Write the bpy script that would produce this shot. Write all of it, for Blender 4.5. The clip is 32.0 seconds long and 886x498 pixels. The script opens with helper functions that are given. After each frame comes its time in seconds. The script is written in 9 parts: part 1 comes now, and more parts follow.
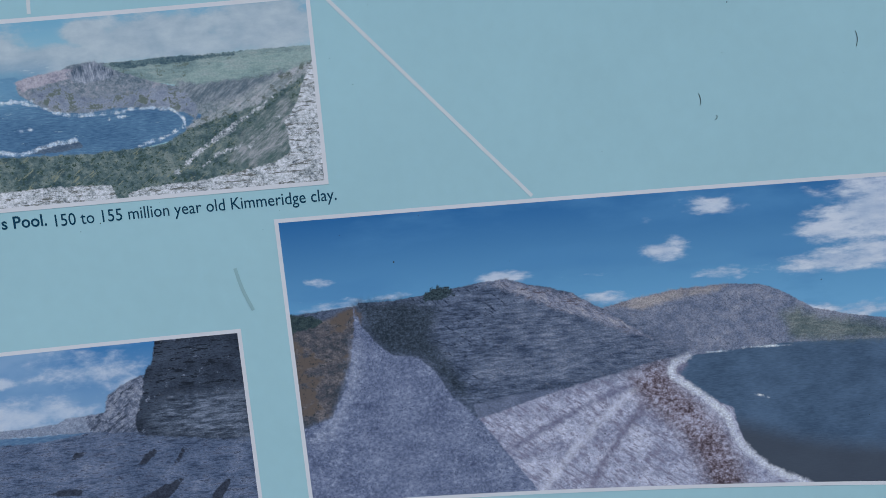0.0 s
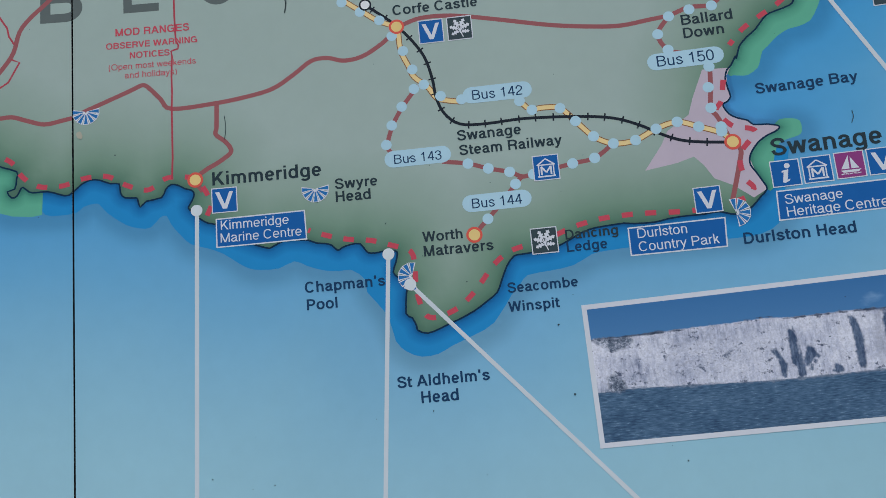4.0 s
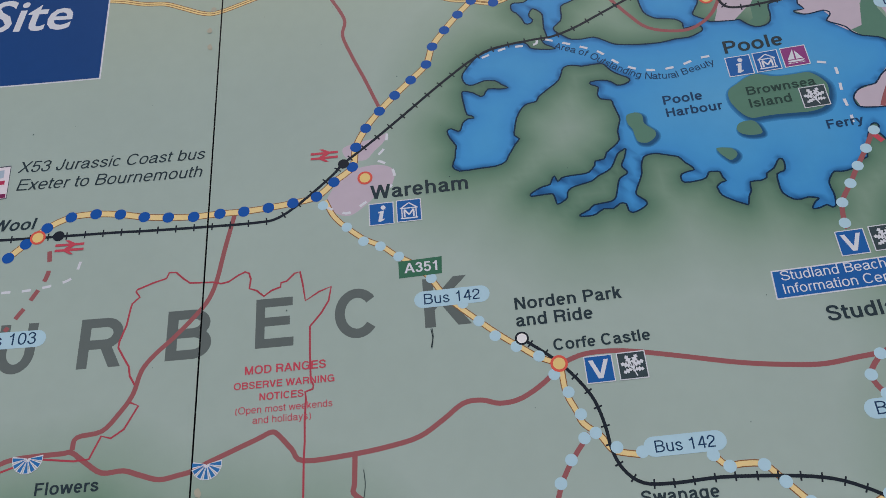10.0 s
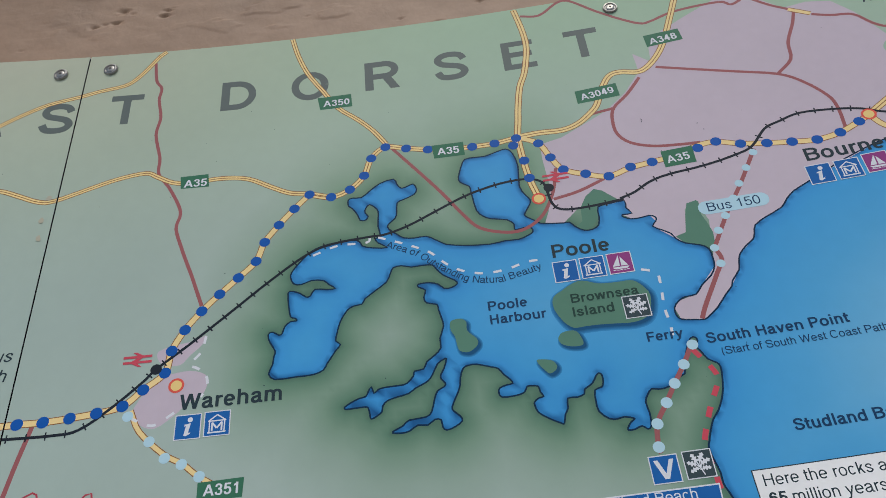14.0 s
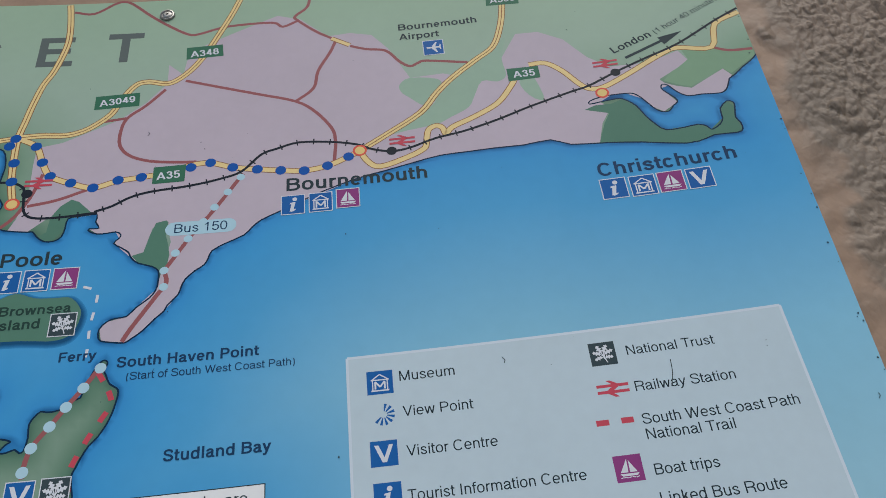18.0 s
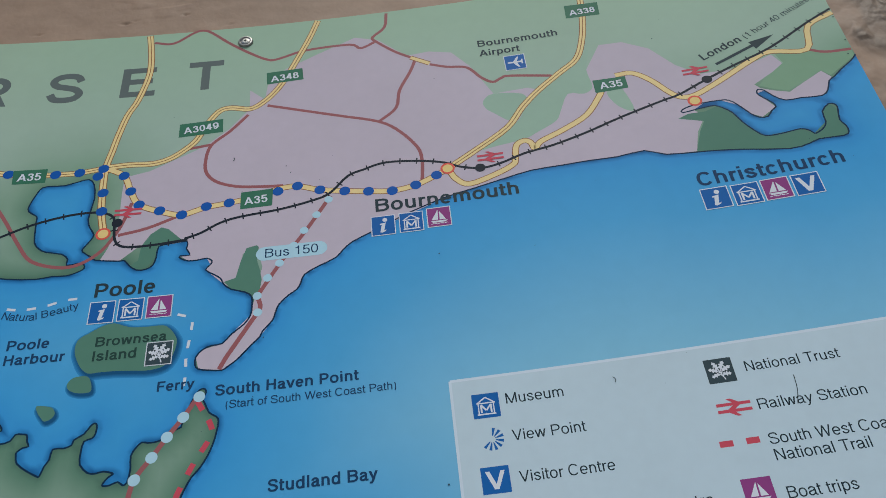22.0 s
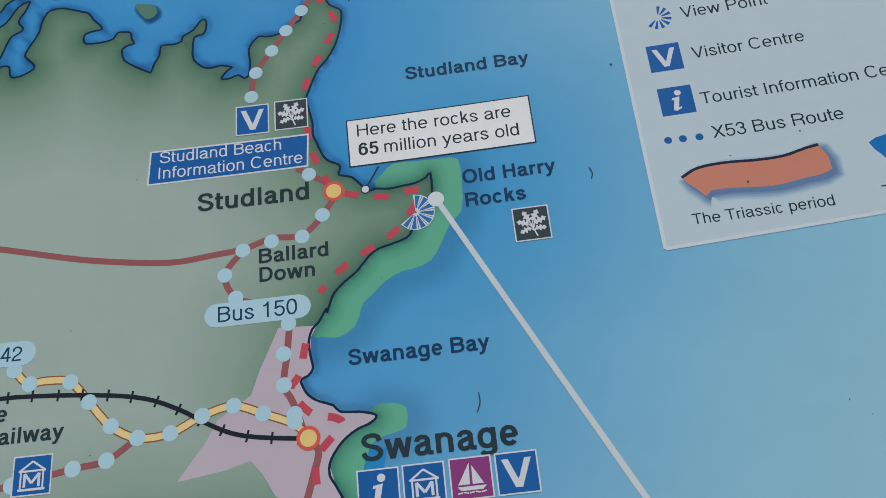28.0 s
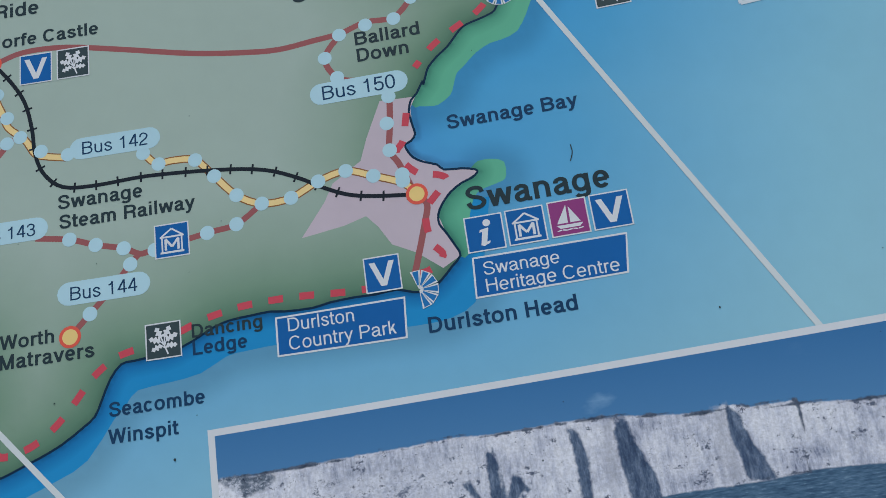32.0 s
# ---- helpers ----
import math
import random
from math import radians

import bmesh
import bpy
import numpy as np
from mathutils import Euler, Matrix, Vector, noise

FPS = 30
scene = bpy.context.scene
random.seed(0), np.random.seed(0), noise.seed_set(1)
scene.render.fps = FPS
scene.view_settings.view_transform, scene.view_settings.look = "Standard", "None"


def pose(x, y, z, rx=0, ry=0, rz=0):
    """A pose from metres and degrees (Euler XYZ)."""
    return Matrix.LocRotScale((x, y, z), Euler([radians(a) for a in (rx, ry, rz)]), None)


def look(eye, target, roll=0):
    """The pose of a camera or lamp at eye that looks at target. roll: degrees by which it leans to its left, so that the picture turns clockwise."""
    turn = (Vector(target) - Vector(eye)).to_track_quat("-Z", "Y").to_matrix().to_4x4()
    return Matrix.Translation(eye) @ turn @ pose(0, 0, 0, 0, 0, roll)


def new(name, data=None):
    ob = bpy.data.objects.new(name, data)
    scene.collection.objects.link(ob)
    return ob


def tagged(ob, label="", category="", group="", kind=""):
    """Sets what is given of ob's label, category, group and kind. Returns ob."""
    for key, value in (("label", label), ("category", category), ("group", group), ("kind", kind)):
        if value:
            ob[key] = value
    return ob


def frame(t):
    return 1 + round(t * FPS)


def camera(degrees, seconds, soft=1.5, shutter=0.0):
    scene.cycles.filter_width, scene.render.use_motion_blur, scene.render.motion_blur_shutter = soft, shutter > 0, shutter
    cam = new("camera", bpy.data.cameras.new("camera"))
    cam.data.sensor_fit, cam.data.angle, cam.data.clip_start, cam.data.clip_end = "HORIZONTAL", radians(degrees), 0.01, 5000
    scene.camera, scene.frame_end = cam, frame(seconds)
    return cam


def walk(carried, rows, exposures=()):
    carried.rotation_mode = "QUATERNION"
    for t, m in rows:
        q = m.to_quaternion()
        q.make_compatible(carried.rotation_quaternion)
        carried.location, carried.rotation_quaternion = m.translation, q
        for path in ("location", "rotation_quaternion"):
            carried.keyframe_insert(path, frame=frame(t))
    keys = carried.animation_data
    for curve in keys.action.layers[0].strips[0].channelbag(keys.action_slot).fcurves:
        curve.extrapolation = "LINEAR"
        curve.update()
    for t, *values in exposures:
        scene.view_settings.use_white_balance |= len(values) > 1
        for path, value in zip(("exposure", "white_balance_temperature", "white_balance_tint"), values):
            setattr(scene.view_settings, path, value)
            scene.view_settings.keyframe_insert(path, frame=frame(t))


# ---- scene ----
cam = camera(58.14, 32.0, soft=0.4)
PATH = [
    (0, (0.6002, -0.7873, 0.9621), (0.6095, 1.1931, 0.6824), -5.26),
    (0.5, (0.5454, -0.7856, 1.0004), (0.3678, 1.1927, 0.7664), -4.80),
    (1, (0.4626, -0.7890, 1.0458), (0.3041, 1.1958, 0.8573), -4.46),
    (1.5, (0.4298, -0.7874, 1.0814), (0.2407, 1.2001, 0.9618), -3.79),
    (2, (0.3910, -0.7795, 1.1122), (0.2106, 1.2085, 0.9879), -3.73),
    (2.5, (0.3909, -0.7482, 1.1361), (0.2011, 1.2427, 1.1135), -4.80),
    (3, (0.4207, -0.7009, 1.1972), (0.2007, 1.2860, 1.2575), -4.80),
    (3.5, (0.3978, -0.6732, 1.2546), (0.1774, 1.3055, 1.4449), -5.27),
    (4, (0.3741, -0.6565, 1.2743), (0.1796, 1.3003, 1.6392), -5.28),
    (4.5, (0.3707, -0.6524, 1.2892), (0.1951, 1.2845, 1.7553), -5.16),
    (6.5, (0.3646, -0.6259, 1.3344), (0.2084, 1.2835, 1.9088), -4.32),
    (7, (0.3319, -0.5783, 1.3536), (0.1240, 1.3173, 1.9567), -3.99),
    (7.5, (0.2979, -0.5663, 1.3643), (0.0841, 1.2936, 2.0680), -4.36),
    (8, (0.2908, -0.5748, 1.3721), (0.0731, 1.2670, 2.1205), -4.65),
    (8.5, (0.2896, -0.5859, 1.3794), (0.0753, 1.2419, 2.1625), -4.80),
    (9, (0.2916, -0.5881, 1.3828), (0.0693, 1.2286, 2.1893), -4.95),
    (9.5, (0.2889, -0.6000, 1.3919), (0.0458, 1.1869, 2.2568), -4.92),
    (10, (0.2878, -0.6096, 1.4039), (0.0404, 1.1577, 2.3069), -4.83),
    (10.5, (0.3046, -0.6263, 1.4153), (0.0553, 1.1106, 2.3749), -4.75),
    (11, (0.3074, -0.6307, 1.4276), (0.0545, 1.0802, 2.4320), -4.66),
    (11.5, (0.3085, -0.6333, 1.4339), (0.0546, 1.0448, 2.4919), -4.77),
    (12, (0.3191, -0.6353, 1.4461), (0.0679, 1.0248, 2.5328), -4.80),
    (12.5, (0.3392, -0.6384, 1.4609), (0.0974, 1.0097, 2.5679), -4.91),
    (13, (0.4069, -0.6420, 1.4664), (0.1771, 1.0112, 2.5683), -5.20),
    (13.5, (0.4258, -0.6194, 1.4712), (0.2234, 1.0387, 2.5712), -5.37),
    (14, (0.4279, -0.6110, 1.4800), (0.2929, 1.0353, 2.6075), -6.10),
    (14.5, (0.4846, -0.6154, 1.4790), (0.3887, 1.0150, 2.6335), -6.35),
    (16.5, (0.5967, -0.5598, 1.4838), (0.5667, 1.0615, 2.6543), -6.47),
    (17, (0.6903, -0.5555, 1.4703), (0.6752, 1.0959, 2.5983), -6.74),
    (17.5, (0.7680, -0.5853, 1.4695), (0.8531, 1.0850, 2.5662), -6.41),
    (18, (0.8037, -0.5972, 1.4699), (0.9634, 1.0754, 2.5547), -7.08),
    (18.5, (0.8217, -0.6014, 1.4721), (1.0113, 1.0651, 2.5616), -7.65),
    (19, (0.8395, -0.6067, 1.4743), (1.0393, 1.0553, 2.5688), -8.35),
    (19.5, (0.8592, -0.5999, 1.4722), (1.0659, 1.0562, 2.5744), -9.01),
    (20, (0.8530, -0.5898, 1.4760), (1.0749, 1.0553, 2.5915), -9.86),
    (20.5, (0.8565, -0.5857, 1.4740), (1.0874, 1.0577, 2.5902), -10.44),
    (21, (0.8246, -0.5787, 1.4758), (1.0429, 1.0603, 2.6009), -10.20),
    (21.5, (0.7882, -0.5743, 1.4789), (0.9279, 1.0651, 2.6160), -8.59),
    (22, (0.7560, -0.5753, 1.4806), (0.8212, 1.0596, 2.6308), -6.96),
    (22.5, (0.7216, -0.5668, 1.4749), (0.6977, 1.0667, 2.6285), -5.53),
    (23, (0.6995, -0.5516, 1.4668), (0.5832, 1.0948, 2.5964), -4.68),
    (23.5, (0.6736, -0.5427, 1.4592), (0.4798, 1.1190, 2.5551), -4.13),
    (24, (0.6646, -0.5314, 1.4587), (0.4317, 1.1627, 2.4959), -3.70),
    (24.5, (0.6661, -0.4994, 1.4582), (0.4176, 1.2295, 2.4325), -3.96),
    (25, (0.6733, -0.4736, 1.4576), (0.5118, 1.3137, 2.3405), -4.36),
    (25.5, (0.6721, -0.4521, 1.4529), (0.5917, 1.3553, 2.3054), -3.64),
    (26, (0.6617, -0.4386, 1.4397), (0.6314, 1.3817, 2.2678), -3.73),
    (26.5, (0.6529, -0.4401, 1.4230), (0.6395, 1.3902, 2.2291), -3.50),
    (28.5, (0.6544, -0.4497, 1.3742), (0.5949, 1.4137, 2.0983), -7.09),
    (29, (0.6602, -0.4564, 1.3628), (0.5944, 1.4111, 2.0757), -7.51),
    (29.5, (0.6609, -0.4547, 1.3556), (0.5860, 1.4198, 2.0488), -7.81),
    (30, (0.6582, -0.4621, 1.3420), (0.5876, 1.4155, 2.0273), -8.42),
    (30.5, (0.6480, -0.4513, 1.3207), (0.5552, 1.4373, 1.9722), -8.99),
    (31, (0.6421, -0.4544, 1.3147), (0.5381, 1.4445, 1.9340), -8.87),
    (31.5, (0.6334, -0.4562, 1.3075), (0.5241, 1.4583, 1.8755), -8.55),
    (32, (0.6003, -0.4579, 1.2964), (0.4626, 1.4659, 1.8256), -8.36),
]
EXPOSURES = [(0, -0.24, 6150, 11), (1, -0.24, 6600, 12), (2, -0.24, 6400, 12), (3, -0.26, 6250, 10), (4.5, -0.24, 6250, 11), (7, -0.2, 6250, 11), (8, -0.18, 6380, 13), (9, -0.2, 6530, 14), (10.5, -0.23, 6700, 17), (12, -0.22, 6780, 17), (13, -0.08, 6750, 13), (14, -0.1, 6560, 11), (16.5, -0.22, 6290, 8), (18, -0.2, 6500, 10), (20, -0.2, 6380, 8), (23, -0.22, 6340, 7), (24.5, -0.18, 6480, 8), (26, -0.1, 6700, 9), (29, -0.22, 6550, 10), (32, -0.22, 6310, 7)]
walk(cam, [(t, look(eye, target, roll)) for t, eye, target, roll in PATH], EXPOSURES)

# ---- light: open shade, soft sky light in front of the wall ----
world = bpy.data.worlds.new("sky")
scene.world = world
world.use_nodes = True
wn = world.node_tree.nodes
sky = wn.new("ShaderNodeTexSky")
sky.sky_type, sky.sun_disc = "NISHITA", False
sky.sun_elevation, sky.sun_rotation = radians(48), radians(20)
world.node_tree.links.new(sky.outputs["Color"], wn["Background"].inputs["Color"])
wn["Background"].inputs["Strength"].default_value = 0.14
sun = new("sun", bpy.data.lights.new("sun", "SUN"))
sun.data.energy, sun.data.angle, sun.data.color = 3.0, radians(35), (1.0, 0.95, 0.88)
sun.matrix_world = look((1.0, -3.0, 6.0), (0.3, 0.0, 1.0))

# ---- materials ----
def lin(v):
    v /= 255
    return v / 12.92 if v <= 0.04045 else ((v + 0.055) / 1.055) ** 2.4


def tone(r, g, b, gain=1.0):
    return tuple(min(0.85, lin(c) * gain) for c in (r, g, b)) + (1.0,)


def nodes_of(name):
    m = bpy.data.materials.new(name)
    m.use_nodes = True
    return m, m.node_tree.nodes, m.node_tree.links, m.node_tree.nodes["Principled BSDF"]


def mottle(n, l, colour, scale, amount, seed=0.0):
    """colour, lightened and darkened by noise at two scales, in object space."""
    tc = n.new("ShaderNodeTexCoord")
    mp = n.new("ShaderNodeMapping")
    mp.inputs["Location"].default_value = (seed, seed * 0.7, seed * 1.3)
    l.new(tc.outputs["Object"], mp.inputs["Vector"])
    last = colour
    for k, (s, a) in enumerate(((scale, amount), (scale * 11, amount * 0.6))):
        nz = n.new("ShaderNodeTexNoise")
        nz.inputs["Scale"].default_value, nz.inputs["Detail"].default_value = s, 4
        l.new(mp.outputs["Vector"], nz.inputs["Vector"])
        mr = n.new("ShaderNodeMapRange")
        mr.inputs["To Min"].default_value, mr.inputs["To Max"].default_value = 1 - a, 1 + a
        mr.inputs["From Min"].default_value, mr.inputs["From Max"].default_value = 0.25, 0.75
        l.new(nz.outputs["Fac"], mr.inputs["Value"])
        mx = n.new("ShaderNodeVectorMath")
        mx.operation = "SCALE"
        if isinstance(last, tuple):
            mx.inputs[0].default_value = last[:3]
        else:
            l.new(last, mx.inputs[0])
        l.new(mr.outputs["Result"], mx.inputs["Scale"])
        last = mx.outputs["Vector"]
    return last, mp


INKS = {}
GLOSS, SHEEN = 0.42, 0.06


def ink(r, g, b):
    """A printed, laminated colour."""
    key = (r, g, b)
    if key not in INKS:
        m, n, l, p = nodes_of("print_ink")
        c, mp = mottle(n, l, tone(r, g, b, 1.12), 9.0, 0.035, (r + g * 3 + b * 7) % 11)
        l.new(c, p.inputs["Base Color"])
        p.inputs["Roughness"].default_value, p.inputs["Specular IOR Level"].default_value = GLOSS, SHEEN
        INKS[key] = m
    return INKS[key]


def graded(name, stops, reach, low=None, brim=False, west_tint=None):
    """Print that shades from the shore outwards: stops are (place 0 to 1, rgb), over reach metres."""
    m, n, l, p = nodes_of(name)
    at = n.new("ShaderNodeAttribute")
    at.attribute_name = "shore"
    mr = n.new("ShaderNodeMapRange")
    mr.inputs["From Max"].default_value = reach
    l.new(at.outputs["Fac"], mr.inputs["Value"])
    ramp = n.new("ShaderNodeValToRGB")
    ramp.color_ramp.interpolation = "LINEAR"
    els = ramp.color_ramp.elements
    while len(els) < len(stops):
        els.new(0.5)
    for e, (pos, rgb) in zip(els, stops):
        e.position, e.color = pos, tone(*rgb, 1.12)
    l.new(mr.outputs["Result"], ramp.inputs["Fac"])
    last = ramp.outputs["Color"]
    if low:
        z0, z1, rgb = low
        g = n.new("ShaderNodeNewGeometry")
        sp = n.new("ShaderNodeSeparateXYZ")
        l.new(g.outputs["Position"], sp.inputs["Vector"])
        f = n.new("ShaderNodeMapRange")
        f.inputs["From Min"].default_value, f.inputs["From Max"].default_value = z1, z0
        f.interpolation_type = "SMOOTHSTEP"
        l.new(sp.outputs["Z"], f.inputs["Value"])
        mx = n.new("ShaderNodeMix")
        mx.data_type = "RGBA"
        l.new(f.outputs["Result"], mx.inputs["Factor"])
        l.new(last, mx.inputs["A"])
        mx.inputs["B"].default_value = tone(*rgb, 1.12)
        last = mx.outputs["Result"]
    # a further tint from x0 to x1, scaled by the blend over height
    if west_tint:
        x0, x1, rgb = west_tint
        w = n.new("ShaderNodeMapRange")
        w.inputs["From Min"].default_value, w.inputs["From Max"].default_value = x0, x1
        w.interpolation_type = "SMOOTHSTEP"
        l.new(sp.outputs["X"], w.inputs["Value"])
        both = n.new("ShaderNodeMath")
        both.operation = "MULTIPLY"
        l.new(w.outputs["Result"], both.inputs[0]), l.new(f.outputs["Result"], both.inputs[1])
        tan = n.new("ShaderNodeMix")
        tan.data_type = "RGBA"
        l.new(both.outputs[0], tan.inputs["Factor"]), l.new(last, tan.inputs["A"])
        tan.inputs["B"].default_value = tone(*rgb, 1.12)
        last = tan.outputs["Result"]
    if brim:
        be = n.new("ShaderNodeAttribute")
        be.attribute_name = "brim"
        bs = n.new("ShaderNodeMapRange")
        bs.interpolation_type = "SMOOTHSTEP"
        bs.inputs["From Max"].default_value, bs.inputs["To Min"].default_value, bs.inputs["To Max"].default_value = 0.02, 0.76, 1.0
        l.new(be.outputs["Fac"], bs.inputs["Value"])
        dk = n.new("ShaderNodeVectorMath")
        dk.operation = "SCALE"
        l.new(last, dk.inputs[0]), l.new(bs.outputs["Result"], dk.inputs["Scale"])
        last = dk.outputs["Vector"]
    c, mp = mottle(n, l, last, 7.0, 0.03)
    l.new(c, p.inputs["Base Color"])
    p.inputs["Roughness"].default_value, p.inputs["Specular IOR Level"].default_value = GLOSS, SHEEN
    return m

# ---- building helpers: all places on the boards in millimetres, x from the joint, z up ----
STEP = 0.000006


def smooth(pts, n=4, closed=False):
    """A curve through the points."""
    out, k = [], len(pts)
    P = [Vector(p) for p in pts]
    for i in range(k if closed else k - 1):
        a = P[(i - 1) % k] if closed or i else P[0] * 2 - P[1]
        b, c = P[i], P[(i + 1) % k]
        d = P[(i + 2) % k] if closed or i + 2 < k else P[-1] * 2 - P[-2]
        for s in range(n):
            t = s / n
            out.append(0.5 * (2 * b + (c - a) * t + (2 * a - 5 * b + 4 * c - d) * t * t + (3 * b - a - 3 * c + d) * t ** 3))
    if not closed:
        out.append(P[-1].copy())
    return [(v.x, v.y) for v in out]


def at(p, layer):
    return Vector((p[0] / 1000, -layer * STEP, p[1] / 1000))


def as_mesh(name, bm):
    for f in bm.faces:
        if f.normal.y > 0.5:
            f.normal_flip()
    me = bpy.data.meshes.new(name)
    bm.to_mesh(me)
    bm.free()
    return me


def part(name, bm, material, parent, label=""):
    bm.normal_update()
    ob = new(name, as_mesh(name, bm))
    ob.data.materials.append(material)
    ob.parent = parent
    if label:
        tagged(ob, label)
    return ob


SEAM = 0.75
OWNER = {}


def printed(name, bm, material, label="", parent=None):
    """Prints bm on the boards; what crosses the joint is cut in two."""
    xs = [v.co.x for v in bm.verts]
    lo, hi = min(xs), max(xs)
    if parent is not None:
        return part(name, bm, material, parent, label)
    if OWNER.get("key") and lo > 0.764 and min(v.co.z for v in bm.verts) > 1.535 and max(v.co.z for v in bm.verts) < 1.765:
        return part(name, bm, material, OWNER["key"], label)
    if lo > 0:
        return part(name, bm, material, board_e, label)
    if hi < 0:
        return part(name, bm, material, board_w, label)
    other = bm.copy()
    for b, sign in ((bm, 1), (other, -1)):
        bmesh.ops.bisect_plane(b, geom=b.verts[:] + b.edges[:] + b.faces[:], plane_co=(sign * SEAM / 1000, 0, 0),
                               plane_no=(sign, 0, 0), clear_inner=True)
    made = None
    for b, owner in ((other, board_w), (bm, board_e)):
        if b.faces:
            made = part(name, b, material, owner, label)
    return made


def poly(pts, layer):
    """A flat filled outline."""
    from mathutils.geometry import delaunay_2d_cdt
    bm = bmesh.new()
    vs, _, fs, *_ = delaunay_2d_cdt([Vector(p[:2]) for p in pts], [], [list(range(len(pts)))], 1, 1e-4)
    bv = [bm.verts.new(at(v, layer)) for v in vs]
    for f in fs:
        bm.faces.new([bv[i] for i in f])
    return bm


def strip(bm, pts, width, layer):
    """A ribbon of one width along pts, with mitred bends."""
    left, right = [], []
    P = [Vector(p) for p in pts]
    for i, p in enumerate(P):
        d = (P[min(i + 1, len(P) - 1)] - P[max(i - 1, 0)])
        d = d.normalized() if d.length > 1e-6 else Vector((1, 0))
        nrm = Vector((-d.y, d.x)) * width / 2
        left.append(bm.verts.new(at(p + nrm, layer)))
        right.append(bm.verts.new(at(p - nrm, layer)))
    for i in range(len(P) - 1):
        bm.faces.new((left[i], left[i + 1], right[i + 1], right[i]))
    return bm


def dense(pts, step=2.0):
    """pts resampled at even steps, with the run of each along the line."""
    P = np.array(pts, float)
    seg = np.hypot(*np.diff(P, axis=0).T)
    run = np.r_[0, np.cumsum(seg)]
    k = max(2, int(run[-1] / step) + 1)
    s = np.linspace(0, run[-1], k)
    return np.c_[np.interp(s, run, P[:, 0]), np.interp(s, run, P[:, 1])], s


def line(name, pts, width, material, layer, label="", curve=True, parent=None):
    pts = smooth(pts) if curve and len(pts) > 2 else pts
    return printed(name, strip(bmesh.new(), pts, width, layer), material, label, parent)


def dashes(name, pts, width, material, layer, on, off, label="", start=0.0, parent=None):
    """A broken line; each dash is a part."""
    D, s = dense(smooth(pts) if len(pts) > 2 else pts, 0.5)
    a = start
    while a < s[-1]:
        pick = D[(s >= a) & (s <= min(a + on, s[-1]))]
        if len(pick) > 4:
            bm = strip(bmesh.new(), [tuple(p) for p in pick[::4]] + ([tuple(pick[-1])] if len(pick) % 4 != 1 else []), width, layer)
            printed(name, bm, material, label, parent)
        a += on + off


def disc(bm, c, r, layer, n=24, inner=0.0):
    ring = [bm.verts.new(at((c[0] + r * math.cos(2 * math.pi * i / n), c[1] + r * math.sin(2 * math.pi * i / n)), layer)) for i in range(n)]
    if inner:
        hole = [bm.verts.new(at((c[0] + inner * math.cos(2 * math.pi * i / n), c[1] + inner * math.sin(2 * math.pi * i / n)), layer)) for i in range(n)]
        for i in range(n):
            bm.faces.new((ring[i], ring[(i + 1) % n], hole[(i + 1) % n], hole[i]))
    else:
        bm.faces.new(ring)
    return bm


DOTS = [0]


def spot(name, c, r, material, layer, label="", parent=None, inner=0.0):
    DOTS[0] += 1
    layer += (DOTS[0] % 4) * 0.5
    return printed(name, disc(bmesh.new(), c, r, layer, inner=inner), material, label, parent)


# ---- letterforms: a plain grotesque, in ems, drawn as strokes of a flat pen ----
CAP, MID, DROP = 0.718, 0.525, -0.207
NARROW = dict(zip("ijl'.,I ()ft-", (0.222, 0.222, 0.222, 0.2, 0.278, 0.278, 0.278, 0.278, 0.333, 0.333, 0.278, 0.278, 0.333)))
WIDTHS = {**dict.fromkeys("abdeghnopqu0123456789", 0.556), **dict.fromkeys("ckssvxyzJ", 0.5), **dict.fromkeys("ABEKPSVXY", 0.667), **dict.fromkeys("CDHNRU", 0.722),
          **dict.fromkeys("FTZ", 0.611), **dict.fromkeys("GOQ", 0.778), **dict.fromkeys("mM", 0.833), "r": 0.333, "w": 0.722, "W": 0.944, "L": 0.556, **NARROW}
WIDER = {**dict.fromkeys("bdghnopqu", 0.055), **dict.fromkeys("ckvxyrtfijlABKJL'", 0.055), "m": 0.056, "w": 0.056, "s": 0.055}


def swing(cx, cy, rx, ry, a0, a1, n=18):
    """Part of a slightly squared ring."""
    out = []
    for k in range(n + 1):
        a = radians(a0 + (a1 - a0) * k / n)
        c, s = math.cos(a), math.sin(a)
        out.append((cx + rx * math.copysign(abs(c) ** 0.9, c), cy + ry * math.copysign(abs(s) ** 0.9, s)))
    return out


def pen(path, s, t):
    """The outline of a stroke, s wide where it runs upright and t where it runs level."""
    P = [Vector(p) for p in path]
    one, two = [], []
    for i, p in enumerate(P):
        d = (P[min(i + 1, len(P) - 1)] - P[max(i - 1, 0)]).normalized()
        n = Vector((-d.y * s / 2, d.x * t / 2))
        one.append(p + n), two.append(p - n)
    return [tuple(p) for p in one + two[::-1]]


def lean_bar(x0, y0, x1, y1, h):
    """A slanting bar with level ends, h wide along them."""
    return [(x0 - h / 2, y0), (x0 + h / 2, y0), (x1 + h / 2, y1), (x1 - h / 2, y1)]


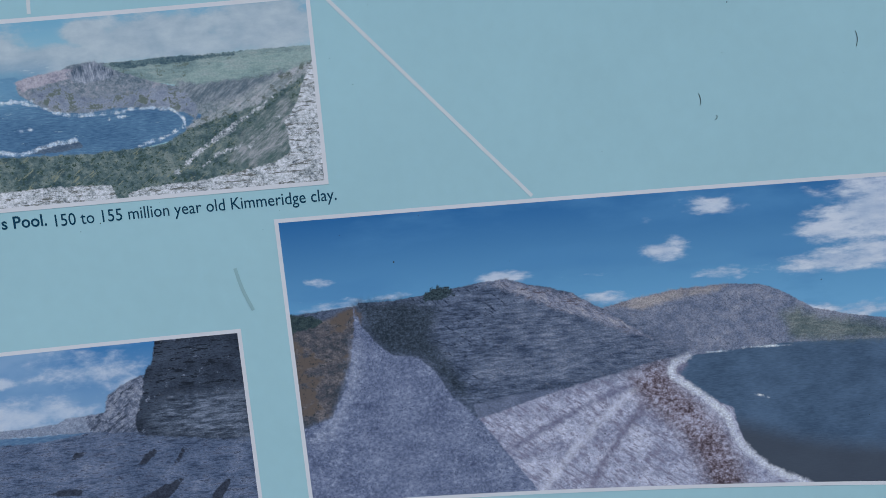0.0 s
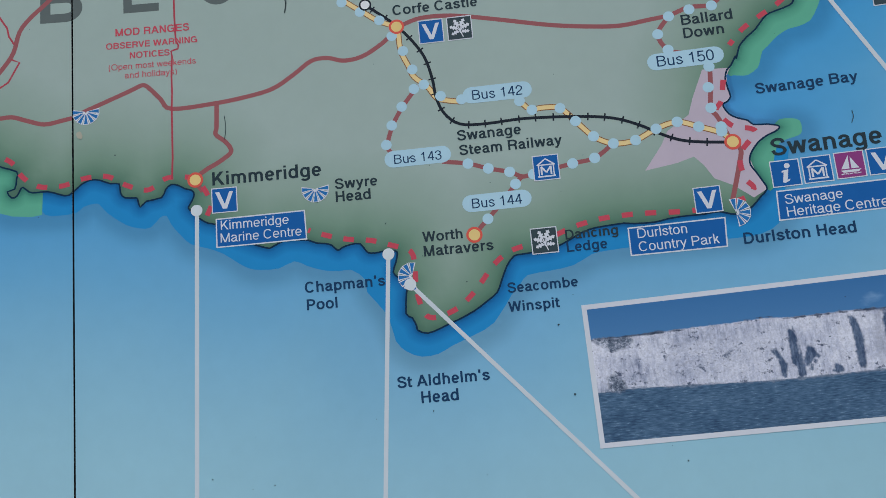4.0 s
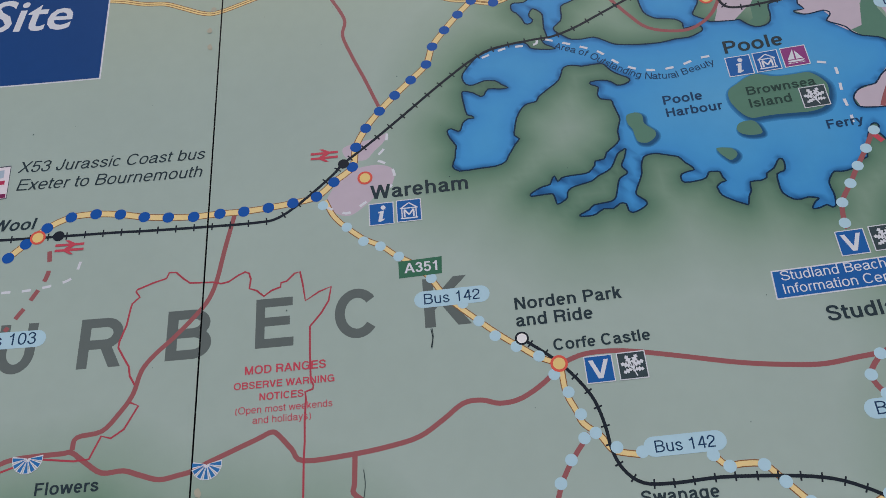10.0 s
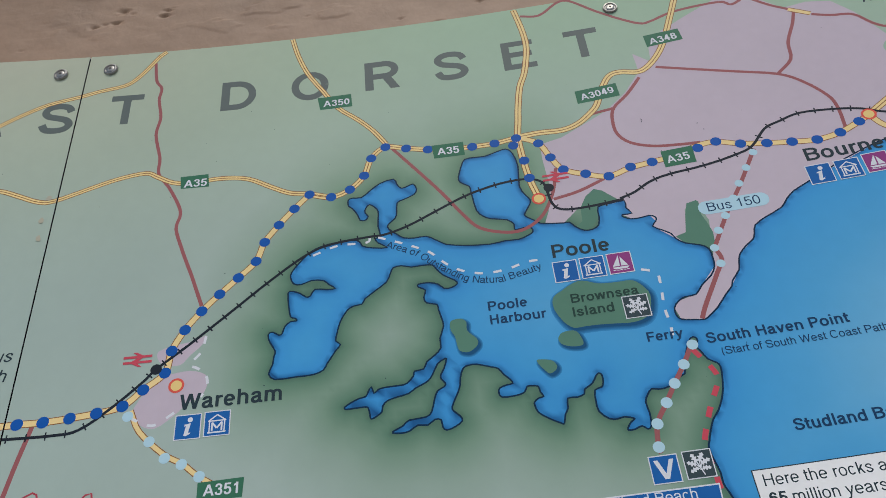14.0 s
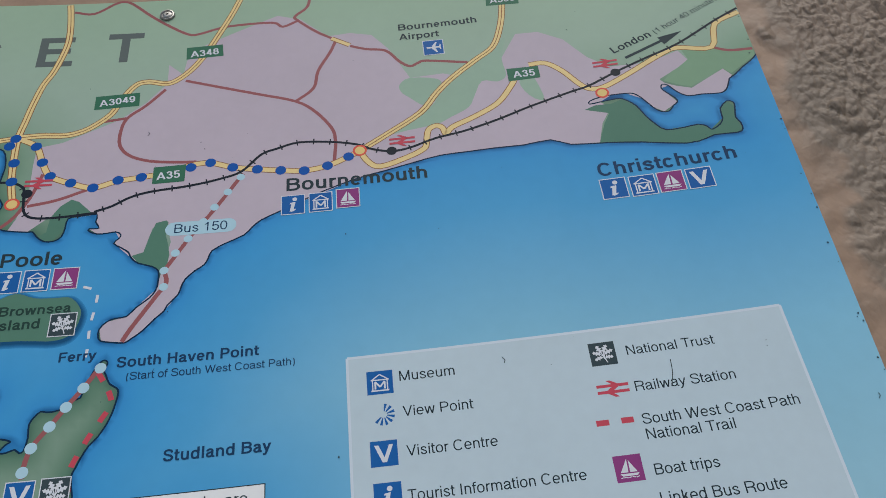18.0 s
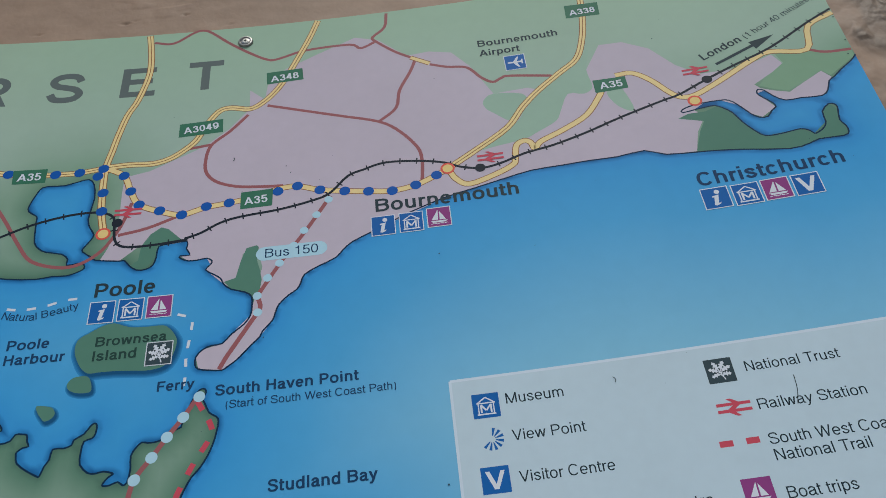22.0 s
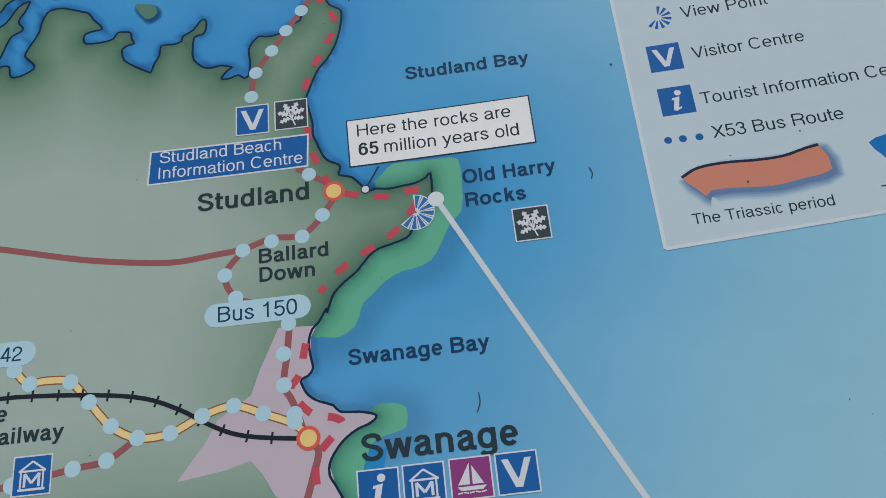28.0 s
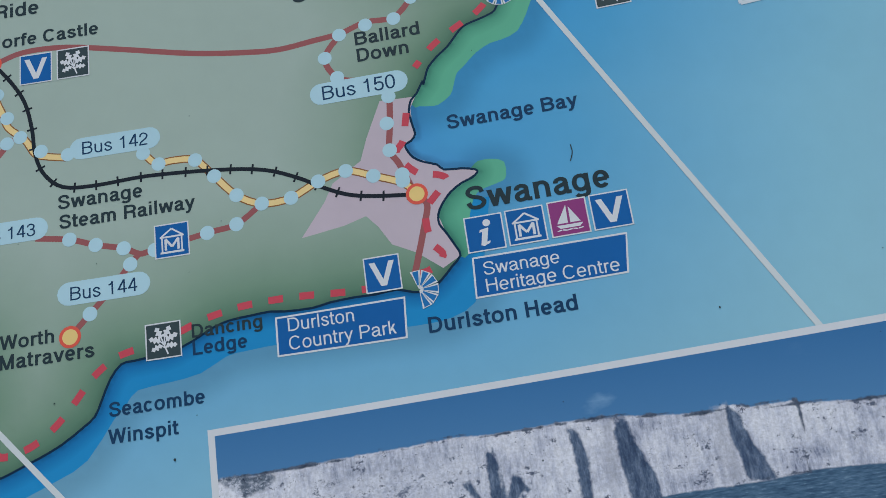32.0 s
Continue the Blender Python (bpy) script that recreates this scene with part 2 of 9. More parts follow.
def letter(ch, bold):
    """The outlines that make up one letter, and how far the next one stands off."""
    w = WIDTHS.get(ch, 0.556) + (WIDER.get(ch, 0.0) if bold else 0.0)
    s, t = (0.14, 0.114) if bold else (0.091, 0.078)
    l, ol = 0.068 + s / 2, 0.036 + s / 2
    r, o = w - l, w - ol
    c, hi, lo, mid = w / 2, CAP - t / 2, t / 2, MID - t / 2
    over = 0.011
    q, strokes, fills = s * 1.06, [], []
    ring = lambda x0, x1, y0, y1: [swing((x0 + x1) / 2, (y0 + y1) / 2, (x1 - x0) / 2, (y1 - y0) / 2, a, a + 182) for a in (0, 180)]  # noqa: E731
    arch = lambda x0, x1: swing((x0 + x1) / 2, mid + over - 0.175, (x1 - x0) / 2, 0.175, 180, 0) + [(x1, 0)]  # noqa: E731
    up = lambda x, y0=0.0, y1=CAP: [(x, y0), (x, y1)]  # noqa: E731
    flat = lambda y, x0, x1: [(x0, y), (x1, y)]  # noqa: E731
    if ch in "oO0":
        strokes = ring(ol, o, lo - over, (mid if ch == "o" else hi) + over)
    elif ch in "cC":
        m = (mid if ch == "c" else hi)
        strokes = [swing(c, (m + lo) / 2, c - ol, (m - lo) / 2 + over, 38, 322, 28)]
    elif ch == "e":
        strokes = [swing(c, (mid + lo) / 2, c - ol, (mid - lo) / 2 + over, -4, 318, 28), flat(MID * 0.5, ol, o)]
    elif ch in "bdpqg":
        bowl = ring(l, o, lo - over, mid + over) if ch in "bp" else ring(ol, r, lo - over, mid + over)
        stem = {"b": up(l), "d": up(r), "p": up(l, DROP, MID), "q": up(r, DROP, MID), "g": None}[ch]
        if ch == "g":
            stem = [(r, MID), (r, 0.0)] + swing((ol + r) / 2, -0.03, (r - ol) / 2, -DROP - 0.03 - t / 2, 0, -155)
        strokes = bowl + [stem]
    elif ch in "hnmr":
        strokes = [up(l, 0, CAP if ch == "h" else MID)]
        if ch == "m":
            strokes += [arch(l, c), arch(c, r)]
        elif ch == "r":
            strokes += [swing(l + 0.175, mid - 0.175, 0.175, 0.175, 180, 86, 10) + [(w - 0.012, mid + 0.004)]]
        else:
            strokes += [arch(l, r)]
    elif ch == "u":
        strokes = [up(r, 0, MID), [(l, MID)] + swing(c, lo - over + 0.175, c - l, 0.175, 180, 360)]
    elif ch in "il":
        strokes = [up(c, 0, MID if ch == "i" else CAP)] + ([up(c, CAP - 0.1, CAP)] if ch == "i" else [])
    elif ch == "j":
        strokes = [[(c, MID), (c, -0.09), (c - 0.03, DROP + t / 2), (c - 0.12, DROP + t / 2)], up(c, CAP - 0.1, CAP)]
    elif ch == "k":
        strokes, fills = [up(l)], [lean_bar(l + s * 0.3, 0.17, w - 0.075 - s / 2, MID, q * 1.25), lean_bar(w - 0.03 - s * 0.6, 0, l + 0.14, 0.31, q * 1.15)]
    elif ch == "t":
        strokes = [[(c - 0.025, 0.67), (c - 0.025, 0.13)] + swing(c + 0.065, 0.11, 0.09, 0.11 - lo, 180, 270, 8) + [(w - 0.015, lo)], flat(mid, 0.015, w - 0.015)]
    elif ch == "f":
        strokes = [[(c - 0.02, 0), (c - 0.02, 0.58)] + swing(c + 0.075, 0.58, 0.095, hi - 0.58, 180, 90, 8) + [(w + 0.005, hi)], flat(mid, 0.012, w - 0.01)]
    elif ch == "a":
        strokes = [[(ol + 0.01, 0.365)] + swing((ol + r) / 2, 0.37, (r - ol) / 2 - 0.012, mid + over - 0.37, 172, 0, 16) + [(r - 0.012, 0.1), (r + 0.008, lo - 0.008), (w - 0.012, lo - 0.012)],
                   smooth([(r - 0.012, 0.325), (r - 0.09, 0.298), (c - 0.05, 0.27), (ol + 0.035, 0.225), (ol, 0.15), (ol + 0.04, 0.07), (c - 0.06, lo - over), (c + 0.06, 0.068), (r - 0.012, 0.16)], 4)]
    elif ch in "sS":
        m, k = (mid, 1.0) if ch == "s" else (hi, 1.0)
        y = lambda v: lo - over + (m - lo + 2 * over) * v  # noqa: E731
        a, b = ol - 0.006, o + 0.006
        strokes = [smooth([(b - 0.022, y(0.74)), (b - 0.075, y(0.93)), (c, y(1.0)), (a + 0.075, y(0.93)), (a + 0.018, y(0.755)), (a + 0.1, y(0.6)), (c, y(0.525)), (b - 0.09, y(0.44)),
                           (b, y(0.26)), (b - 0.07, y(0.07)), (c, y(0.0)), (a + 0.07, y(0.07)), (a, y(0.275))], 4)]
    elif ch in "vVyYxXwWAMNKZz":
        top = CAP if ch.isupper() else MID
        e = 0.012 + q / 2
        if ch in "vV":
            fills = [lean_bar(c, 0, e, top, q), lean_bar(c, 0, w - e, top, q)]
        elif ch == "y":
            fills = [lean_bar(c + 0.01, 0.02, e, top, q), lean_bar(c - 0.07, -0.12, w - e, top, q)]
            strokes = [[(c - 0.068, -0.1), (c - 0.105, DROP + t / 2 + 0.004), (0.05, DROP + t / 2)]]
        elif ch == "Y":
            fills, strokes = [lean_bar(c, 0.26, e, top, q * 1.1), lean_bar(c, 0.26, w - e, top, q * 1.1)], [up(c, 0, 0.33)]
        elif ch in "xX":
            fills = [lean_bar(e + 0.01, 0, w - e - 0.01, top, q * 1.2), lean_bar(w - e - 0.01, 0, e + 0.01, top, q * 1.2)]
        elif ch in "wW":
            fills = [lean_bar(w * 0.28, 0, e, top, q), lean_bar(w * 0.28, 0, c, top, q), lean_bar(w * 0.72, 0, c, top, q), lean_bar(w * 0.72, 0, w - e, top, q)]
        elif ch == "A":
            fills, strokes = [lean_bar(e, 0, c, CAP, q), lean_bar(w - e, 0, c, CAP, q)], [flat(0.225, w * 0.22, w * 0.78)]
        elif ch == "M":
            strokes, fills = [up(l), up(r)], [lean_bar(c, 0, l, CAP, q), lean_bar(c, 0, r, CAP, q)]
        elif ch == "N":
            strokes, fills = [up(l), up(r)], [lean_bar(r, 0, l, CAP, q * 1.1)]
        elif ch == "K":
            strokes, fills = [up(l)], [lean_bar(l + s * 0.2, 0.24, w - 0.09 - s / 2, CAP, q * 1.3), lean_bar(w - 0.02 - s * 0.6, 0, l + 0.17, 0.44, q * 1.2)]
        else:
            strokes, fills = [flat(top - t / 2, 0.04, w - 0.04), flat(lo, 0.03, w - 0.03)], [lean_bar(0.03 + q * 0.6, lo, w - 0.03 - q * 0.6, top - t / 2, q * 1.2)]
    elif ch in "EFLTHI":
        strokes = [up(c)] if ch in "TI" else [up(l)]
        a, b = l - s / 2, w - 0.045
        strokes += {"E": [flat(hi, a, b), flat(CAP * 0.53, a, b - 0.025), flat(lo, a, b + 0.012)], "F": [flat(hi, a, b + 0.01), flat(CAP * 0.5, a, b - 0.05)], "L": [flat(lo, a, b + 0.02)],
                    "T": [flat(hi, 0.018, w - 0.018)], "H": [up(r), flat(CAP * 0.53, l, r)], "I": []}[ch]
    elif ch in "DPBR":
        strokes = [up(l)]
        if ch == "D":
            strokes += [[(l, hi), (c - 0.03, hi)] + swing(c - 0.03, CAP / 2, o - c + 0.03, hi - CAP / 2, 90, -90) + [(l, lo)]]
        else:
            y = {"P": 0.325, "B": 0.385, "R": 0.34}[ch]
            x = o - (0.025 if ch == "B" else 0.0)
            strokes += [[(l, hi), (c, hi)] + swing(c, (hi + y) / 2, x - c, (hi - y) / 2, 90, -90) + [(l, y)]]
            if ch == "B":
                strokes += [[(l, y), (c, y)] + swing(c, (lo + y) / 2, o - c, (y - lo) / 2, 90, -90) + [(l, lo)]]
            if ch == "R":
                strokes += [swing(c - 0.0, y - 0.13, r - c - 0.005, 0.13, 90, 0, 8) + [(r, 0.08), (r + 0.022, 0)]]
    elif ch == "G":
        strokes = [swing(c, CAP / 2, c - ol, hi - CAP / 2 + over, 38, 350, 28), flat(0.345, c + 0.02, o + s * 0.2), up(o, 0.0, 0.36)]
    elif ch in "JU":
        x = l if ch == "U" else ol
        strokes = [[(x, CAP if ch == "U" else 0.24), (x, 0.24)] + swing((x + r) / 2, 0.24, (r - x) / 2, 0.24 - lo + over, 180, 360) + [(r, CAP)]]
    elif ch == "1":
        strokes = [up(c + 0.035), [(0.11, 0.535), (c - 0.06, 0.555), (c + 0.03, 0.655)]]
    elif ch == "2":
        strokes = [smooth([(ol + 0.008, 0.475), (ol + 0.035, 0.6), (c - 0.03, hi + 0.005), (o - 0.05, 0.61), (o - 0.015, 0.5), (o - 0.08, 0.37), (c - 0.02, 0.27), (ol + 0.05, 0.17), (ol + 0.006, lo)], 4), flat(lo, ol - s / 2, o)]
    elif ch == "3":
        strokes = [smooth([(ol + 0.01, 0.53), (ol + 0.05, 0.63), (c, hi + 0.008), (o - 0.055, 0.62), (o - 0.03, 0.53), (o - 0.08, 0.42), (c - 0.04, 0.385)], 4),
                   smooth([(c - 0.04, 0.385), (c + 0.06, 0.375), (o - 0.04, 0.32), (o, 0.21), (o - 0.05, 0.08), (c, lo - 0.012), (ol + 0.05, 0.08), (ol, 0.2)], 4)]
    elif ch == "4":
        x = w - 0.12 - s / 2
        strokes, fills = [up(x), flat(0.205, 0.03, w - 0.025)], [lean_bar(0.03 + q * 0.55, 0.2, x - s * 0.1, CAP, q * 1.15)]
    elif ch == "5":
        strokes = [[(w - 0.075, hi), (0.1 + s * 0.4, hi)], [(0.1 + s * 0.45, CAP), (0.06 + s * 0.45, 0.33)],
                   smooth([(0.065 + s * 0.4, 0.345), (c - 0.04, 0.43), (o - 0.06, 0.39), (o, 0.235), (o - 0.06, 0.075), (c - 0.01, lo - 0.012), (ol + 0.06, 0.07), (ol, 0.18)], 4)]
    elif ch in "69":
        body = ring(ol, o, lo - over, 0.45)
        tail = smooth([(ol, 0.23), (ol + 0.005, 0.4), (ol + 0.04, 0.58), (c + 0.01, hi + 0.01), (o - 0.06, 0.62), (o - 0.02, 0.54)], 4)
        strokes = body + [tail]
        if ch == "9":
            strokes = [[(w - x, CAP - y) for x, y in path] for path in strokes]
    elif ch == "8":
        strokes = ring(ol + 0.03, o - 0.03, 0.385, hi + over) + ring(ol, o, lo - over, 0.385)
    elif ch in ".,":
        strokes = [up(c, 0, 0.105)]
    elif ch == "'":
        strokes = [up(c, 0.5, CAP)]
    elif ch in "()":
        bow = swing(0.33, 0.26, 0.21, 0.47, 128, 232)
        strokes = [bow if ch == "(" else [(w - x, y) for x, y in bow]]
    return [pen(p, s, t) for p in strokes] + fills, w


TYPE = {}


def letters(words, slant, bold=False):
    """A line of text as flat triangles, from x = 0."""
    from mathutils.geometry import delaunay_2d_cdt
    x, co, faces = 0.0, [], []
    for ch in words:
        if (ch, bold) not in TYPE:
            outlines, w = letter(ch, bold)
            pts, rings = [], []
            for ring in outlines:
                if sum(a[0] * b[1] - a[1] * b[0] for a, b in zip(ring, ring[1:] + ring[:1])) < 0:
                    ring = ring[::-1]
                rings.append(list(range(len(pts), len(pts) + len(ring))))
                pts += [Vector(p) for p in ring]
            vs, fs = [], []
            if pts:
                vs, _, fs, _, _, of = delaunay_2d_cdt(pts, [], rings, 0, 1e-5)
                fs = [f for f, inside in zip(fs, of) if inside]
            TYPE[ch, bold] = ([tuple(v) for v in vs], fs, w)
        vs, fs, w = TYPE[ch, bold]
        faces += [tuple(i + len(co) for i in f) for f in fs]
        co += [(x + u + slant * v, v) for u, v in vs]
        x += w
    used = sorted({i for f in faces for i in f})
    back = {i: k for k, i in enumerate(used)}
    return np.array(co)[used], [tuple(back[i] for i in f) for f in faces]


def typed(words, slant, bold):
    """A line of text in the built-in face, as flat triangles."""
    cu = bpy.data.curves.new("type", "FONT")
    cu.body, cu.size, cu.resolution_u, cu.shear, cu.offset = words, 1.0, 3, slant, bold
    ob = bpy.data.objects.new("type", cu)
    me = bpy.data.meshes.new_from_object(ob)
    co, faces = np.array([v.co[:2] for v in me.vertices]), [tuple(p.vertices) for p in me.polygons]
    bpy.data.objects.remove(ob)
    bpy.data.meshes.remove(me)
    return co * (0.718 / 0.682), faces


def text(words, x0, z0, x1, z1, cap, colour, bold=False, slant=0.0, layer=30, name="lettering", label="", parent=None, humanist=None):
    """Lettering on the line from (x0, z0) to (x1, z1), cap high at the capitals, or as high as its width asks."""
    co, faces = letters(words, slant, bold) if humanist is None else typed(words, slant, humanist)
    lo, hi = co[:, 0].min(), co[:, 0].max()
    run = Vector((x1 - x0, z1 - z0))
    along = run / (hi - lo)
    up = Vector((-run.y, run.x)).normalized() * (cap / CAP if cap else run.length / (hi - lo))
    bm = bmesh.new()
    vs = [bm.verts.new(at((x0 + along.x * (x - lo) + up.x * y, z0 + along.y * (x - lo) + up.y * y), layer)) for x, y in co]
    for f in faces:
        try:
            bm.faces.new([vs[i] for i in f])
        except ValueError:
            pass
    return printed(name, bm, colour, label or "printed lettering reading %s" % words, parent)


def bent(words, pts):
    """Small lettering along a curved line, letter by letter, in one print."""
    D, run = dense(smooth(pts, 6), 0.5)
    size = run[-1] / sum(letter(ch, False)[1] for ch in words)
    bm, x = bmesh.new(), 0.0
    for ch in words:
        w = letter(ch, False)[1]
        i = min(len(D) - 3, max(2, int(np.searchsorted(run, (x + w / 2) * size))))
        d = Vector(D[i + 2] - D[i - 2]).normalized()
        n, mid = Vector((-d.y, d.x)), Vector(D[i])
        if ch != " ":
            co, faces = letters(ch, 0.0)
            vs = [bm.verts.new(at(mid + d * (u - w / 2) * size + n * v * size, 30)) for u, v in co]
            for f in faces:
                bm.faces.new([vs[k] for k in f])
        x += w
    return printed("lettering", bm, NAVY, "small printed lettering reading %s" % words)


# ---- outlines of the printed map, in millimetres ----
COAST_KIMMERIDGE = [(-135.0, 1508.5), (-110.8, 1507.9), (-99.8, 1505.2), (-86.3, 1508.2), (-78.7, 1513.0), (-73.6, 1513.1), (-68.4, 1506.5), (-59.7, 1500.9), (-47.5, 1496.3), (-47.5,
    1489.6), (-49.1, 1481.0), (-55.2, 1479.1), (-51.6, 1473.4), (-47.3, 1474.4), (-44.7, 1479.1), (-42.2, 1482.0), (-36.9, 1477.3), (-30.7, 1476.3), (-21.0, 1476.4), (-10.4, 1472.7), (-3.2,
    1471.8), (7.4, 1480.5), (15.5, 1483.5), (22.7, 1482.6), (31.7, 1478.8), (39.0, 1477.9), (40.0, 1470.1), (43.6, 1465.3), (52.8, 1464.4), (54.6, 1462.5), (56.5, 1455.8), (61.9, 1460.6), (74.8,
    1462.6), (78.4, 1469.4), (83.0, 1473.3), (88.6, 1472.4), (95.1, 1468.5), (100.7, 1466.6), (102.5, 1461.7), (97.9, 1453.0), (98.0, 1450.1), (106.4, 1441.4), (113.8, 1436.5), (120.4, 1434.6),
    (138.3, 1420.9), (160.9, 1411.0), (166.6, 1411.0), (177.8, 1415.8), (191.1, 1414.8)]
COAST_ALDHELM = [(197.7, 1413.8), (204.4, 1410.8), (211.0, 1409.8), (216.8, 1407.8), (221.5, 1402.9), (225.3, 1404.8), (232.0, 1406.7), (240.6, 1406.7), (245.4, 1399.8), (249.2, 1397.8),
    (255.9, 1397.8), (261.6, 1398.7), (269.3, 1397.7), (271.2, 1395.7), (269.3, 1387.9), (266.5, 1380.0), (270.3, 1375.0), (275.2, 1370.1), (277.1, 1367.1), (276.2, 1362.2), (274.3, 1344.6),
    (279.1, 1340.7), (282.1, 1333.8), (283.0, 1329.9), (290.7, 1326.9), (301.3, 1329.8), (310.9, 1333.6), (316.7, 1335.5), (330.2, 1341.3), (342.8, 1349.1), (350.6, 1354.9), (354.6, 1362.8),
    (360.5, 1375.5), (367.4, 1383.4), (374.2, 1384.3), (387.0, 1385.2), (397.8, 1386.1), (411.5, 1390.8), (425.3, 1397.4), (436.1, 1400.0), (446.9, 1400.7), (459.6, 1401.3), (468.4, 1400.0),
    (485.2, 1399.4), (496.1, 1401.1), (511.0, 1401.8), (524.0, 1401.5)]
COAST_SWANAGE = [(537.0, 1402.3), (546.9, 1399.1), (555.9, 1398.9), (564.0, 1403.8), (571.2, 1410.7), (577.3, 1416.6), (575.4, 1422.7), (570.5, 1432.8), (567.6, 1437.9), (567.7, 1444.0),
    (570.8, 1450.0), (576.9, 1456.9), (585.0, 1461.8), (591.1, 1463.7), (595.1, 1466.7), (594.1, 1468.7), (586.2, 1470.9), (575.2, 1472.1), (571.3, 1476.2), (563.3, 1479.4), (557.4, 1483.5),
    (554.5, 1488.6), (553.6, 1492.7), (557.6, 1494.6), (560.7, 1498.6), (559.8, 1504.7), (558.9, 1511.8), (559.0, 1515.8), (561.1, 1521.8), (565.2, 1525.8), (570.3, 1533.8), (570.2, 1530.8),
    (573.3, 1538.8), (575.4, 1542.8), (581.5, 1548.7), (589.5, 1554.6), (597.7, 1563.6), (603.7, 1567.5), (611.7, 1569.4), (620.8, 1572.2), (623.8, 1575.2), (627.9, 1582.1), (632.0, 1587.1),
    (637.1, 1594.0), (639.2, 1600.0), (639.5, 1614.0)]
COAST_STUDLAND = [(636.4, 1611.1), (629.4, 1608.2), (621.4, 1607.4), (613.4, 1606.5), (604.5, 1607.7), (599.5, 1606.8), (594.6, 1612.8), (589.8, 1617.9), (582.9, 1620.0), (581.9, 1622.0),
    (583.0, 1625.0), (582.0, 1628.0), (576.1, 1631.1), (572.3, 1636.2), (568.6, 1646.2), (566.7, 1652.2), (566.9, 1660.2), (565.1, 1669.2), (563.4, 1679.3), (565.5, 1685.3), (568.7, 1693.4),
    (572.8, 1701.5), (578.9, 1708.5), (584.0, 1717.6), (587.1, 1725.7), (589.2, 1734.8), (590.3, 1744.0), (588.4, 1748.1), (582.5, 1752.2), (578.6, 1760.4), (576.7, 1764.5), (578.8, 1769.6),
    (577.8, 1772.7), (573.8, 1772.7), (568.8, 1764.6), (565.7, 1756.5), (562.6, 1749.4), (561.5, 1742.3), (553.6, 1739.3), (546.5, 1733.2), (537.6, 1732.3), (532.7, 1733.3), (528.7, 1729.3),
    (525.6, 1723.2), (526.5, 1714.1)]
COAST_HARBOUR_S = [(526.4, 1710.0), (525.3, 1702.9), (522.3, 1700.9), (518.4, 1704.0), (512.4, 1702.0), (507.5, 1702.0), (507.5, 1704.0), (510.6, 1708.1), (513.6, 1710.1), (513.6, 1711.1),
    (506.7, 1713.2), (500.8, 1712.2), (494.8, 1713.3), (488.0, 1720.4), (487.2, 1729.6), (488.3, 1738.7), (494.2, 1740.7), (496.2, 1744.8), (496.3, 1750.9), (494.3, 1753.0), (491.4, 1750.9),
    (487.3, 1744.8), (480.4, 1740.8), (479.3, 1736.7), (473.4, 1734.7), (465.5, 1734.8), (464.4, 1726.7), (461.4, 1721.6), (459.3, 1714.5), (457.3, 1714.5), (448.5, 1719.7), (440.5, 1726.0),
    (438.6, 1732.1), (438.6, 1735.2), (442.6, 1738.2), (446.7, 1739.1), (444.7, 1743.2), (443.7, 1748.3), (439.7, 1749.5), (434.7, 1749.6), (431.6, 1744.6), (423.4, 1742.8), (413.2, 1743.0),
    (411.2, 1747.1), (412.3, 1751.2), (418.4, 1753.1), (423.5, 1754.0), (421.5, 1758.2)]
COAST_CREEKS = [(417.5, 1762.4), (413.4, 1768.7), (408.3, 1770.8), (396.2, 1775.1), (389.2, 1775.1), (384.2, 1773.0), (381.1, 1764.8), (380.1, 1757.6), (377.0, 1750.4), (371.9, 1740.2),
    (372.9, 1736.1), (377.9, 1731.0), (378.8, 1726.9), (372.8, 1722.8), (365.8, 1720.8), (362.8, 1723.8), (361.9, 1730.0), (356.9, 1731.0), (350.8, 1726.9), (342.9, 1727.9), (335.9, 1723.8),
    (329.9, 1722.7), (321.9, 1723.7), (323.9, 1725.7), (330.9, 1728.8), (335.9, 1732.9), (349.9, 1734.0), (354.9, 1738.1), (358.0, 1748.3), (361.1, 1755.5), (367.1, 1758.6), (368.1, 1761.7),
    (365.1, 1765.7), (365.1, 1769.8), (368.2, 1775.0), (371.2, 1784.2), (368.2, 1783.2), (363.2, 1780.1), (358.2, 1770.8), (354.1, 1765.6), (348.1, 1762.5), (343.1, 1760.4), (337.1, 1756.3),
    (327.1, 1754.2), (319.1, 1752.1), (315.1, 1748.0), (314.1, 1742.9)]
COAST_ARNE = [(310.1, 1739.8), (305.1, 1737.7), (304.2, 1741.8), (303.2, 1746.8), (301.2, 1748.8), (291.3, 1748.7), (284.4, 1748.6), (283.4, 1750.6), (288.4, 1753.8), (295.3, 1756.9), (301.3,
    1758.0), (303.3, 1762.0), (306.3, 1766.1), (308.3, 1760.1), (312.2, 1763.2), (319.2, 1764.3), (329.2, 1764.4), (336.2, 1765.5), (342.2, 1771.7), (343.2, 1775.8), (351.2, 1776.9), (354.2,
    1783.0), (361.3, 1788.2), (367.3, 1794.5), (367.3, 1803.7), (371.4, 1815.1), (370.4, 1823.3), (368.4, 1832.5), (367.4, 1837.7), (358.5, 1840.6), (356.5, 1846.7), (358.5, 1853.9), (352.5,
    1857.9), (352.5, 1861.0), (362.5, 1861.2), (370.5, 1858.3), (375.5, 1853.2), (382.5, 1853.3), (387.5, 1856.4), (385.5, 1860.5), (375.5, 1867.6), (369.5, 1875.7), (366.5, 1879.8), (357.5,
    1880.6), (347.5, 1880.3), (338.6, 1883.1)]
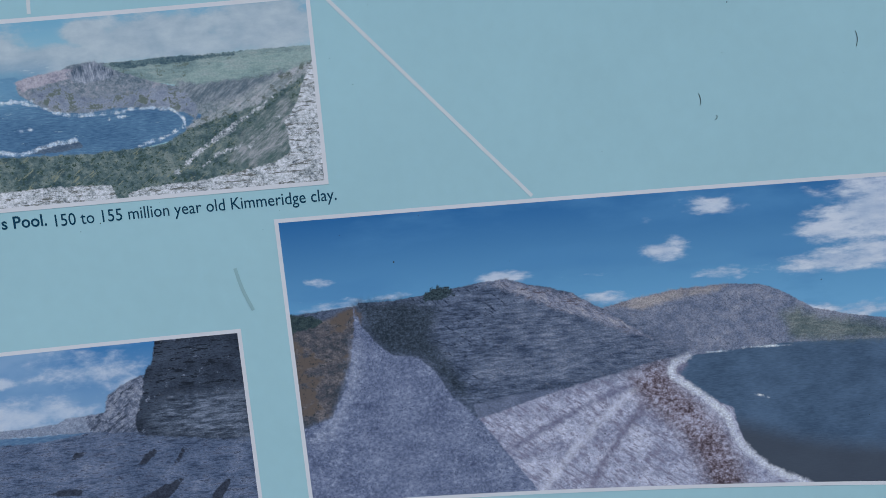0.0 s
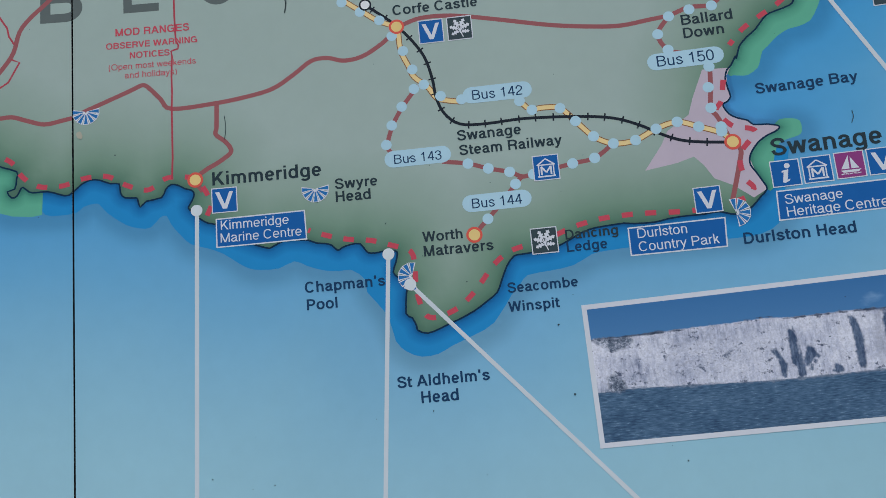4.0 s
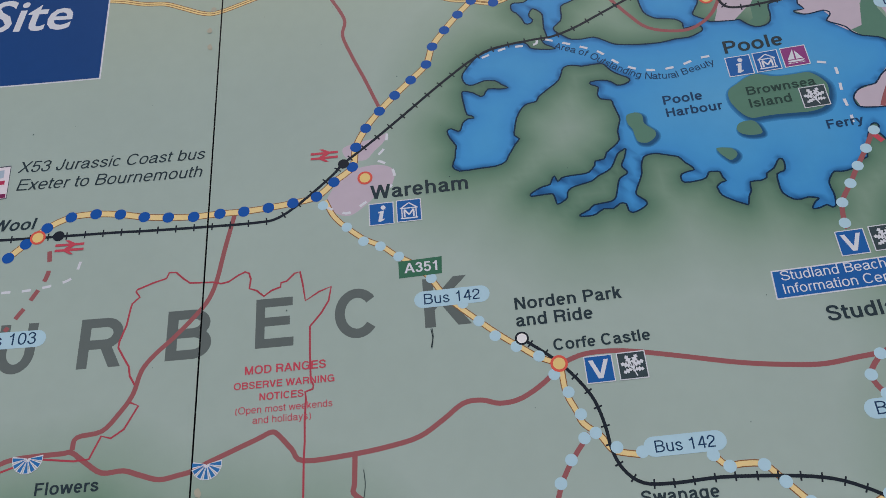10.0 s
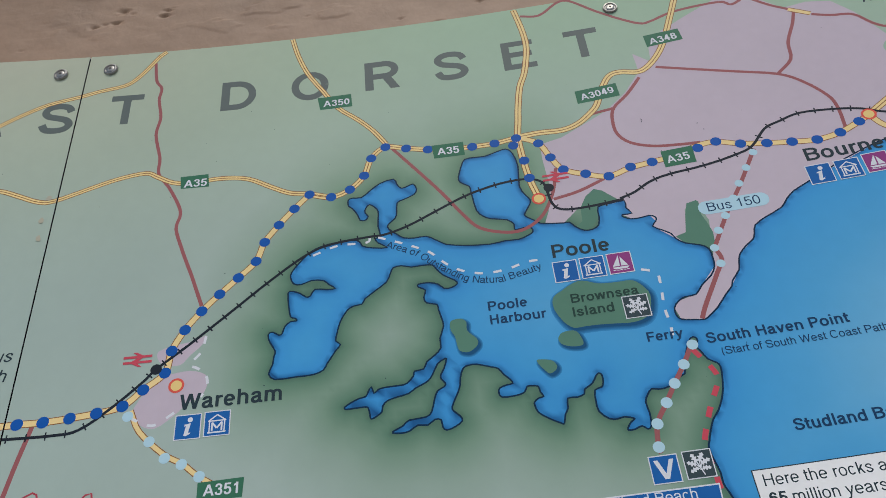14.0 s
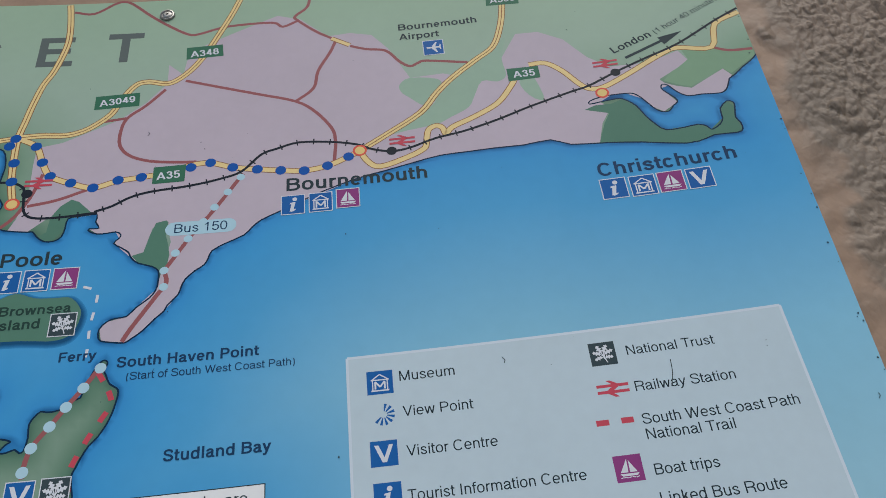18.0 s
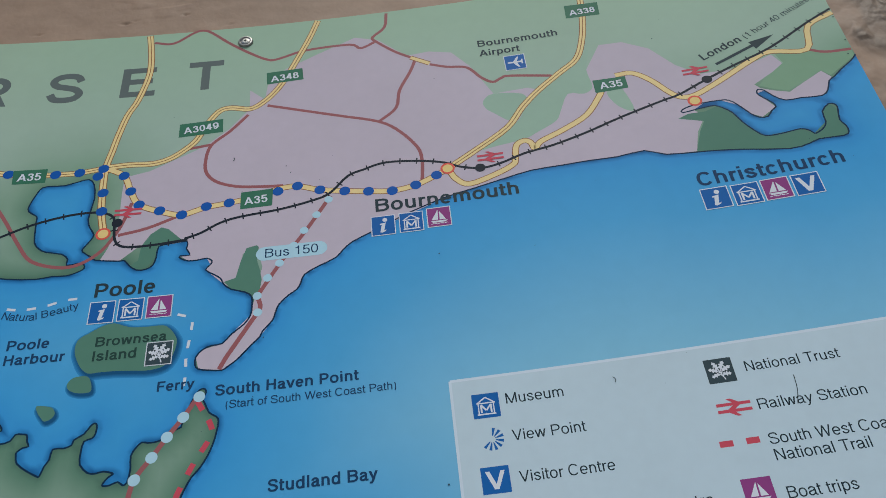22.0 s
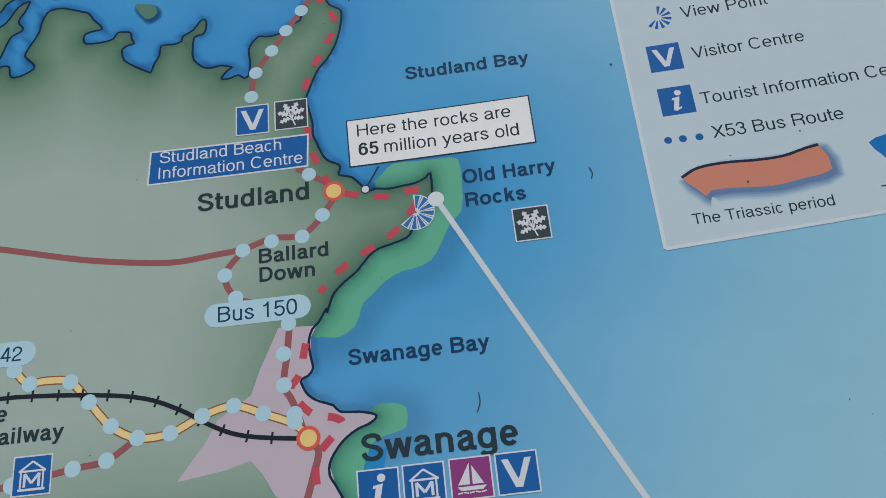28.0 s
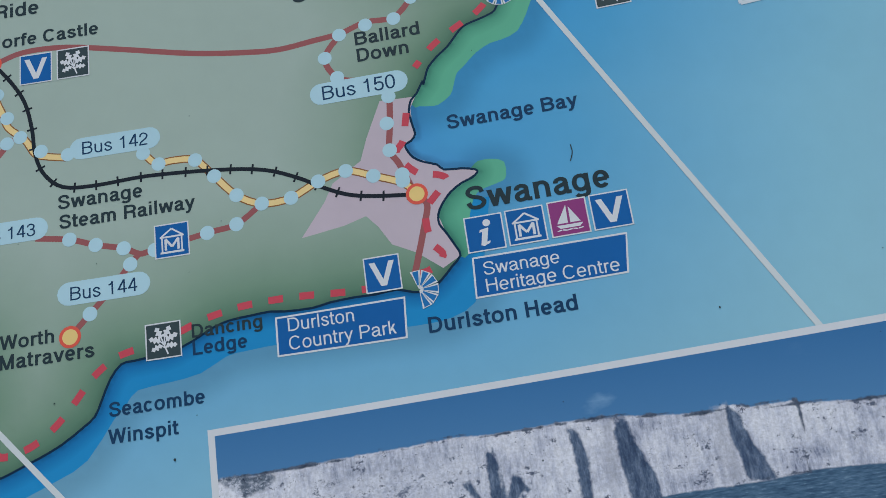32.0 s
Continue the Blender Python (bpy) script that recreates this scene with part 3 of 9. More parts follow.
COAST_WAREHAM = [(330.7, 1881.9), (327.7, 1875.7), (323.7, 1867.4), (313.8, 1860.0), (303.8, 1852.6), (300.8, 1847.4), (292.9, 1846.2), (286.9, 1842.0), (280.9, 1831.7), (277.9, 1820.4),
    (276.8, 1813.3), (280.8, 1809.3), (276.8, 1804.2), (272.8, 1798.0), (268.8, 1791.9), (265.8, 1786.8), (257.0, 1783.5), (242.2, 1783.2), (224.6, 1782.8), (218.8, 1788.7), (221.8, 1796.8),
    (222.8, 1804.9), (223.8, 1810.0), (218.9, 1818.9), (217.0, 1826.9), (220.9, 1829.0), (226.8, 1825.2), (229.7, 1827.3), (231.7, 1833.4), (236.6, 1837.6), (242.5, 1837.8), (240.5, 1840.7),
    (236.6, 1842.6), (234.7, 1853.7), (233.8, 1867.8), (237.7, 1869.0), (244.6, 1866.1), (250.5, 1861.3), (254.4, 1862.4), (258.4, 1868.6), (269.2, 1866.9), (277.1, 1867.1), (271.2, 1872.0),
    (266.3, 1876.9), (255.5, 1878.6), (245.6, 1875.3), (238.7, 1877.1), (235.8, 1884.0)]
COAST_LYTCHETT = [(236.8, 1890.1), (243.7, 1899.4), (253.6, 1909.9), (264.4, 1915.3), (280.2, 1917.9), (298.9, 1917.5), (302.9, 1910.5), (312.8, 1906.8), (326.7, 1905.2), (317.8, 1912.0),
    (315.8, 1917.0), (320.7, 1919.3), (318.8, 1931.3), (319.7, 1944.5), (318.7, 1951.5), (311.8, 1958.3), (307.8, 1954.2), (306.8, 1949.1), (309.8, 1944.1), (306.8, 1940.0), (301.9, 1940.8),
    (299.9, 1946.8), (294.9, 1955.7), (291.0, 1959.6), (290.9, 1966.7), (294.9, 1968.8), (303.8, 1968.1), (311.7, 1974.4), (322.6, 1982.9), (336.5, 1986.4), (339.5, 1979.5), (343.5, 1973.6),
    (349.5, 1974.9), (355.5, 1977.1), (358.5, 1970.2), (355.5, 1964.0), (345.6, 1959.6), (338.6, 1956.3), (337.6, 1945.2), (335.6, 1938.0), (328.7, 1931.7), (328.7, 1926.6), (336.6, 1918.8)]
COAST_HOLES = [(342.6, 1913.9), (352.5, 1912.2), (363.5, 1912.5), (371.5, 1907.5), (379.5, 1901.6), (384.5, 1899.6), (397.5, 1896.6), (422.0, 1894.2), (435.4, 1895.7), (448.6, 1895.3), (457.6,
    1898.2), (462.6, 1901.3), (461.6, 1906.4), (455.6, 1907.5), (446.6, 1906.7), (446.6, 1912.9), (440.5, 1919.2), (426.2, 1922.8), (419.0, 1927.2), (413.8, 1934.5), (411.8, 1948.8), (410.8,
    1959.0), (409.8, 1965.1), (401.7, 1971.3), (400.7, 1978.4), (404.8, 1991.5), (408.9, 1999.6), (418.2, 2000.5), (429.6, 2000.2), (442.0, 2003.8), (451.1, 2005.6), (457.0, 1998.5), (459.9,
    1981.2), (457.8, 1956.8), (461.7, 1945.5), (465.7, 1938.3), (463.7, 1932.2), (458.6, 1924.0), (458.6, 1919.9), (466.6, 1913.6), (471.5, 1909.5), (492.3, 1906.3), (497.3, 1906.3), (502.2,
    1900.1), (509.2, 1894.9), (517.1, 1894.8), (523.1, 1898.9), (525.1, 1908.2), (526.2, 1918.6)]
COAST_SANDBANKS = [(536.2, 1920.5), (551.2, 1921.4), (551.1, 1913.1), (555.0, 1905.8), (546.0, 1905.9), (547.0, 1902.8), (554.0, 1899.6), (562.0, 1899.5), (570.0, 1900.5), (574.9, 1897.3),
    (573.9, 1893.2), (569.9, 1888.1), (576.8, 1882.8), (583.7, 1877.5), (586.7, 1871.3), (593.6, 1865.0), (605.5, 1860.7), (611.5, 1855.4), (612.3, 1846.1), (611.3, 1836.9), (606.2, 1828.7),
    (596.2, 1820.6), (589.1, 1812.5), (580.2, 1811.6), (573.2, 1808.6), (568.2, 1802.5), (568.1, 1795.3), (571.0, 1791.2), (580.0, 1789.1), (589.9, 1787.9), (594.9, 1790.9), (602.9, 1797.0),
    (612.9, 1808.1), (620.0, 1815.2), (622.0, 1820.3), (630.1, 1829.5), (632.2, 1836.6), (635.3, 1844.8), (643.5, 1853.0), (650.6, 1858.0), (653.7, 1864.1), (656.9, 1872.3), (669.1, 1879.3),
    (684.3, 1886.2), (691.5, 1894.3), (699.7, 1901.4), (713.9, 1908.2)]
COAST_BOURNEMOUTH = [(724.0, 1913.1), (753.4, 1926.7), (787.8, 1939.0), (816.0, 1945.2), (843.1, 1951.4), (869.2, 1956.5), (896.1, 1957.3), (922.8, 1958.0), (949.4, 1957.4), (974.9, 1959.6),
    (993.2, 1951.0), (1028.1, 1947.2), (1058.6, 1942.6), (1098.8, 1933.8), (1117.5, 1936.0), (1126.9, 1939.0), (1148.0, 1937.8), (1153.6, 1941.2), (1153.9, 1949.1), (1151.3, 1956.4), (1154.4,
    1969.0), (1154.6, 1975.0), (1149.1, 1977.6), (1140.6, 1969.6), (1139.4, 1957.7), (1135.5, 1951.1), (1128.9, 1946.8), (1125.2, 1946.2)]
COAST_CHRISTCHURCH = [(1122.5, 1950.5), (1115.2, 1954.3), (1099.3, 1952.8), (1084.3, 1953.3), (1077.0, 1961.1), (1069.7, 1974.0), (1064.3, 1987.7), (1057.8, 1995.5), (1051.2, 2000.3),
    (1042.6, 2000.1), (1031.0, 1999.2), (1020.3, 1998.1), (1021.4, 2002.1), (1032.1, 2005.3), (1043.7, 2006.2), (1058.0, 2005.7), (1065.6, 2003.9), (1072.1, 1996.1), (1079.4, 1983.2), (1085.8,
    1976.4), (1093.3, 1975.6), (1099.1, 1982.1), (1103.8, 1985.6), (1103.0, 1990.8), (1095.8, 2000.7), (1093.1, 2006.0), (1095.1, 2010.9), (1100.6, 2008.2), (1106.0, 1999.5), (1115.2, 1991.4),
    (1129.1, 1990.9), (1147.6, 1988.8), (1155.1, 1994.9), (1160.0, 2005.3), (1166.5, 2009.5), (1175.9, 2017.3), (1187.0, 2024.8), (1196.2, 2030.5)]
SHELF_WEST = [(-23.4, 1456.3), (-12.8, 1454.5), (2.3, 1455.5), (8.5, 1460.3), (17.4, 1462.3), (21.9, 1461.4), (26.5, 1455.6), (33.8, 1448.9), (44.8, 1441.2), (55.7, 1437.4), (64.9, 1437.4), (73.1,
    1445.2), (78.6, 1446.2), (82.3, 1438.4), (89.8, 1428.7), (98.2, 1420.0), (112.2, 1415.1), (125.3, 1409.2), (138.5, 1399.4), (147.1, 1394.4), (156.5, 1392.4), (171.5, 1392.3), (184.6, 1397.2),
    (195.0, 1392.2), (208.3, 1387.2), (220.7, 1385.2), (232.1, 1385.1), (242.6, 1376.2), (243.7, 1365.3), (259.0, 1344.7), (264.1, 1323.2), (272.9, 1313.3), (284.5, 1308.4), (297.8, 1309.3),
    (310.1, 1315.0), (328.3, 1321.8), (345.7, 1330.4), (362.3, 1351.9), (370.1, 1359.7), (377.0, 1366.5), (395.6, 1368.3), (415.2, 1370.9), (430.9, 1378.4), (443.6, 1380.0), (474.0, 1380.9),
    (545.6, 1379.1), (567.7, 1380.7), (581.8, 1387.4), (588.0, 1400.3)]
SHELF_GREEN_WEST = [(-131.2, 1486.9), (-107.9, 1486.3), (-91.9, 1488.3), (-80.1, 1490.3), (-74.1, 1487.5), (-71.5, 1480.0), (-69.6, 1467.7), (-65.2, 1462.0), (-51.4, 1457.2), (-34.8,
    1455.3), (-26.1, 1456.3), (-25.4, 1475.4), (-28.2, 1491.7), (-62.5, 1516.0), (-112.7, 1520.0), (-136.1, 1517.9)]
SHELF_OLD_HARRY = [(604.5, 1607.7), (609.7, 1617.6), (616.8, 1623.5), (631.7, 1623.2), (647.6, 1622.9), (657.6, 1620.7), (658.2, 1602.6), (655.9, 1585.5), (647.8, 1577.7), (642.6, 1567.7),
    (634.4, 1555.8), (623.4, 1552.0), (616.4, 1551.1), (606.3, 1546.3), (597.2, 1538.4), (592.2, 1534.4), (589.1, 1526.4), (586.0, 1520.4), (577.9, 1515.5), (571.9, 1515.6), (566.0, 1516.7),
    (561.1, 1518.8)]
SHELF_SWANAGE = [(591.2, 1469.8), (596.2, 1473.8), (605.2, 1473.6), (612.2, 1470.4), (612.0, 1461.3), (609.0, 1458.4), (601.0, 1456.5), (592.9, 1453.6), (587.8, 1444.6), (584.5, 1431.6),
    (582.3, 1416.5), (576.3, 1416.6), (568.5, 1430.9), (565.8, 1448.0), (571.9, 1457.0)]
BROWNSEA = [(468.2, 1826.0), (471.2, 1831.1), (478.2, 1835.2), (487.1, 1840.3), (497.0, 1842.3), (510.8, 1837.0), (525.7, 1835.9), (538.6, 1835.7), (544.5, 1831.6), (548.5, 1826.4), (551.4,
    1819.1), (549.3, 1806.8), (543.3, 1797.7), (531.4, 1794.7), (517.5, 1795.8), (502.6, 1797.0), (490.8, 1797.1), (481.9, 1797.1), (475.0, 1803.3), (470.1, 1812.6), (468.2, 1818.8)]
ISLAND_LONG = [(377.4, 1818.2), (381.4, 1820.3), (387.4, 1820.4), (391.4, 1816.3), (391.4, 1808.0), (398.4, 1799.8), (399.4, 1794.6), (396.3, 1790.5), (390.3, 1787.4), (383.3, 1789.5), (381.3,
    1795.6), (380.3, 1803.8), (377.3, 1810.0)]
ISLAND_GREEN = [(467.0, 1789.0), (471.0, 1794.1), (478.9, 1795.1), (483.8, 1793.0), (486.7, 1785.8), (486.7, 1780.7), (481.7, 1779.7), (474.8, 1780.7), (468.9, 1783.9)]
ISLAND_FURZEY = [(446.0, 1771.9), (452.0, 1771.7), (458.9, 1769.6), (461.8, 1764.4), (459.8, 1760.4), (454.8, 1758.4), (450.9, 1762.5), (447.9, 1766.7)]
TOWN_SWANAGE = [(541.3, 1525.1), (564.1, 1523.8), (560.0, 1516.8), (559.8, 1504.7), (560.7, 1498.6), (557.6, 1494.6), (553.6, 1492.7), (557.4, 1483.5), (571.3, 1476.2), (575.2, 1472.1),
    (586.2, 1470.9), (594.1, 1468.7), (595.1, 1466.7), (585.0, 1461.8), (576.9, 1456.9), (570.8, 1450.0), (567.7, 1444.0), (570.5, 1432.8), (575.4, 1422.7), (577.3, 1416.6), (566.1, 1410.8),
    (551.3, 1423.1), (537.5, 1430.4), (530.7, 1442.6), (523.9, 1450.8), (509.8, 1447.0), (483.0, 1443.5), (499.3, 1464.2), (505.5, 1475.2), (524.6, 1487.1), (529.9, 1501.1)]
TOWN_WAREHAM = [(115.1, 1785.0), (119.9, 1794.1), (133.1, 1797.7), (151.3, 1799.4), (164.6, 1794.0), (166.5, 1785.0), (161.7, 1773.9), (151.2, 1769.5), (140.7, 1759.2), (125.5, 1749.6),
    (112.3, 1754.1), (104.8, 1763.7), (108.6, 1774.8)]
TOWN_WAREHAM_N = [(120.8, 1821.0), (136.0, 1825.8), (152.3, 1828.5), (161.9, 1832.9), (159.0, 1823.8), (149.4, 1814.4), (141.7, 1806.0), (131.3, 1806.6), (122.7, 1811.2)]
TOWN_WEST_A = [(600.2, 2109.4), (600.9, 2082.1), (581.6, 2056.8), (558.2, 2035.9), (530.0, 2021.3), (507.9, 2009.9), (485.0, 2004.7), (484.8, 1984.3), (486.6, 1948.6), (480.5, 1921.8), (475.5,
    1909.5), (492.3, 1906.3), (507.3, 1919.7), (526.2, 1918.6), (551.2, 1921.4), (551.1, 1913.1), (555.0, 1905.8), (546.0, 1905.9), (554.0, 1899.6), (570.0, 1900.5), (573.9, 1893.2), (569.9,
    1888.1), (586.7, 1871.3), (593.6, 1865.0), (599.7, 1879.4), (602.0, 1901.1), (614.1, 1909.2), (619.8, 1885.3), (614.4, 1854.3), (611.3, 1836.9), (596.2, 1820.6), (589.1, 1812.5), (573.2,
    1808.6), (568.2, 1802.5), (571.0, 1791.2), (589.9, 1787.9), (602.9, 1797.0), (620.0, 1815.2), (630.1, 1829.5), (635.3, 1844.8), (650.6, 1858.0), (656.9, 1872.3), (684.3, 1886.2), (699.7,
    1901.4), (713.9, 1908.2)]
TOWN_NORTH = [(724.0, 1913.1), (787.8, 1939.0), (816.0, 1945.2), (869.2, 1956.5), (922.8, 1958.0), (949.4, 1957.4), (974.9, 1959.6), (993.2, 1951.0), (1020.4, 1948.9), (1027.6, 1971.8),
    (1039.5, 1990.2), (1031.0, 1999.2), (1043.7, 2006.2), (1058.0, 2005.7), (1072.1, 1996.1), (1079.4, 1983.2), (1088.6, 1976.1), (1103.8, 1985.6), (1095.8, 2000.7), (1093.1, 2006.0), (1100.6,
    2008.2), (1094.3, 2018.0), (1128.4, 2037.2), (1121.5, 2053.2), (1090.2, 2042.9), (1050.3, 2044.5), (1030.5, 2062.1), (1011.0, 2092.0), (987.1, 2107.8), (963.7, 2108.9), (940.3, 2069.4),
    (914.2, 2050.3), (882.0, 2063.7), (848.0, 2062.3), (829.0, 2107.3), (812.3, 2131.2), (789.0, 2137.5), (765.4, 2135.3), (736.0, 2166.0), (711.5, 2174.2), (670.4, 2154.1), (636.7, 2136.1),
    (618.3, 2113.8), (616.1, 2093.7)]
PARK_TURBARY = [(509.2, 1905.2), (510.3, 1920.7), (517.3, 1933.1), (526.3, 1940.2), (533.3, 1937.1), (545.2, 1924.6), (550.2, 1921.4), (526.2, 1918.6), (525.1, 1908.2), (517.1, 1896.9),
    (509.2, 1894.9), (502.2, 1900.1)]
PARK_BRANKSOME = [(586.7, 1873.3), (596.7, 1876.3), (600.9, 1894.9), (605.1, 1907.2), (614.1, 1909.2), (616.1, 1907.1), (614.9, 1892.6), (617.8, 1882.2), (619.7, 1871.8), (618.5, 1861.5),
    (614.5, 1856.4), (605.5, 1860.7), (593.6, 1865.0)]
PARK_HENGISTBURY = [(1020.4, 1948.9), (1029.5, 1971.6), (1036.5, 1983.3), (1014.4, 1991.5), (1025.1, 1995.6), (1041.5, 1995.1), (1053.1, 1999.1), (1064.3, 1987.7), (1069.7, 1974.0),
    (1077.0, 1961.1), (1084.3, 1953.3), (1115.2, 1954.3), (1125.2, 1946.2), (1139.4, 1957.7), (1140.6, 1969.6), (1149.1, 1977.6), (1154.4, 1969.0), (1151.3, 1956.4), (1153.6, 1941.2), (1148.0,
    1937.8), (1126.9, 1939.0), (1109.1, 1932.8), (1058.6, 1942.6)]
PARK_STANPIT = [(1098.0, 2015.6), (1105.7, 2022.8), (1128.5, 2039.2), (1125.2, 2052.8), (1139.1, 2053.0), (1152.0, 2050.4), (1172.9, 2041.6), (1194.7, 2038.7), (1193.5, 2030.8), (1177.8,
    2021.0), (1163.8, 2011.8), (1157.7, 2020.6), (1138.9, 2011.8), (1122.0, 2002.8), (1109.0, 2008.3)]
PARK_IFORD = [(937.9, 2093.4), (951.9, 2104.8), (944.4, 2076.3), (945.7, 2051.3), (935.7, 2043.7), (920.1, 2046.8), (909.7, 2026.6), (902.4, 2013.4), (883.3, 2002.9), (869.2, 1996.2), (841.1,
    1992.2), (824.9, 1989.7), (842.3, 2002.6), (858.6, 2013.5), (873.1, 2029.6), (892.7, 2057.9)]
PARK_KINSON = [(836.7, 2054.3), (848.0, 2062.3), (875.8, 2056.7), (879.4, 2043.9), (873.1, 2029.6), (859.9, 2021.8), (845.2, 2035.1), (837.4, 2043.8)]
TOWN_QUAY = [(1097.0, 2012.7), (1108.1, 2006.3), (1121.9, 2000.7), (1138.9, 2009.8), (1157.6, 2019.6), (1163.8, 2009.8), (1160.0, 2004.3), (1155.1, 1994.9), (1147.6, 1988.8), (1129.1,
    1990.9), (1115.2, 1991.4), (1106.0, 1999.5), (1100.7, 2009.2)]
PARK_STOUR = [(957.2, 2040.0), (969.1, 2047.4), (974.7, 2036.5), (977.9, 2011.3), (964.5, 2019.7)]
ROAD_COAST = [(287.7, 1597.0), (273.9, 1584.0), (254.3, 1573.0), (237.7, 1570.9), (224.2, 1574.8), (209.6, 1573.7), (193.3, 1562.6), (174.2, 1551.4), (150.4, 1546.2), (123.0, 1542.9), (85.6,
    1541.4), (76.3, 1551.1), (66.1, 1562.6), (60.5, 1565.5), (50.4, 1561.4), (29.5, 1553.2), (11.5, 1546.1), (0.7, 1541.1), (-9.1, 1539.0), (-24.2, 1536.8), (-39.2, 1541.3), (-52.4, 1545.7),
    (-68.8, 1545.4), (-82.7, 1554.5), (-93.9, 1562.8), (-101.5, 1562.6), (-122.6, 1562.1), (-137.6, 1561.0), (-148.3, 1558.0), (-171.8, 1548.1)]
ROAD_WOOL = [(-93.9, 1564.7), (-91.4, 1574.2), (-72.6, 1577.6), (-60.6, 1590.4), (-51.1, 1605.1), (-45.9, 1624.5), (-36.3, 1637.4), (-21.2, 1651.5), (-6.1, 1667.7), (4.7, 1681.8), (11.0,
    1699.5), (16.3, 1728.0), (23.4, 1761.6)]
ROAD_KIMMERIDGE = [(124.8, 1541.9), (123.9, 1521.3), (123.0, 1514.5), (130.5, 1507.7), (135.3, 1500.8), (134.3, 1496.0), (124.0, 1489.1), (112.7, 1483.2), (104.4, 1475.4), (110.0, 1464.7)]
ROAD_STUDLAND = [(287.7, 1597.0), (308.4, 1603.0), (337.0, 1601.9), (374.5, 1593.7), (421.2, 1582.2), (457.8, 1576.0), (480.3, 1573.9), (502.9, 1575.8), (521.6, 1577.6), (538.5, 1582.5),
    (557.3, 1582.3), (570.4, 1594.2), (578.7, 1610.1), (563.1, 1623.3), (555.3, 1628.4)]
ROAD_LOOP = [(520.6, 1576.6), (509.5, 1561.7), (516.1, 1546.6), (529.8, 1541.4)]
ROAD_SWANAGE_N = [(548.4, 1531.1), (546.0, 1508.9), (543.6, 1490.8), (548.4, 1480.7), (556.0, 1458.3)]
ROAD_SWANAGE_S = [(556.0, 1458.3), (561.9, 1452.1), (558.6, 1439.1), (552.3, 1420.1), (548.1, 1408.1)]
ROAD_FERRY = [(572.8, 1766.6), (562.6, 1750.4), (551.5, 1735.2), (541.4, 1720.1), (530.3, 1703.9), (527.0, 1685.5), (527.8, 1680.5)]
ROAD_SANDBANKS = [(616.4, 1855.3), (619.3, 1842.9), (612.2, 1830.7), (601.0, 1812.4), (593.0, 1799.1), (587.9, 1789.0)]
ROAD_BUS150 = [(681.3, 1956.9), (657.5, 1918.9), (638.0, 1891.2), (616.4, 1855.3)]
ROAD_HAMWORTHY = [(336.5, 2027.8), (378.5, 1967.8), (399.6, 1933.5), (414.8, 1913.9), (439.5, 1904.8), (457.6, 1906.5), (475.5, 1919.8), (488.5, 1944.5), (495.7, 1972.1)]
ROAD_PARKSTONE = [(487.5, 1935.2), (512.4, 1940.3), (538.4, 1950.5)]
ROAD_NS = [(76.3, 2192.3), (80.4, 2163.6), (87.4, 2150.5), (86.5, 2132.7), (91.2, 2105.9), (89.0, 2080.9), (96.8, 2047.4), (98.0, 2026.3), (110.6, 2006.8), (122.4, 1983.0), (125.4, 1970.5),
    (122.9, 1954.2), (130.5, 1930.2), (138.5, 1909.1), (142.9, 1898.0), (155.2, 1863.6)]
ROAD_N_WIMBORNE = [(492.7, 2197.5), (513.5, 2194.0), (534.6, 2209.2), (545.6, 2211.6), (555.6, 2205.5), (574.5, 2186.9), (596.5, 2168.2), (617.6, 2153.7), (629.8, 2153.9), (658.3, 2162.6),
    (705.2, 2163.9), (717.4, 2156.1), (733.9, 2164.0)]
ROAD_N_TOP = [(747.7, 2208.6), (744.4, 2185.6), (730.9, 2171.4), (733.9, 2164.0), (753.2, 2144.2), (769.4, 2132.0)]
ROAD_N_AIRPORT = [(788.6, 2117.5), (805.8, 2110.4), (825.9, 2105.3), (838.6, 2087.9), (849.4, 2079.0), (858.5, 2082.8), (867.6, 2084.4), (909.0, 2075.7)]
ROAD_N_KINSON = [(773.4, 2126.5), (767.0, 2109.9), (754.3, 2084.7), (749.2, 2060.8), (731.1, 2044.4)]
ROAD_N_WALLISDOWN = [(619.0, 2084.7), (645.8, 2075.3), (691.0, 2059.3), (731.1, 2044.4), (751.0, 2027.5), (766.2, 2004.4), (769.3, 1988.2), (768.3, 1971.0), (766.6, 1956.8)]
ROAD_N_CANFORD = [(599.7, 2074.1), (582.6, 2053.6), (565.7, 2037.8), (561.1, 2021.4), (562.1, 2003.0), (572.2, 1989.4), (592.2, 1980.6), (616.9, 1977.1), (636.4, 1975.7)]
ROAD_N_SHORT = [(540.7, 2034.3), (564.5, 2037.5)]
ROAD_E_SHORT = [(1155.7, 2050.9), (1170.2, 2043.0), (1197.4, 2040.3)]
ROAD_143_W = [(301.0, 1541.1), (286.2, 1523.2), (276.2, 1507.2), (270.2, 1489.4), (274.0, 1481.4)]
ROAD_143_E = [(315.7, 1470.4), (337.2, 1466.4), (353.8, 1460.3), (371.4, 1455.3), (381.2, 1450.3), (390.0, 1451.2), (424.5, 1456.7), (443.2, 1459.3), (460.1, 1470.0)]
ROAD_144 = [(336.3, 1404.3), (349.2, 1417.0), (361.2, 1428.8), (375.2, 1444.4), (381.2, 1450.3)]
ROAD_103 = [(-136.8, 1740.5), (-134.9, 1718.9), (-143.8, 1698.8), (-154.3, 1681.5), (-163.2, 1668.0)]
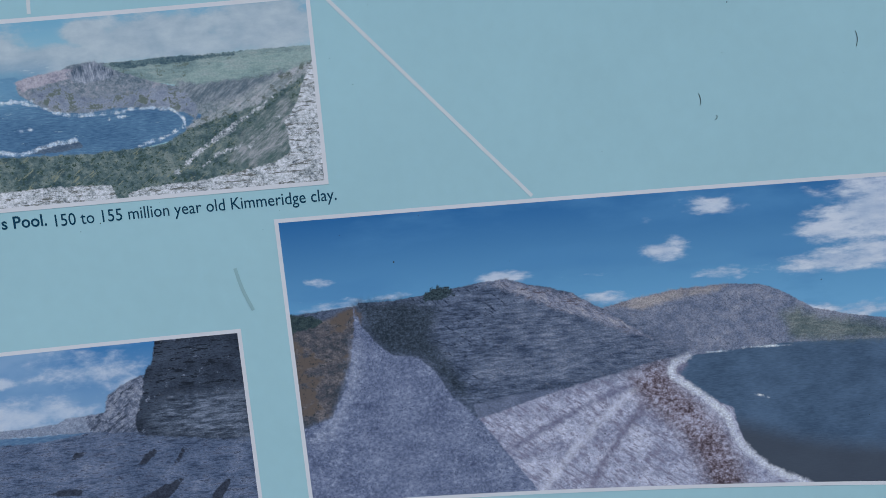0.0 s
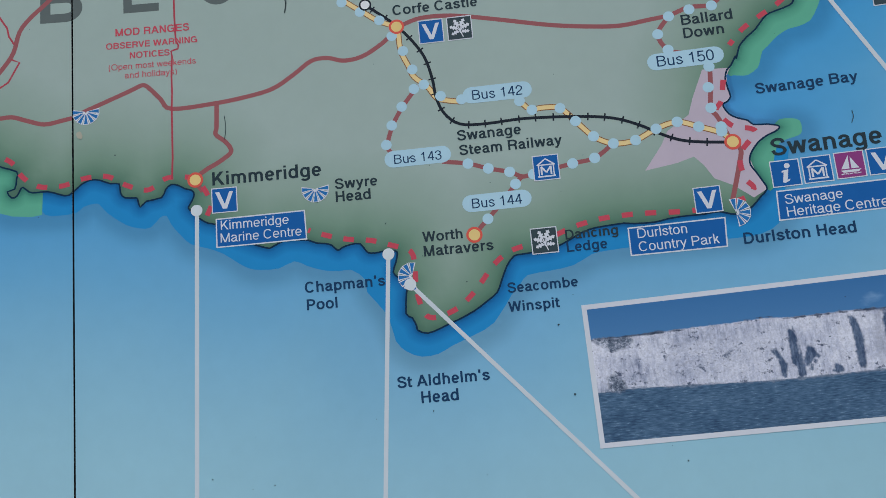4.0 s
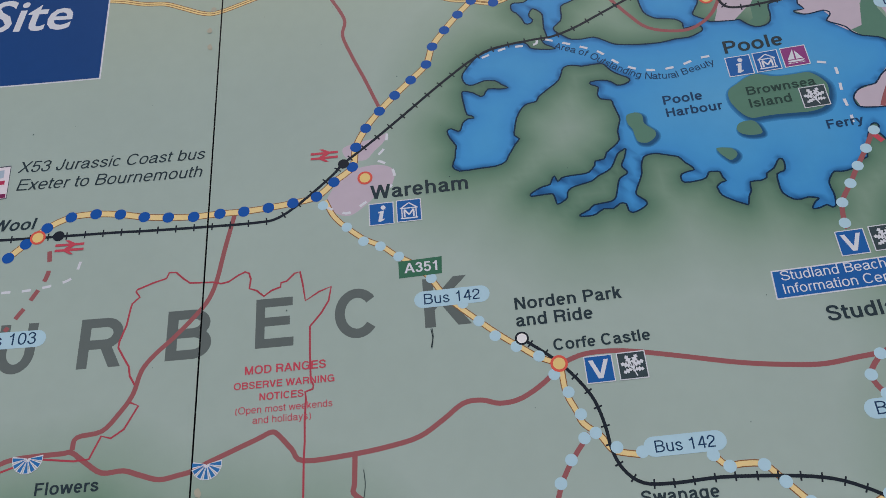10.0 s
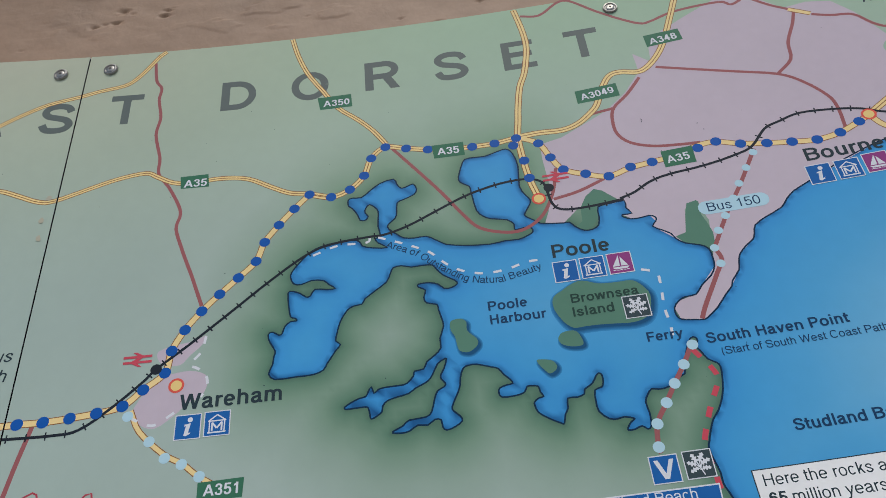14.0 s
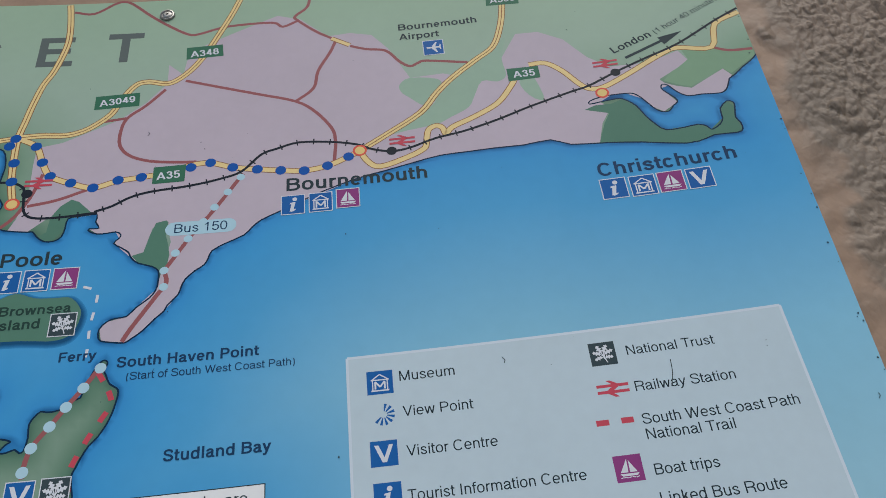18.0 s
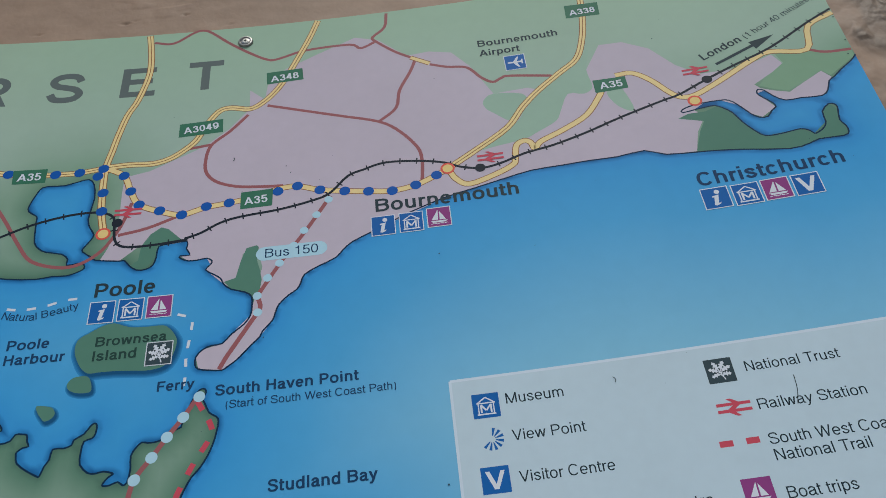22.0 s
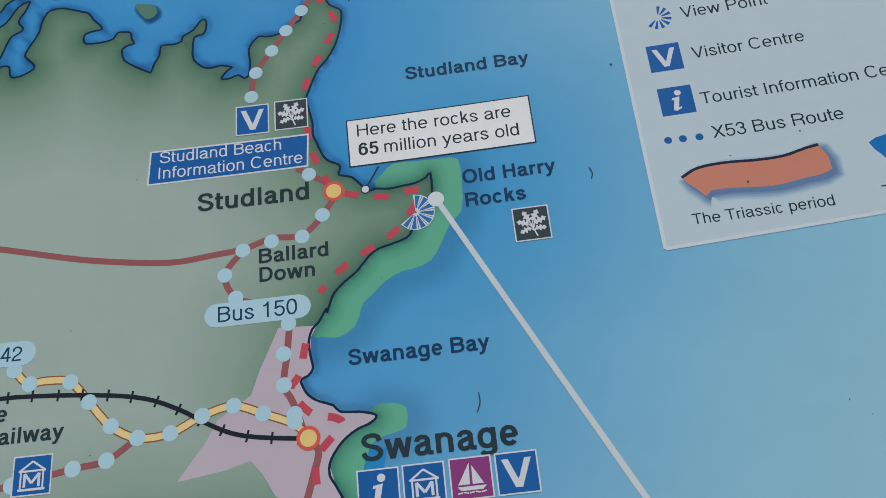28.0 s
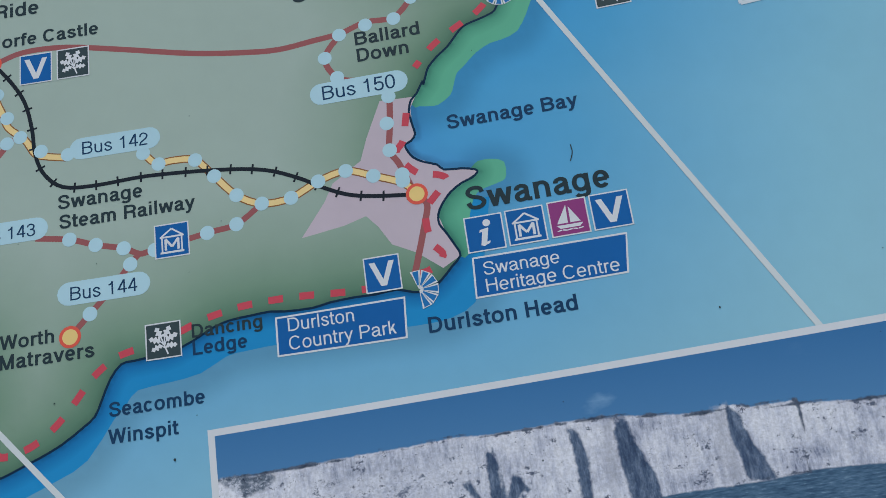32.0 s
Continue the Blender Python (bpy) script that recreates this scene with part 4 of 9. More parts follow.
A351 = [(103.8, 1767.6), (113.2, 1748.2), (134.9, 1727.2), (152.0, 1716.8), (164.4, 1706.2), (179.8, 1695.6), (192.3, 1680.9), (203.9, 1663.2), (227.2, 1640.6), (244.7, 1624.8), (261.3, 1611.9),
    (272.0, 1604.0), (287.7, 1597.0)]
A351_S = [(287.7, 1597.0), (288.5, 1575.0), (294.3, 1559.1), (298.1, 1549.1), (308.8, 1539.1), (315.6, 1528.1), (322.4, 1525.1), (336.1, 1522.0)]
A351_E = [(384.4, 1519.6), (394.1, 1508.6), (405.9, 1508.5), (419.7, 1506.3), (431.3, 1493.3), (444.6, 1478.2), (460.1, 1470.0), (478.7, 1470.6), (496.7, 1478.4), (514.6, 1482.2), (531.4,
    1475.9), (548.2, 1468.5), (557.0, 1460.3)]
A35_W = [(-117.0, 2029.3), (-101.6, 2026.8), (-80.9, 2021.3), (-58.9, 2019.1), (-39.7, 2011.1), (-18.5, 2001.9), (-2.8, 2001.7), (30.6, 2014.3), (57.1, 2023.8), (84.6, 2028.6),
    (97.2, 2022.3), (114.0, 2012.9), (134.0, 2010.2), (161.7, 2012.4), (189.7, 2008.3), (213.7, 1994.6), (233.4, 1984.1), (252.9, 1980.1), (274.2, 1973.1)]
A31_W = [(-162.7, 2070.9), (-116.3, 2092.2), (-101.6, 2099.6), (-86.5, 2106.0), (-60.7, 2123.3), (-33.7, 2137.9), (-1.0, 2147.1), (19.5, 2153.5), (44.8, 2159.4), (56.8, 2168.1),
    (68.3, 2183.9), (79.7, 2202.6), (87.0, 2210.0)]
A35_M = [(252.6, 1979.4), (274.2, 1973.1), (292.8, 1979.8), (307.6, 1995.4), (315.5, 2016.9), (330.5, 2029.6), (351.5, 2024.4), (373.6, 2019.1), (394.8, 2015.7), (418.3, 2014.7), (441.0,
    2014.9), (465.2, 2018.8)]
X53_W = [(252.6, 1979.4), (237.9, 1963.7), (223.3, 1946.0), (210.1, 1927.4), (202.8, 1906.5), (187.1, 1890.1), (170.9, 1874.2), (155.8, 1858.0), (142.4, 1840.3), (132.6, 1820.5),
    (129.0, 1799.7), (112.0, 1785.7), (96.3, 1772.3), (75.1, 1768.2), (53.3, 1765.8), (31.5, 1764.3), (10.2, 1764.3), (-13.0, 1763.6), (-35.7, 1765.1), (-57.2, 1767.6),
    (-78.8, 1772.2), (-100.7, 1774.5), (-122.4, 1773.1), (-142.3, 1763.7), (-158.6, 1749.1), (-171.8, 1736.6)]
A350 = [(231.7, 2210.5), (238.7, 2181.3), (249.6, 2151.3), (266.5, 2121.1), (282.8, 2093.2), (302.9, 2073.1), (318.5, 2054.9), (331.5, 2033.7)]
A3049_W = [(465.2, 2019.0), (487.2, 2020.3), (510.1, 2019.3), (526.5, 2024.4), (540.0, 2034.5), (549.9, 2045.5), (557.3, 2062.8), (569.2, 2082.3), (581.9, 2086.3), (600.8, 2082.3),
    (614.4, 2090.0), (628.2, 2106.5), (639.2, 2127.2), (648.6, 2149.0), (662.0, 2181.5), (671.5, 2209.7)]
A349 = [(474.6, 1937.3), (468.7, 1963.9), (465.8, 1994.1), (465.2, 2019.0), (468.4, 2040.4), (471.5, 2061.4), (477.1, 2088.2), (485.2, 2109.5), (492.2, 2143.9), (492.1, 2168.8),
    (488.8, 2195.5), (486.5, 2209.8)]
A35_POOLE = [(466.2, 2017.8), (484.0, 2006.7), (492.8, 1986.4), (502.6, 1969.1), (523.5, 1958.8), (543.4, 1952.5), (564.5, 1958.5), (586.6, 1961.4), (612.8, 1965.2), (628.9, 1971.3), (649.1,
    1973.2), (671.3, 1965.5), (694.5, 1960.7), (716.6, 1957.0), (738.7, 1954.2), (760.9, 1957.6), (781.2, 1966.3), (792.4, 1972.2)]
A338 = [(792.4, 1972.2), (819.9, 1989.9), (854.6, 2013.6), (873.3, 2038.0), (892.7, 2057.9), (917.9, 2078.2), (938.0, 2094.5), (949.4, 2122.6), (955.9, 2153.1), (959.4, 2185.0), (957.8, 2203.9)]
A35_CHCH = [(792.4, 1972.2), (799.2, 1958.3), (811.1, 1950.6), (838.3, 1958.9), (853.5, 1966.6), (856.6, 1972.7), (860.0, 1989.3), (868.1, 1994.1), (874.0, 1990.7), (876.8, 1982.2), (883.9,
    1990.3), (907.0, 2000.6), (932.0, 2014.8), (948.2, 2035.5), (954.4, 2046.5)]
A35_E = [(970.4, 2061.8), (987.0, 2061.3), (1002.2, 2047.5), (1015.2, 2027.6), (1024.7, 2018.4), (1038.2, 2018.0), (1063.3, 2029.7), (1103.6, 2051.4), (1122.5, 2057.1), (1155.7, 2050.9),
    (1167.7, 2082.4), (1195.5, 2094.4)]
RAIL_W = [(-90.1, 1754.3), (-59.7, 1753.5), (-2.8, 1752.3), (42.6, 1751.9), (62.9, 1754.9), (87.0, 1771.8), (111.4, 1793.7), (120.8, 1804.1), (146.5, 1824.2), (178.3, 1850.6), (217.3, 1883.4),
    (250.6, 1907.7), (274.2, 1916.6), (307.9, 1919.8), (324.7, 1920.4), (347.6, 1927.3), (377.5, 1941.4), (407.8, 1955.0), (440.7, 1963.2), (466.8, 1963.9), (479.7, 1957.8), (482.6, 1948.6),
    (485.5, 1930.1), (494.4, 1921.8), (518.2, 1920.7), (551.2, 1923.5)]
RAIL_E = [(548.2, 1924.5), (563.2, 1929.6), (579.3, 1938.7), (598.5, 1943.7), (632.7, 1947.3), (662.0, 1953.2), (680.3, 1960.1), (697.7, 1978.4), (712.9, 1984.2), (734.2, 1989.8), (765.5,
    1986.7), (789.5, 1980.6), (804.5, 1972.7), (823.5, 1967.8), (841.5, 1970.2), (866.7, 1978.5), (894.7, 1983.5), (928.5, 1993.1), (963.2, 2005.2), (1004.3, 2017.2), (1024.8, 2022.5), (1053.9,
    2035.8), (1085.6, 2048.5), (1124.6, 2063.0), (1166.9, 2086.5), (1195.6, 2100.4)]
RAIL_SWANAGE = [(260.3, 1620.9), (275.0, 1608.9), (287.7, 1597.0), (300.3, 1581.0), (309.1, 1565.0), (313.8, 1545.1), (315.6, 1528.1), (321.3, 1513.1), (333.9, 1502.1), (356.5, 1499.9),
    (389.0, 1500.7), (433.3, 1497.2), (463.6, 1491.9), (485.0, 1482.6), (496.6, 1475.4), (513.2, 1467.0), (530.1, 1462.8), (556.0, 1459.3)]
PATH_E = [(572.7, 1762.5), (583.4, 1744.0), (585.2, 1732.8), (575.0, 1714.6), (566.8, 1697.5), (561.5, 1682.3), (563.0, 1662.2), (564.5, 1644.2), (569.2, 1629.2), (577.7, 1612.1), (591.5,
    1604.9), (611.3, 1601.5), (631.3, 1603.2), (625.1, 1589.2), (611.8, 1575.4), (595.7, 1566.6), (579.6, 1556.8), (566.5, 1543.9)]
PATH_SWANAGE = [(557.0, 1513.8), (552.7, 1495.7), (547.5, 1487.7), (558.2, 1473.4), (572.1, 1469.1), (575.1, 1464.0), (560.8, 1448.1), (561.4, 1428.0), (567.3, 1418.8), (558.1, 1410.9),
    (543.1, 1409.2)]
PATH_S = [(525.0, 1405.5), (505.1, 1405.9), (484.3, 1407.4), (467.6, 1408.0), (448.0, 1407.6), (434.3, 1406.0), (417.6, 1402.5), (398.9, 1395.9), (377.3, 1391.2), (363.5, 1387.4), (349.7,
    1377.6), (338.0, 1363.8), (324.4, 1350.2), (308.9, 1341.5), (291.6, 1340.6), (284.8, 1361.2), (284.7, 1379.9), (282.8, 1395.7), (267.4, 1402.6), (250.2, 1408.6), (230.1, 1411.6), (212.9,
    1416.6), (197.7, 1422.6)]
PATH_W = [(112.9, 1443.3), (116.6, 1455.0), (105.3, 1475.4), (92.3, 1479.2), (78.4, 1479.1), (63.7, 1470.3), (45.4, 1476.0), (29.0, 1485.5), (9.2, 1485.3), (-8.6, 1480.4), (-28.1, 1481.2),
    (-42.2, 1490.6), (-52.0, 1504.8), (-68.5, 1512.2), (-89.0, 1515.7), (-105.1, 1514.5)]
AONB = [(256.5, 1905.9), (280.2, 1913.8), (307.9, 1913.7), (311.8, 1920.0), (330.7, 1912.5), (348.6, 1903.9), (365.5, 1894.1), (378.5, 1880.0), (394.5, 1868.8), (413.8, 1863.5), (434.3, 1864.9),
    (451.5, 1869.5), (469.4, 1870.3)]
AONB_E = [(549.6, 1844.9), (561.5, 1839.6), (562.4, 1827.2), (560.2, 1804.7), (561.1, 1788.2), (559.9, 1769.8)]
AONB_WAREHAM = [(161.9, 1831.9), (159.0, 1816.8), (149.4, 1805.4), (156.0, 1801.6), (164.6, 1794.0), (166.5, 1782.0), (161.7, 1773.9)]
AONB_WAREHAM_S = [(140.7, 1762.1), (125.5, 1752.6), (115.1, 1755.2), (104.8, 1760.7)]
MOD = [(84.1, 1478.2), (85.2, 1497.0), (85.4, 1515.5), (85.7, 1543.0), (86.4, 1556.1), (86.3, 1571.8), (87.3, 1589.7), (86.6, 1595.0), (92.7, 1596.9), (93.2, 1599.9), (91.0, 1604.7),
    (90.4, 1626.9), (90.4, 1649.8), (99.6, 1660.6), (106.0, 1671.1), (108.3, 1683.7), (98.2, 1680.2), (86.6, 1673.1), (84.4, 1687.9), (81.9, 1700.2), (77.3, 1699.2),
    (70.8, 1692.8), (65.9, 1691.5), (65.4, 1687.7), (57.9, 1685.3), (51.6, 1680.7), (45.1, 1686.6), (39.1, 1688.9), (40.0, 1697.7), (38.4, 1703.2), (35.0, 1704.9), (29.2, 1702.3),
    (21.2, 1697.0), (14.7, 1695.9), (8.0, 1697.9), (-11.9, 1699.1), (-17.9, 1703.9), (-24.5, 1710.3), (-30.4, 1710.5), (-32.3, 1705.3), (-43.5, 1702.0), (-56.1, 1697.1),
    (-57.2, 1695.1), (-53.6, 1689.9), (-59.5, 1684.1), (-60.5, 1679.0), (-62.1, 1665.5), (-66.7, 1650.9), (-67.0, 1646.0), (-59.9, 1634.0), (-56.7, 1629.0), (-55.1, 1620.9),
    (-50.5, 1613.2)]
MOD_SW = [(-53.0, 1599.1), (-45.7, 1595.7), (-55.3, 1577.8), (-64.9, 1571.5), (-72.4, 1573.9), (-79.9, 1556.8), (-91.2, 1556.0), (-121.2, 1560.1), (-166.9, 1545.4)]
LEAD_KIMMERIDGE = [(104.5, 1448.2), (100.4, 1339.9), (102.6, 1234.8), (82.5, 795.7)]
LEAD_CHAPMAN = [(263.6, 1395.8), (238.1, 1109.6)]
LEAD_ALDHELM = [(280.0, 1368.1), (696.4, 895.8)]
LEAD_HARRY = [(641.1, 1595.9), (766.9, 1342.5)]
BUS_STOPS_A351 = [(102.0, 1762.6), (122.6, 1738.6), (136.8, 1723.2), (151.1, 1716.7), (166.3, 1705.2), (192.3, 1681.9), (216.5, 1656.4), (228.1, 1639.6), (239.8, 1625.7), (255.4, 1614.9),
    (272.0, 1605.0), (281.7, 1589.0), (290.5, 1574.0), (297.2, 1556.1), (305.9, 1541.1), (319.5, 1529.1), (337.1, 1524.0)]
BUS_STOPS_143 = [(297.1, 1538.1), (285.2, 1523.2), (275.3, 1507.2), (269.3, 1490.3), (337.2, 1466.4), (353.8, 1460.3), (371.4, 1455.3), (375.2, 1444.4), (349.2, 1417.0), (424.5, 1456.7),
    (443.2, 1459.3), (460.1, 1470.0), (478.7, 1470.6), (496.7, 1478.4), (514.6, 1482.2), (531.4, 1475.9), (549.2, 1469.5), (386.3, 1516.6), (396.0, 1507.6), (419.7, 1506.3), (431.3, 1493.3),
    (444.6, 1478.2), (391.0, 1451.2)]
BUS_STOPS_STUDLAND = [(573.8, 1766.6), (562.6, 1750.4), (551.5, 1735.2), (541.4, 1720.1), (530.3, 1703.9), (527.0, 1685.5), (563.1, 1623.3), (570.4, 1594.2), (557.3, 1581.3), (538.4,
    1580.5), (520.6, 1576.6), (509.5, 1561.7), (516.1, 1546.6), (547.3, 1527.1), (544.0, 1509.0), (543.6, 1490.8), (549.3, 1473.6)]
BUS_STOPS_SANDBANKS = [(679.2, 1952.8), (667.9, 1936.4), (656.5, 1920.0), (647.2, 1904.6), (634.9, 1887.1), (624.7, 1872.8), (616.4, 1855.3), (617.3, 1838.8)]
COAST_BUS_WEST = [(237.9, 1963.7), (223.3, 1946.0), (210.1, 1927.4), (202.8, 1906.5), (187.1, 1890.1), (170.9, 1874.2), (155.8, 1858.0), (142.4, 1840.3), (132.6, 1820.5), (129.0, 1799.7),
    (112.0, 1785.7), (96.3, 1772.3), (75.1, 1768.2), (53.3, 1765.8), (31.5, 1764.3), (10.2, 1764.3), (-13.0, 1763.6), (-35.7, 1765.1), (-57.2, 1767.6), (-78.8, 1772.2),
    (-100.7, 1774.5), (-122.4, 1773.1), (-142.3, 1763.7), (-158.6, 1749.1), (-171.8, 1736.6)]
COAST_BUS_EAST = [(252.6, 1979.4), (274.2, 1973.1), (292.8, 1979.8), (307.6, 1995.4), (315.5, 2016.9), (330.5, 2029.6), (351.5, 2024.4), (373.6, 2019.1), (418.3, 2014.7), (441.0, 2014.9),
    (463.2, 2017.8), (459.1, 2008.6), (484.0, 2006.7), (492.8, 1986.4), (502.6, 1969.1), (522.5, 1959.8), (543.4, 1952.5), (565.5, 1959.6), (586.6, 1961.4), (466.9, 1987.3), (468.8, 1964.9),
    (631.9, 1969.2), (650.1, 1973.2), (671.3, 1965.5), (694.5, 1960.7), (716.6, 1957.0), (738.7, 1954.2), (760.9, 1957.6), (781.2, 1966.3)]
KEY_DOTS = [(786.8, 1613.7), (795.7, 1613.4), (805.6, 1613.0)]
PLATE_STUDLAND = [(460.8, 1652.7), (564.1, 1652.8), (563.0, 1628.9), (459.5, 1628.2)]
PLATE_KIMMERIDGE = [(120.0, 1439.8), (196.1, 1440.5), (196.6, 1414.7), (119.7, 1414.5)]
PLATE_DURLSTON = [(462.2, 1397.2), (541.2, 1397.5), (539.7, 1372.7), (461.8, 1373.3)]
PLATE_SWANAGE = [(583.7, 1414.1), (675.6, 1413.9), (672.1, 1389.8), (582.4, 1389.1)]
PLATE_ROCKS = [(588.6, 1658.8), (707.4, 1659.9), (707.5, 1625.1), (589.1, 1624.5)]
PLATE_A351 = [(165.6, 1700.2), (202.5, 1701.2), (201.6, 1685.5), (165.7, 1684.6)]
PLATE_A35_W = [(121.0, 2019.3), (149.2, 2019.9), (151.0, 2003.5), (122.5, 2003.8)]
PLATE_A350 = [(260.5, 2111.2), (297.0, 2111.8), (298.0, 2093.3), (263.4, 2093.3)]
PLATE_A35_M = [(377.4, 2023.4), (409.8, 2023.0), (410.0, 2005.7), (379.1, 2006.0)]
PLATE_A35_E = [(597.1, 1972.3), (627.2, 1973.4), (626.8, 1953.1), (597.1, 1952.3)]
PLATE_A348 = [(616.8, 2133.1), (654.4, 2135.2), (655.8, 2117.9), (617.5, 2115.6)]
PLATE_A3049 = [(531.5, 2069.0), (574.6, 2071.7), (575.4, 2053.5), (531.7, 2051.1)]
PLATE_A338 = [(940.8, 2177.9), (976.3, 2175.7), (974.8, 2155.4), (939.2, 2157.6)]
PLATE_A35_C = [(947.0, 2059.6), (979.4, 2058.5), (979.3, 2042.3), (946.9, 2041.8)]
PLATE_A354 = [(-274.5, 2209.1), (-236.8, 2211.3), (-233.9, 2195.5), (-271.3, 2193.3)]
KEY_STRATA = [(789.5, 1587.6), (799.9, 1592.4), (816.0, 1593.5), (834.6, 1592.2), (850.3, 1592.3), (863.5, 1595.1), (871.9, 1596.3), (875.5, 1579.4),
    (858.7, 1576.1), (839.8, 1574.0), (818.6, 1576.3), (804.7, 1576.6), (801.3, 1573.3), (797.2, 1578.4)]
KEY_STRATA_B = [(899.9, 1592.8), (911.6, 1596.5), (925.9, 1597.6), (946.5, 1596.5), (939.0, 1575.2), (919.0, 1577.3), (909.8, 1575.3), (905.4,
    1582.8)]
ARROW_LONDON = [(1068.2, 2053.3), (1108.7, 2069.9)]
ROCK_DOT = [(598.1, 1608.1), (607.6, 1623.1)]
PHOTO_CHAPMAN = [(115.7, 1106.4), (499.4, 1107.4), (497.9, 925.7), (119.8, 928.0)]
WHITE_ROAD = [(769.3, 2131.6), (788.3, 2118.9)]
SEA_CH = [(112.5, 1049.7), (216.5, 1053.3), (237.5, 1035.0), (326.5, 1021.3), (384.2, 1003.9), (374.4, 985.1), (312.7, 974.9), (211.4, 973.7), (110.4, 976.6)]
TAN_CH = [(213.7, 1047.8), (227.5, 1052.1), (261.8, 1056.7), (273.9, 1056.4), (266.3, 1047.3), (238.5, 1043.4), (221.0, 1039.3)]
HEAD_CH = [(215.5, 1045.0), (238.6, 1047.1), (267.4, 1060.3), (284.2, 1061.7), (306.6, 1058.3), (323.2, 1048.5), (344.6, 1038.5), (366.0, 1031.4), (376.2, 1021.8), (381.5, 1009.6), (378.5,
    999.5), (370.2, 1006.2), (343.2, 1013.4), (304.0, 1017.3), (270.5, 1014.5), (241.9, 1019.1), (231.9, 1025.9), (217.3, 1036.6)]
CRAG_CH = [(263.6, 1050.1), (272.1, 1059.2), (285.1, 1060.7), (298.1, 1058.5), (312.0, 1046.9), (296.1, 1044.5), (278.4, 1042.2)]
CLIFF_CH = [(233.9, 1039.8), (256.1, 1042.9), (271.7, 1031.2), (294.0, 1027.8), (327.6, 1030.6), (350.1, 1031.9), (371.6, 1026.6), (378.8, 1014.3), (378.5, 1002.3), (364.6, 1009.1), (343.2, 1015.2),
    (315.2, 1017.9), (281.7, 1016.1), (248.4, 1019.8), (237.4, 1026.7), (227.4, 1034.4)]
PLATEAU_CH = [(292.6, 1058.7), (329.0, 1059.5), (384.5, 1059.0), (439.2, 1060.4), (498.7, 1059.9), (499.0, 1042.1), (470.5, 1033.5), (437.3, 1027.8), (398.8, 1025.0), (371.7, 1031.3), (344.6,
    1037.6), (317.6, 1048.6)]
FIELD_CH = [(384.2, 1046.9), (417.3, 1053.5), (450.4, 1055.5), (497.5, 1054.3), (497.3, 1045.9), (460.3, 1041.2), (427.2, 1034.6), (382.9, 1031.9), (367.1, 1037.0)]
WOOD_CH = [(301.9, 1059.3), (329.0, 1059.5), (357.2, 1060.7), (407.1, 1059.4), (431.6, 1060.6), (425.9, 1057.0), (401.4, 1055.8), (367.4, 1053.8), (340.2, 1054.6), (323.3, 1052.2), (309.3,
    1054.5)]
SCRUB_CH = [(362.4, 1038.1), (382.9, 1031.9), (410.2, 1034.1), (438.5, 1034.3), (465.9, 1038.3), (471.3, 1031.6), (442.9, 1023.9), (415.4, 1016.2), (381.6, 1014.2), (374.3, 1022.8)]
SLOPE_CH = [(374.7, 998.7), (398.3, 1005.4), (420.1, 1015.1), (437.3, 1025.0), (460.1, 1033.7), (496.3, 1045.9), (496.8, 1032.8), (470.1, 1020.4), (441.4, 1005.3), (414.0, 997.7), (380.1, 989.5),
    (367.0, 990.7)]
GREEN_CH = [(117.4, 979.9), (155.6, 982.1), (211.5, 978.3), (268.3, 976.3), (312.7, 976.7), (346.3, 979.4), (369.9, 991.6), (397.2, 998.1), (436.8, 1008.2), (470.2, 1024.1), (492.3, 1037.6),
    (483.0, 1014.5), (468.4, 996.3), (470.1, 966.9), (457.5, 953.5), (421.8, 944.3), (377.0, 938.2), (321.3, 936.1), (306.1, 916.3), (289.5, 916.9), (232.1, 943.7), (164.3, 940.9), (135.8, 930.4),
    (118.1, 927.5)]
EARTH_CH = [(421.0, 982.9), (441.2, 997.9), (470.9, 1016.7), (466.4, 967.0), (455.7, 956.3), (424.8, 949.8), (405.3, 954.9)]
REEF_CH = [(213.3, 980.9), (226.1, 986.9), (246.4, 989.8), (265.7, 988.3), (269.3, 982.7), (245.3, 979.8)]
ROCK_CH = [(488.4, 1035.8), (495.3, 1045.0), (496.2, 987.3), (496.8, 925.6), (464.1, 922.8), (376.6, 922.5), (305.3, 924.6), (303.7, 933.9), (321.3, 938.8), (377.1, 940.9), (421.9, 947.1), (449.1,
    951.9), (464.3, 960.6), (462.5, 989.1), (477.3, 1010.0)]
FRONT_CH = [(130.5, 929.7), (152.7, 939.6), (164.4, 945.4), (186.7, 946.3), (232.2, 947.4), (289.1, 944.5), (295.2, 925.0), (231.0, 924.5)]
FOAM_CH_A = [(116.5, 982.7), (138.7, 983.6), (155.6, 983.9), (189.7, 984.5), (211.5, 981.0), (234.4, 986.6), (262.9, 990.2)]
FOAM_CH_B = [(208.9, 1031.3), (237.4, 1023.0), (247.4, 1017.1), (270.5, 1012.7), (304.0, 1012.6), (326.4, 1014.8), (351.6, 1012.2), (361.8, 1006.4), (367.2, 998.9), (364.3, 992.6)]
FOAM_CH_C = [(192.5, 1028.9), (208.9, 1030.3), (229.1, 1028.8)]
FOAM_CH_D = [(296.4, 1007.3), (304.8, 1008.0), (312.3, 1007.7)]
FOAM_CH_E = [(212.5, 1002.8), (218.0, 1003.5), (223.5, 1004.2)]
FOAM_CH_F = [(321.1, 979.2), (347.3, 985.8), (361.5, 991.8)]
TRACK_CH = [(353.1, 950.8), (379.6, 970.3), (413.8, 990.4), (452.9, 1013.4)]
TRACK_CH_B = [(378.3, 953.8), (395.3, 965.3), (416.9, 970.2)]
TRACK_CH_C = [(426.2, 969.0), (440.7, 984.2), (457.1, 995.6)]
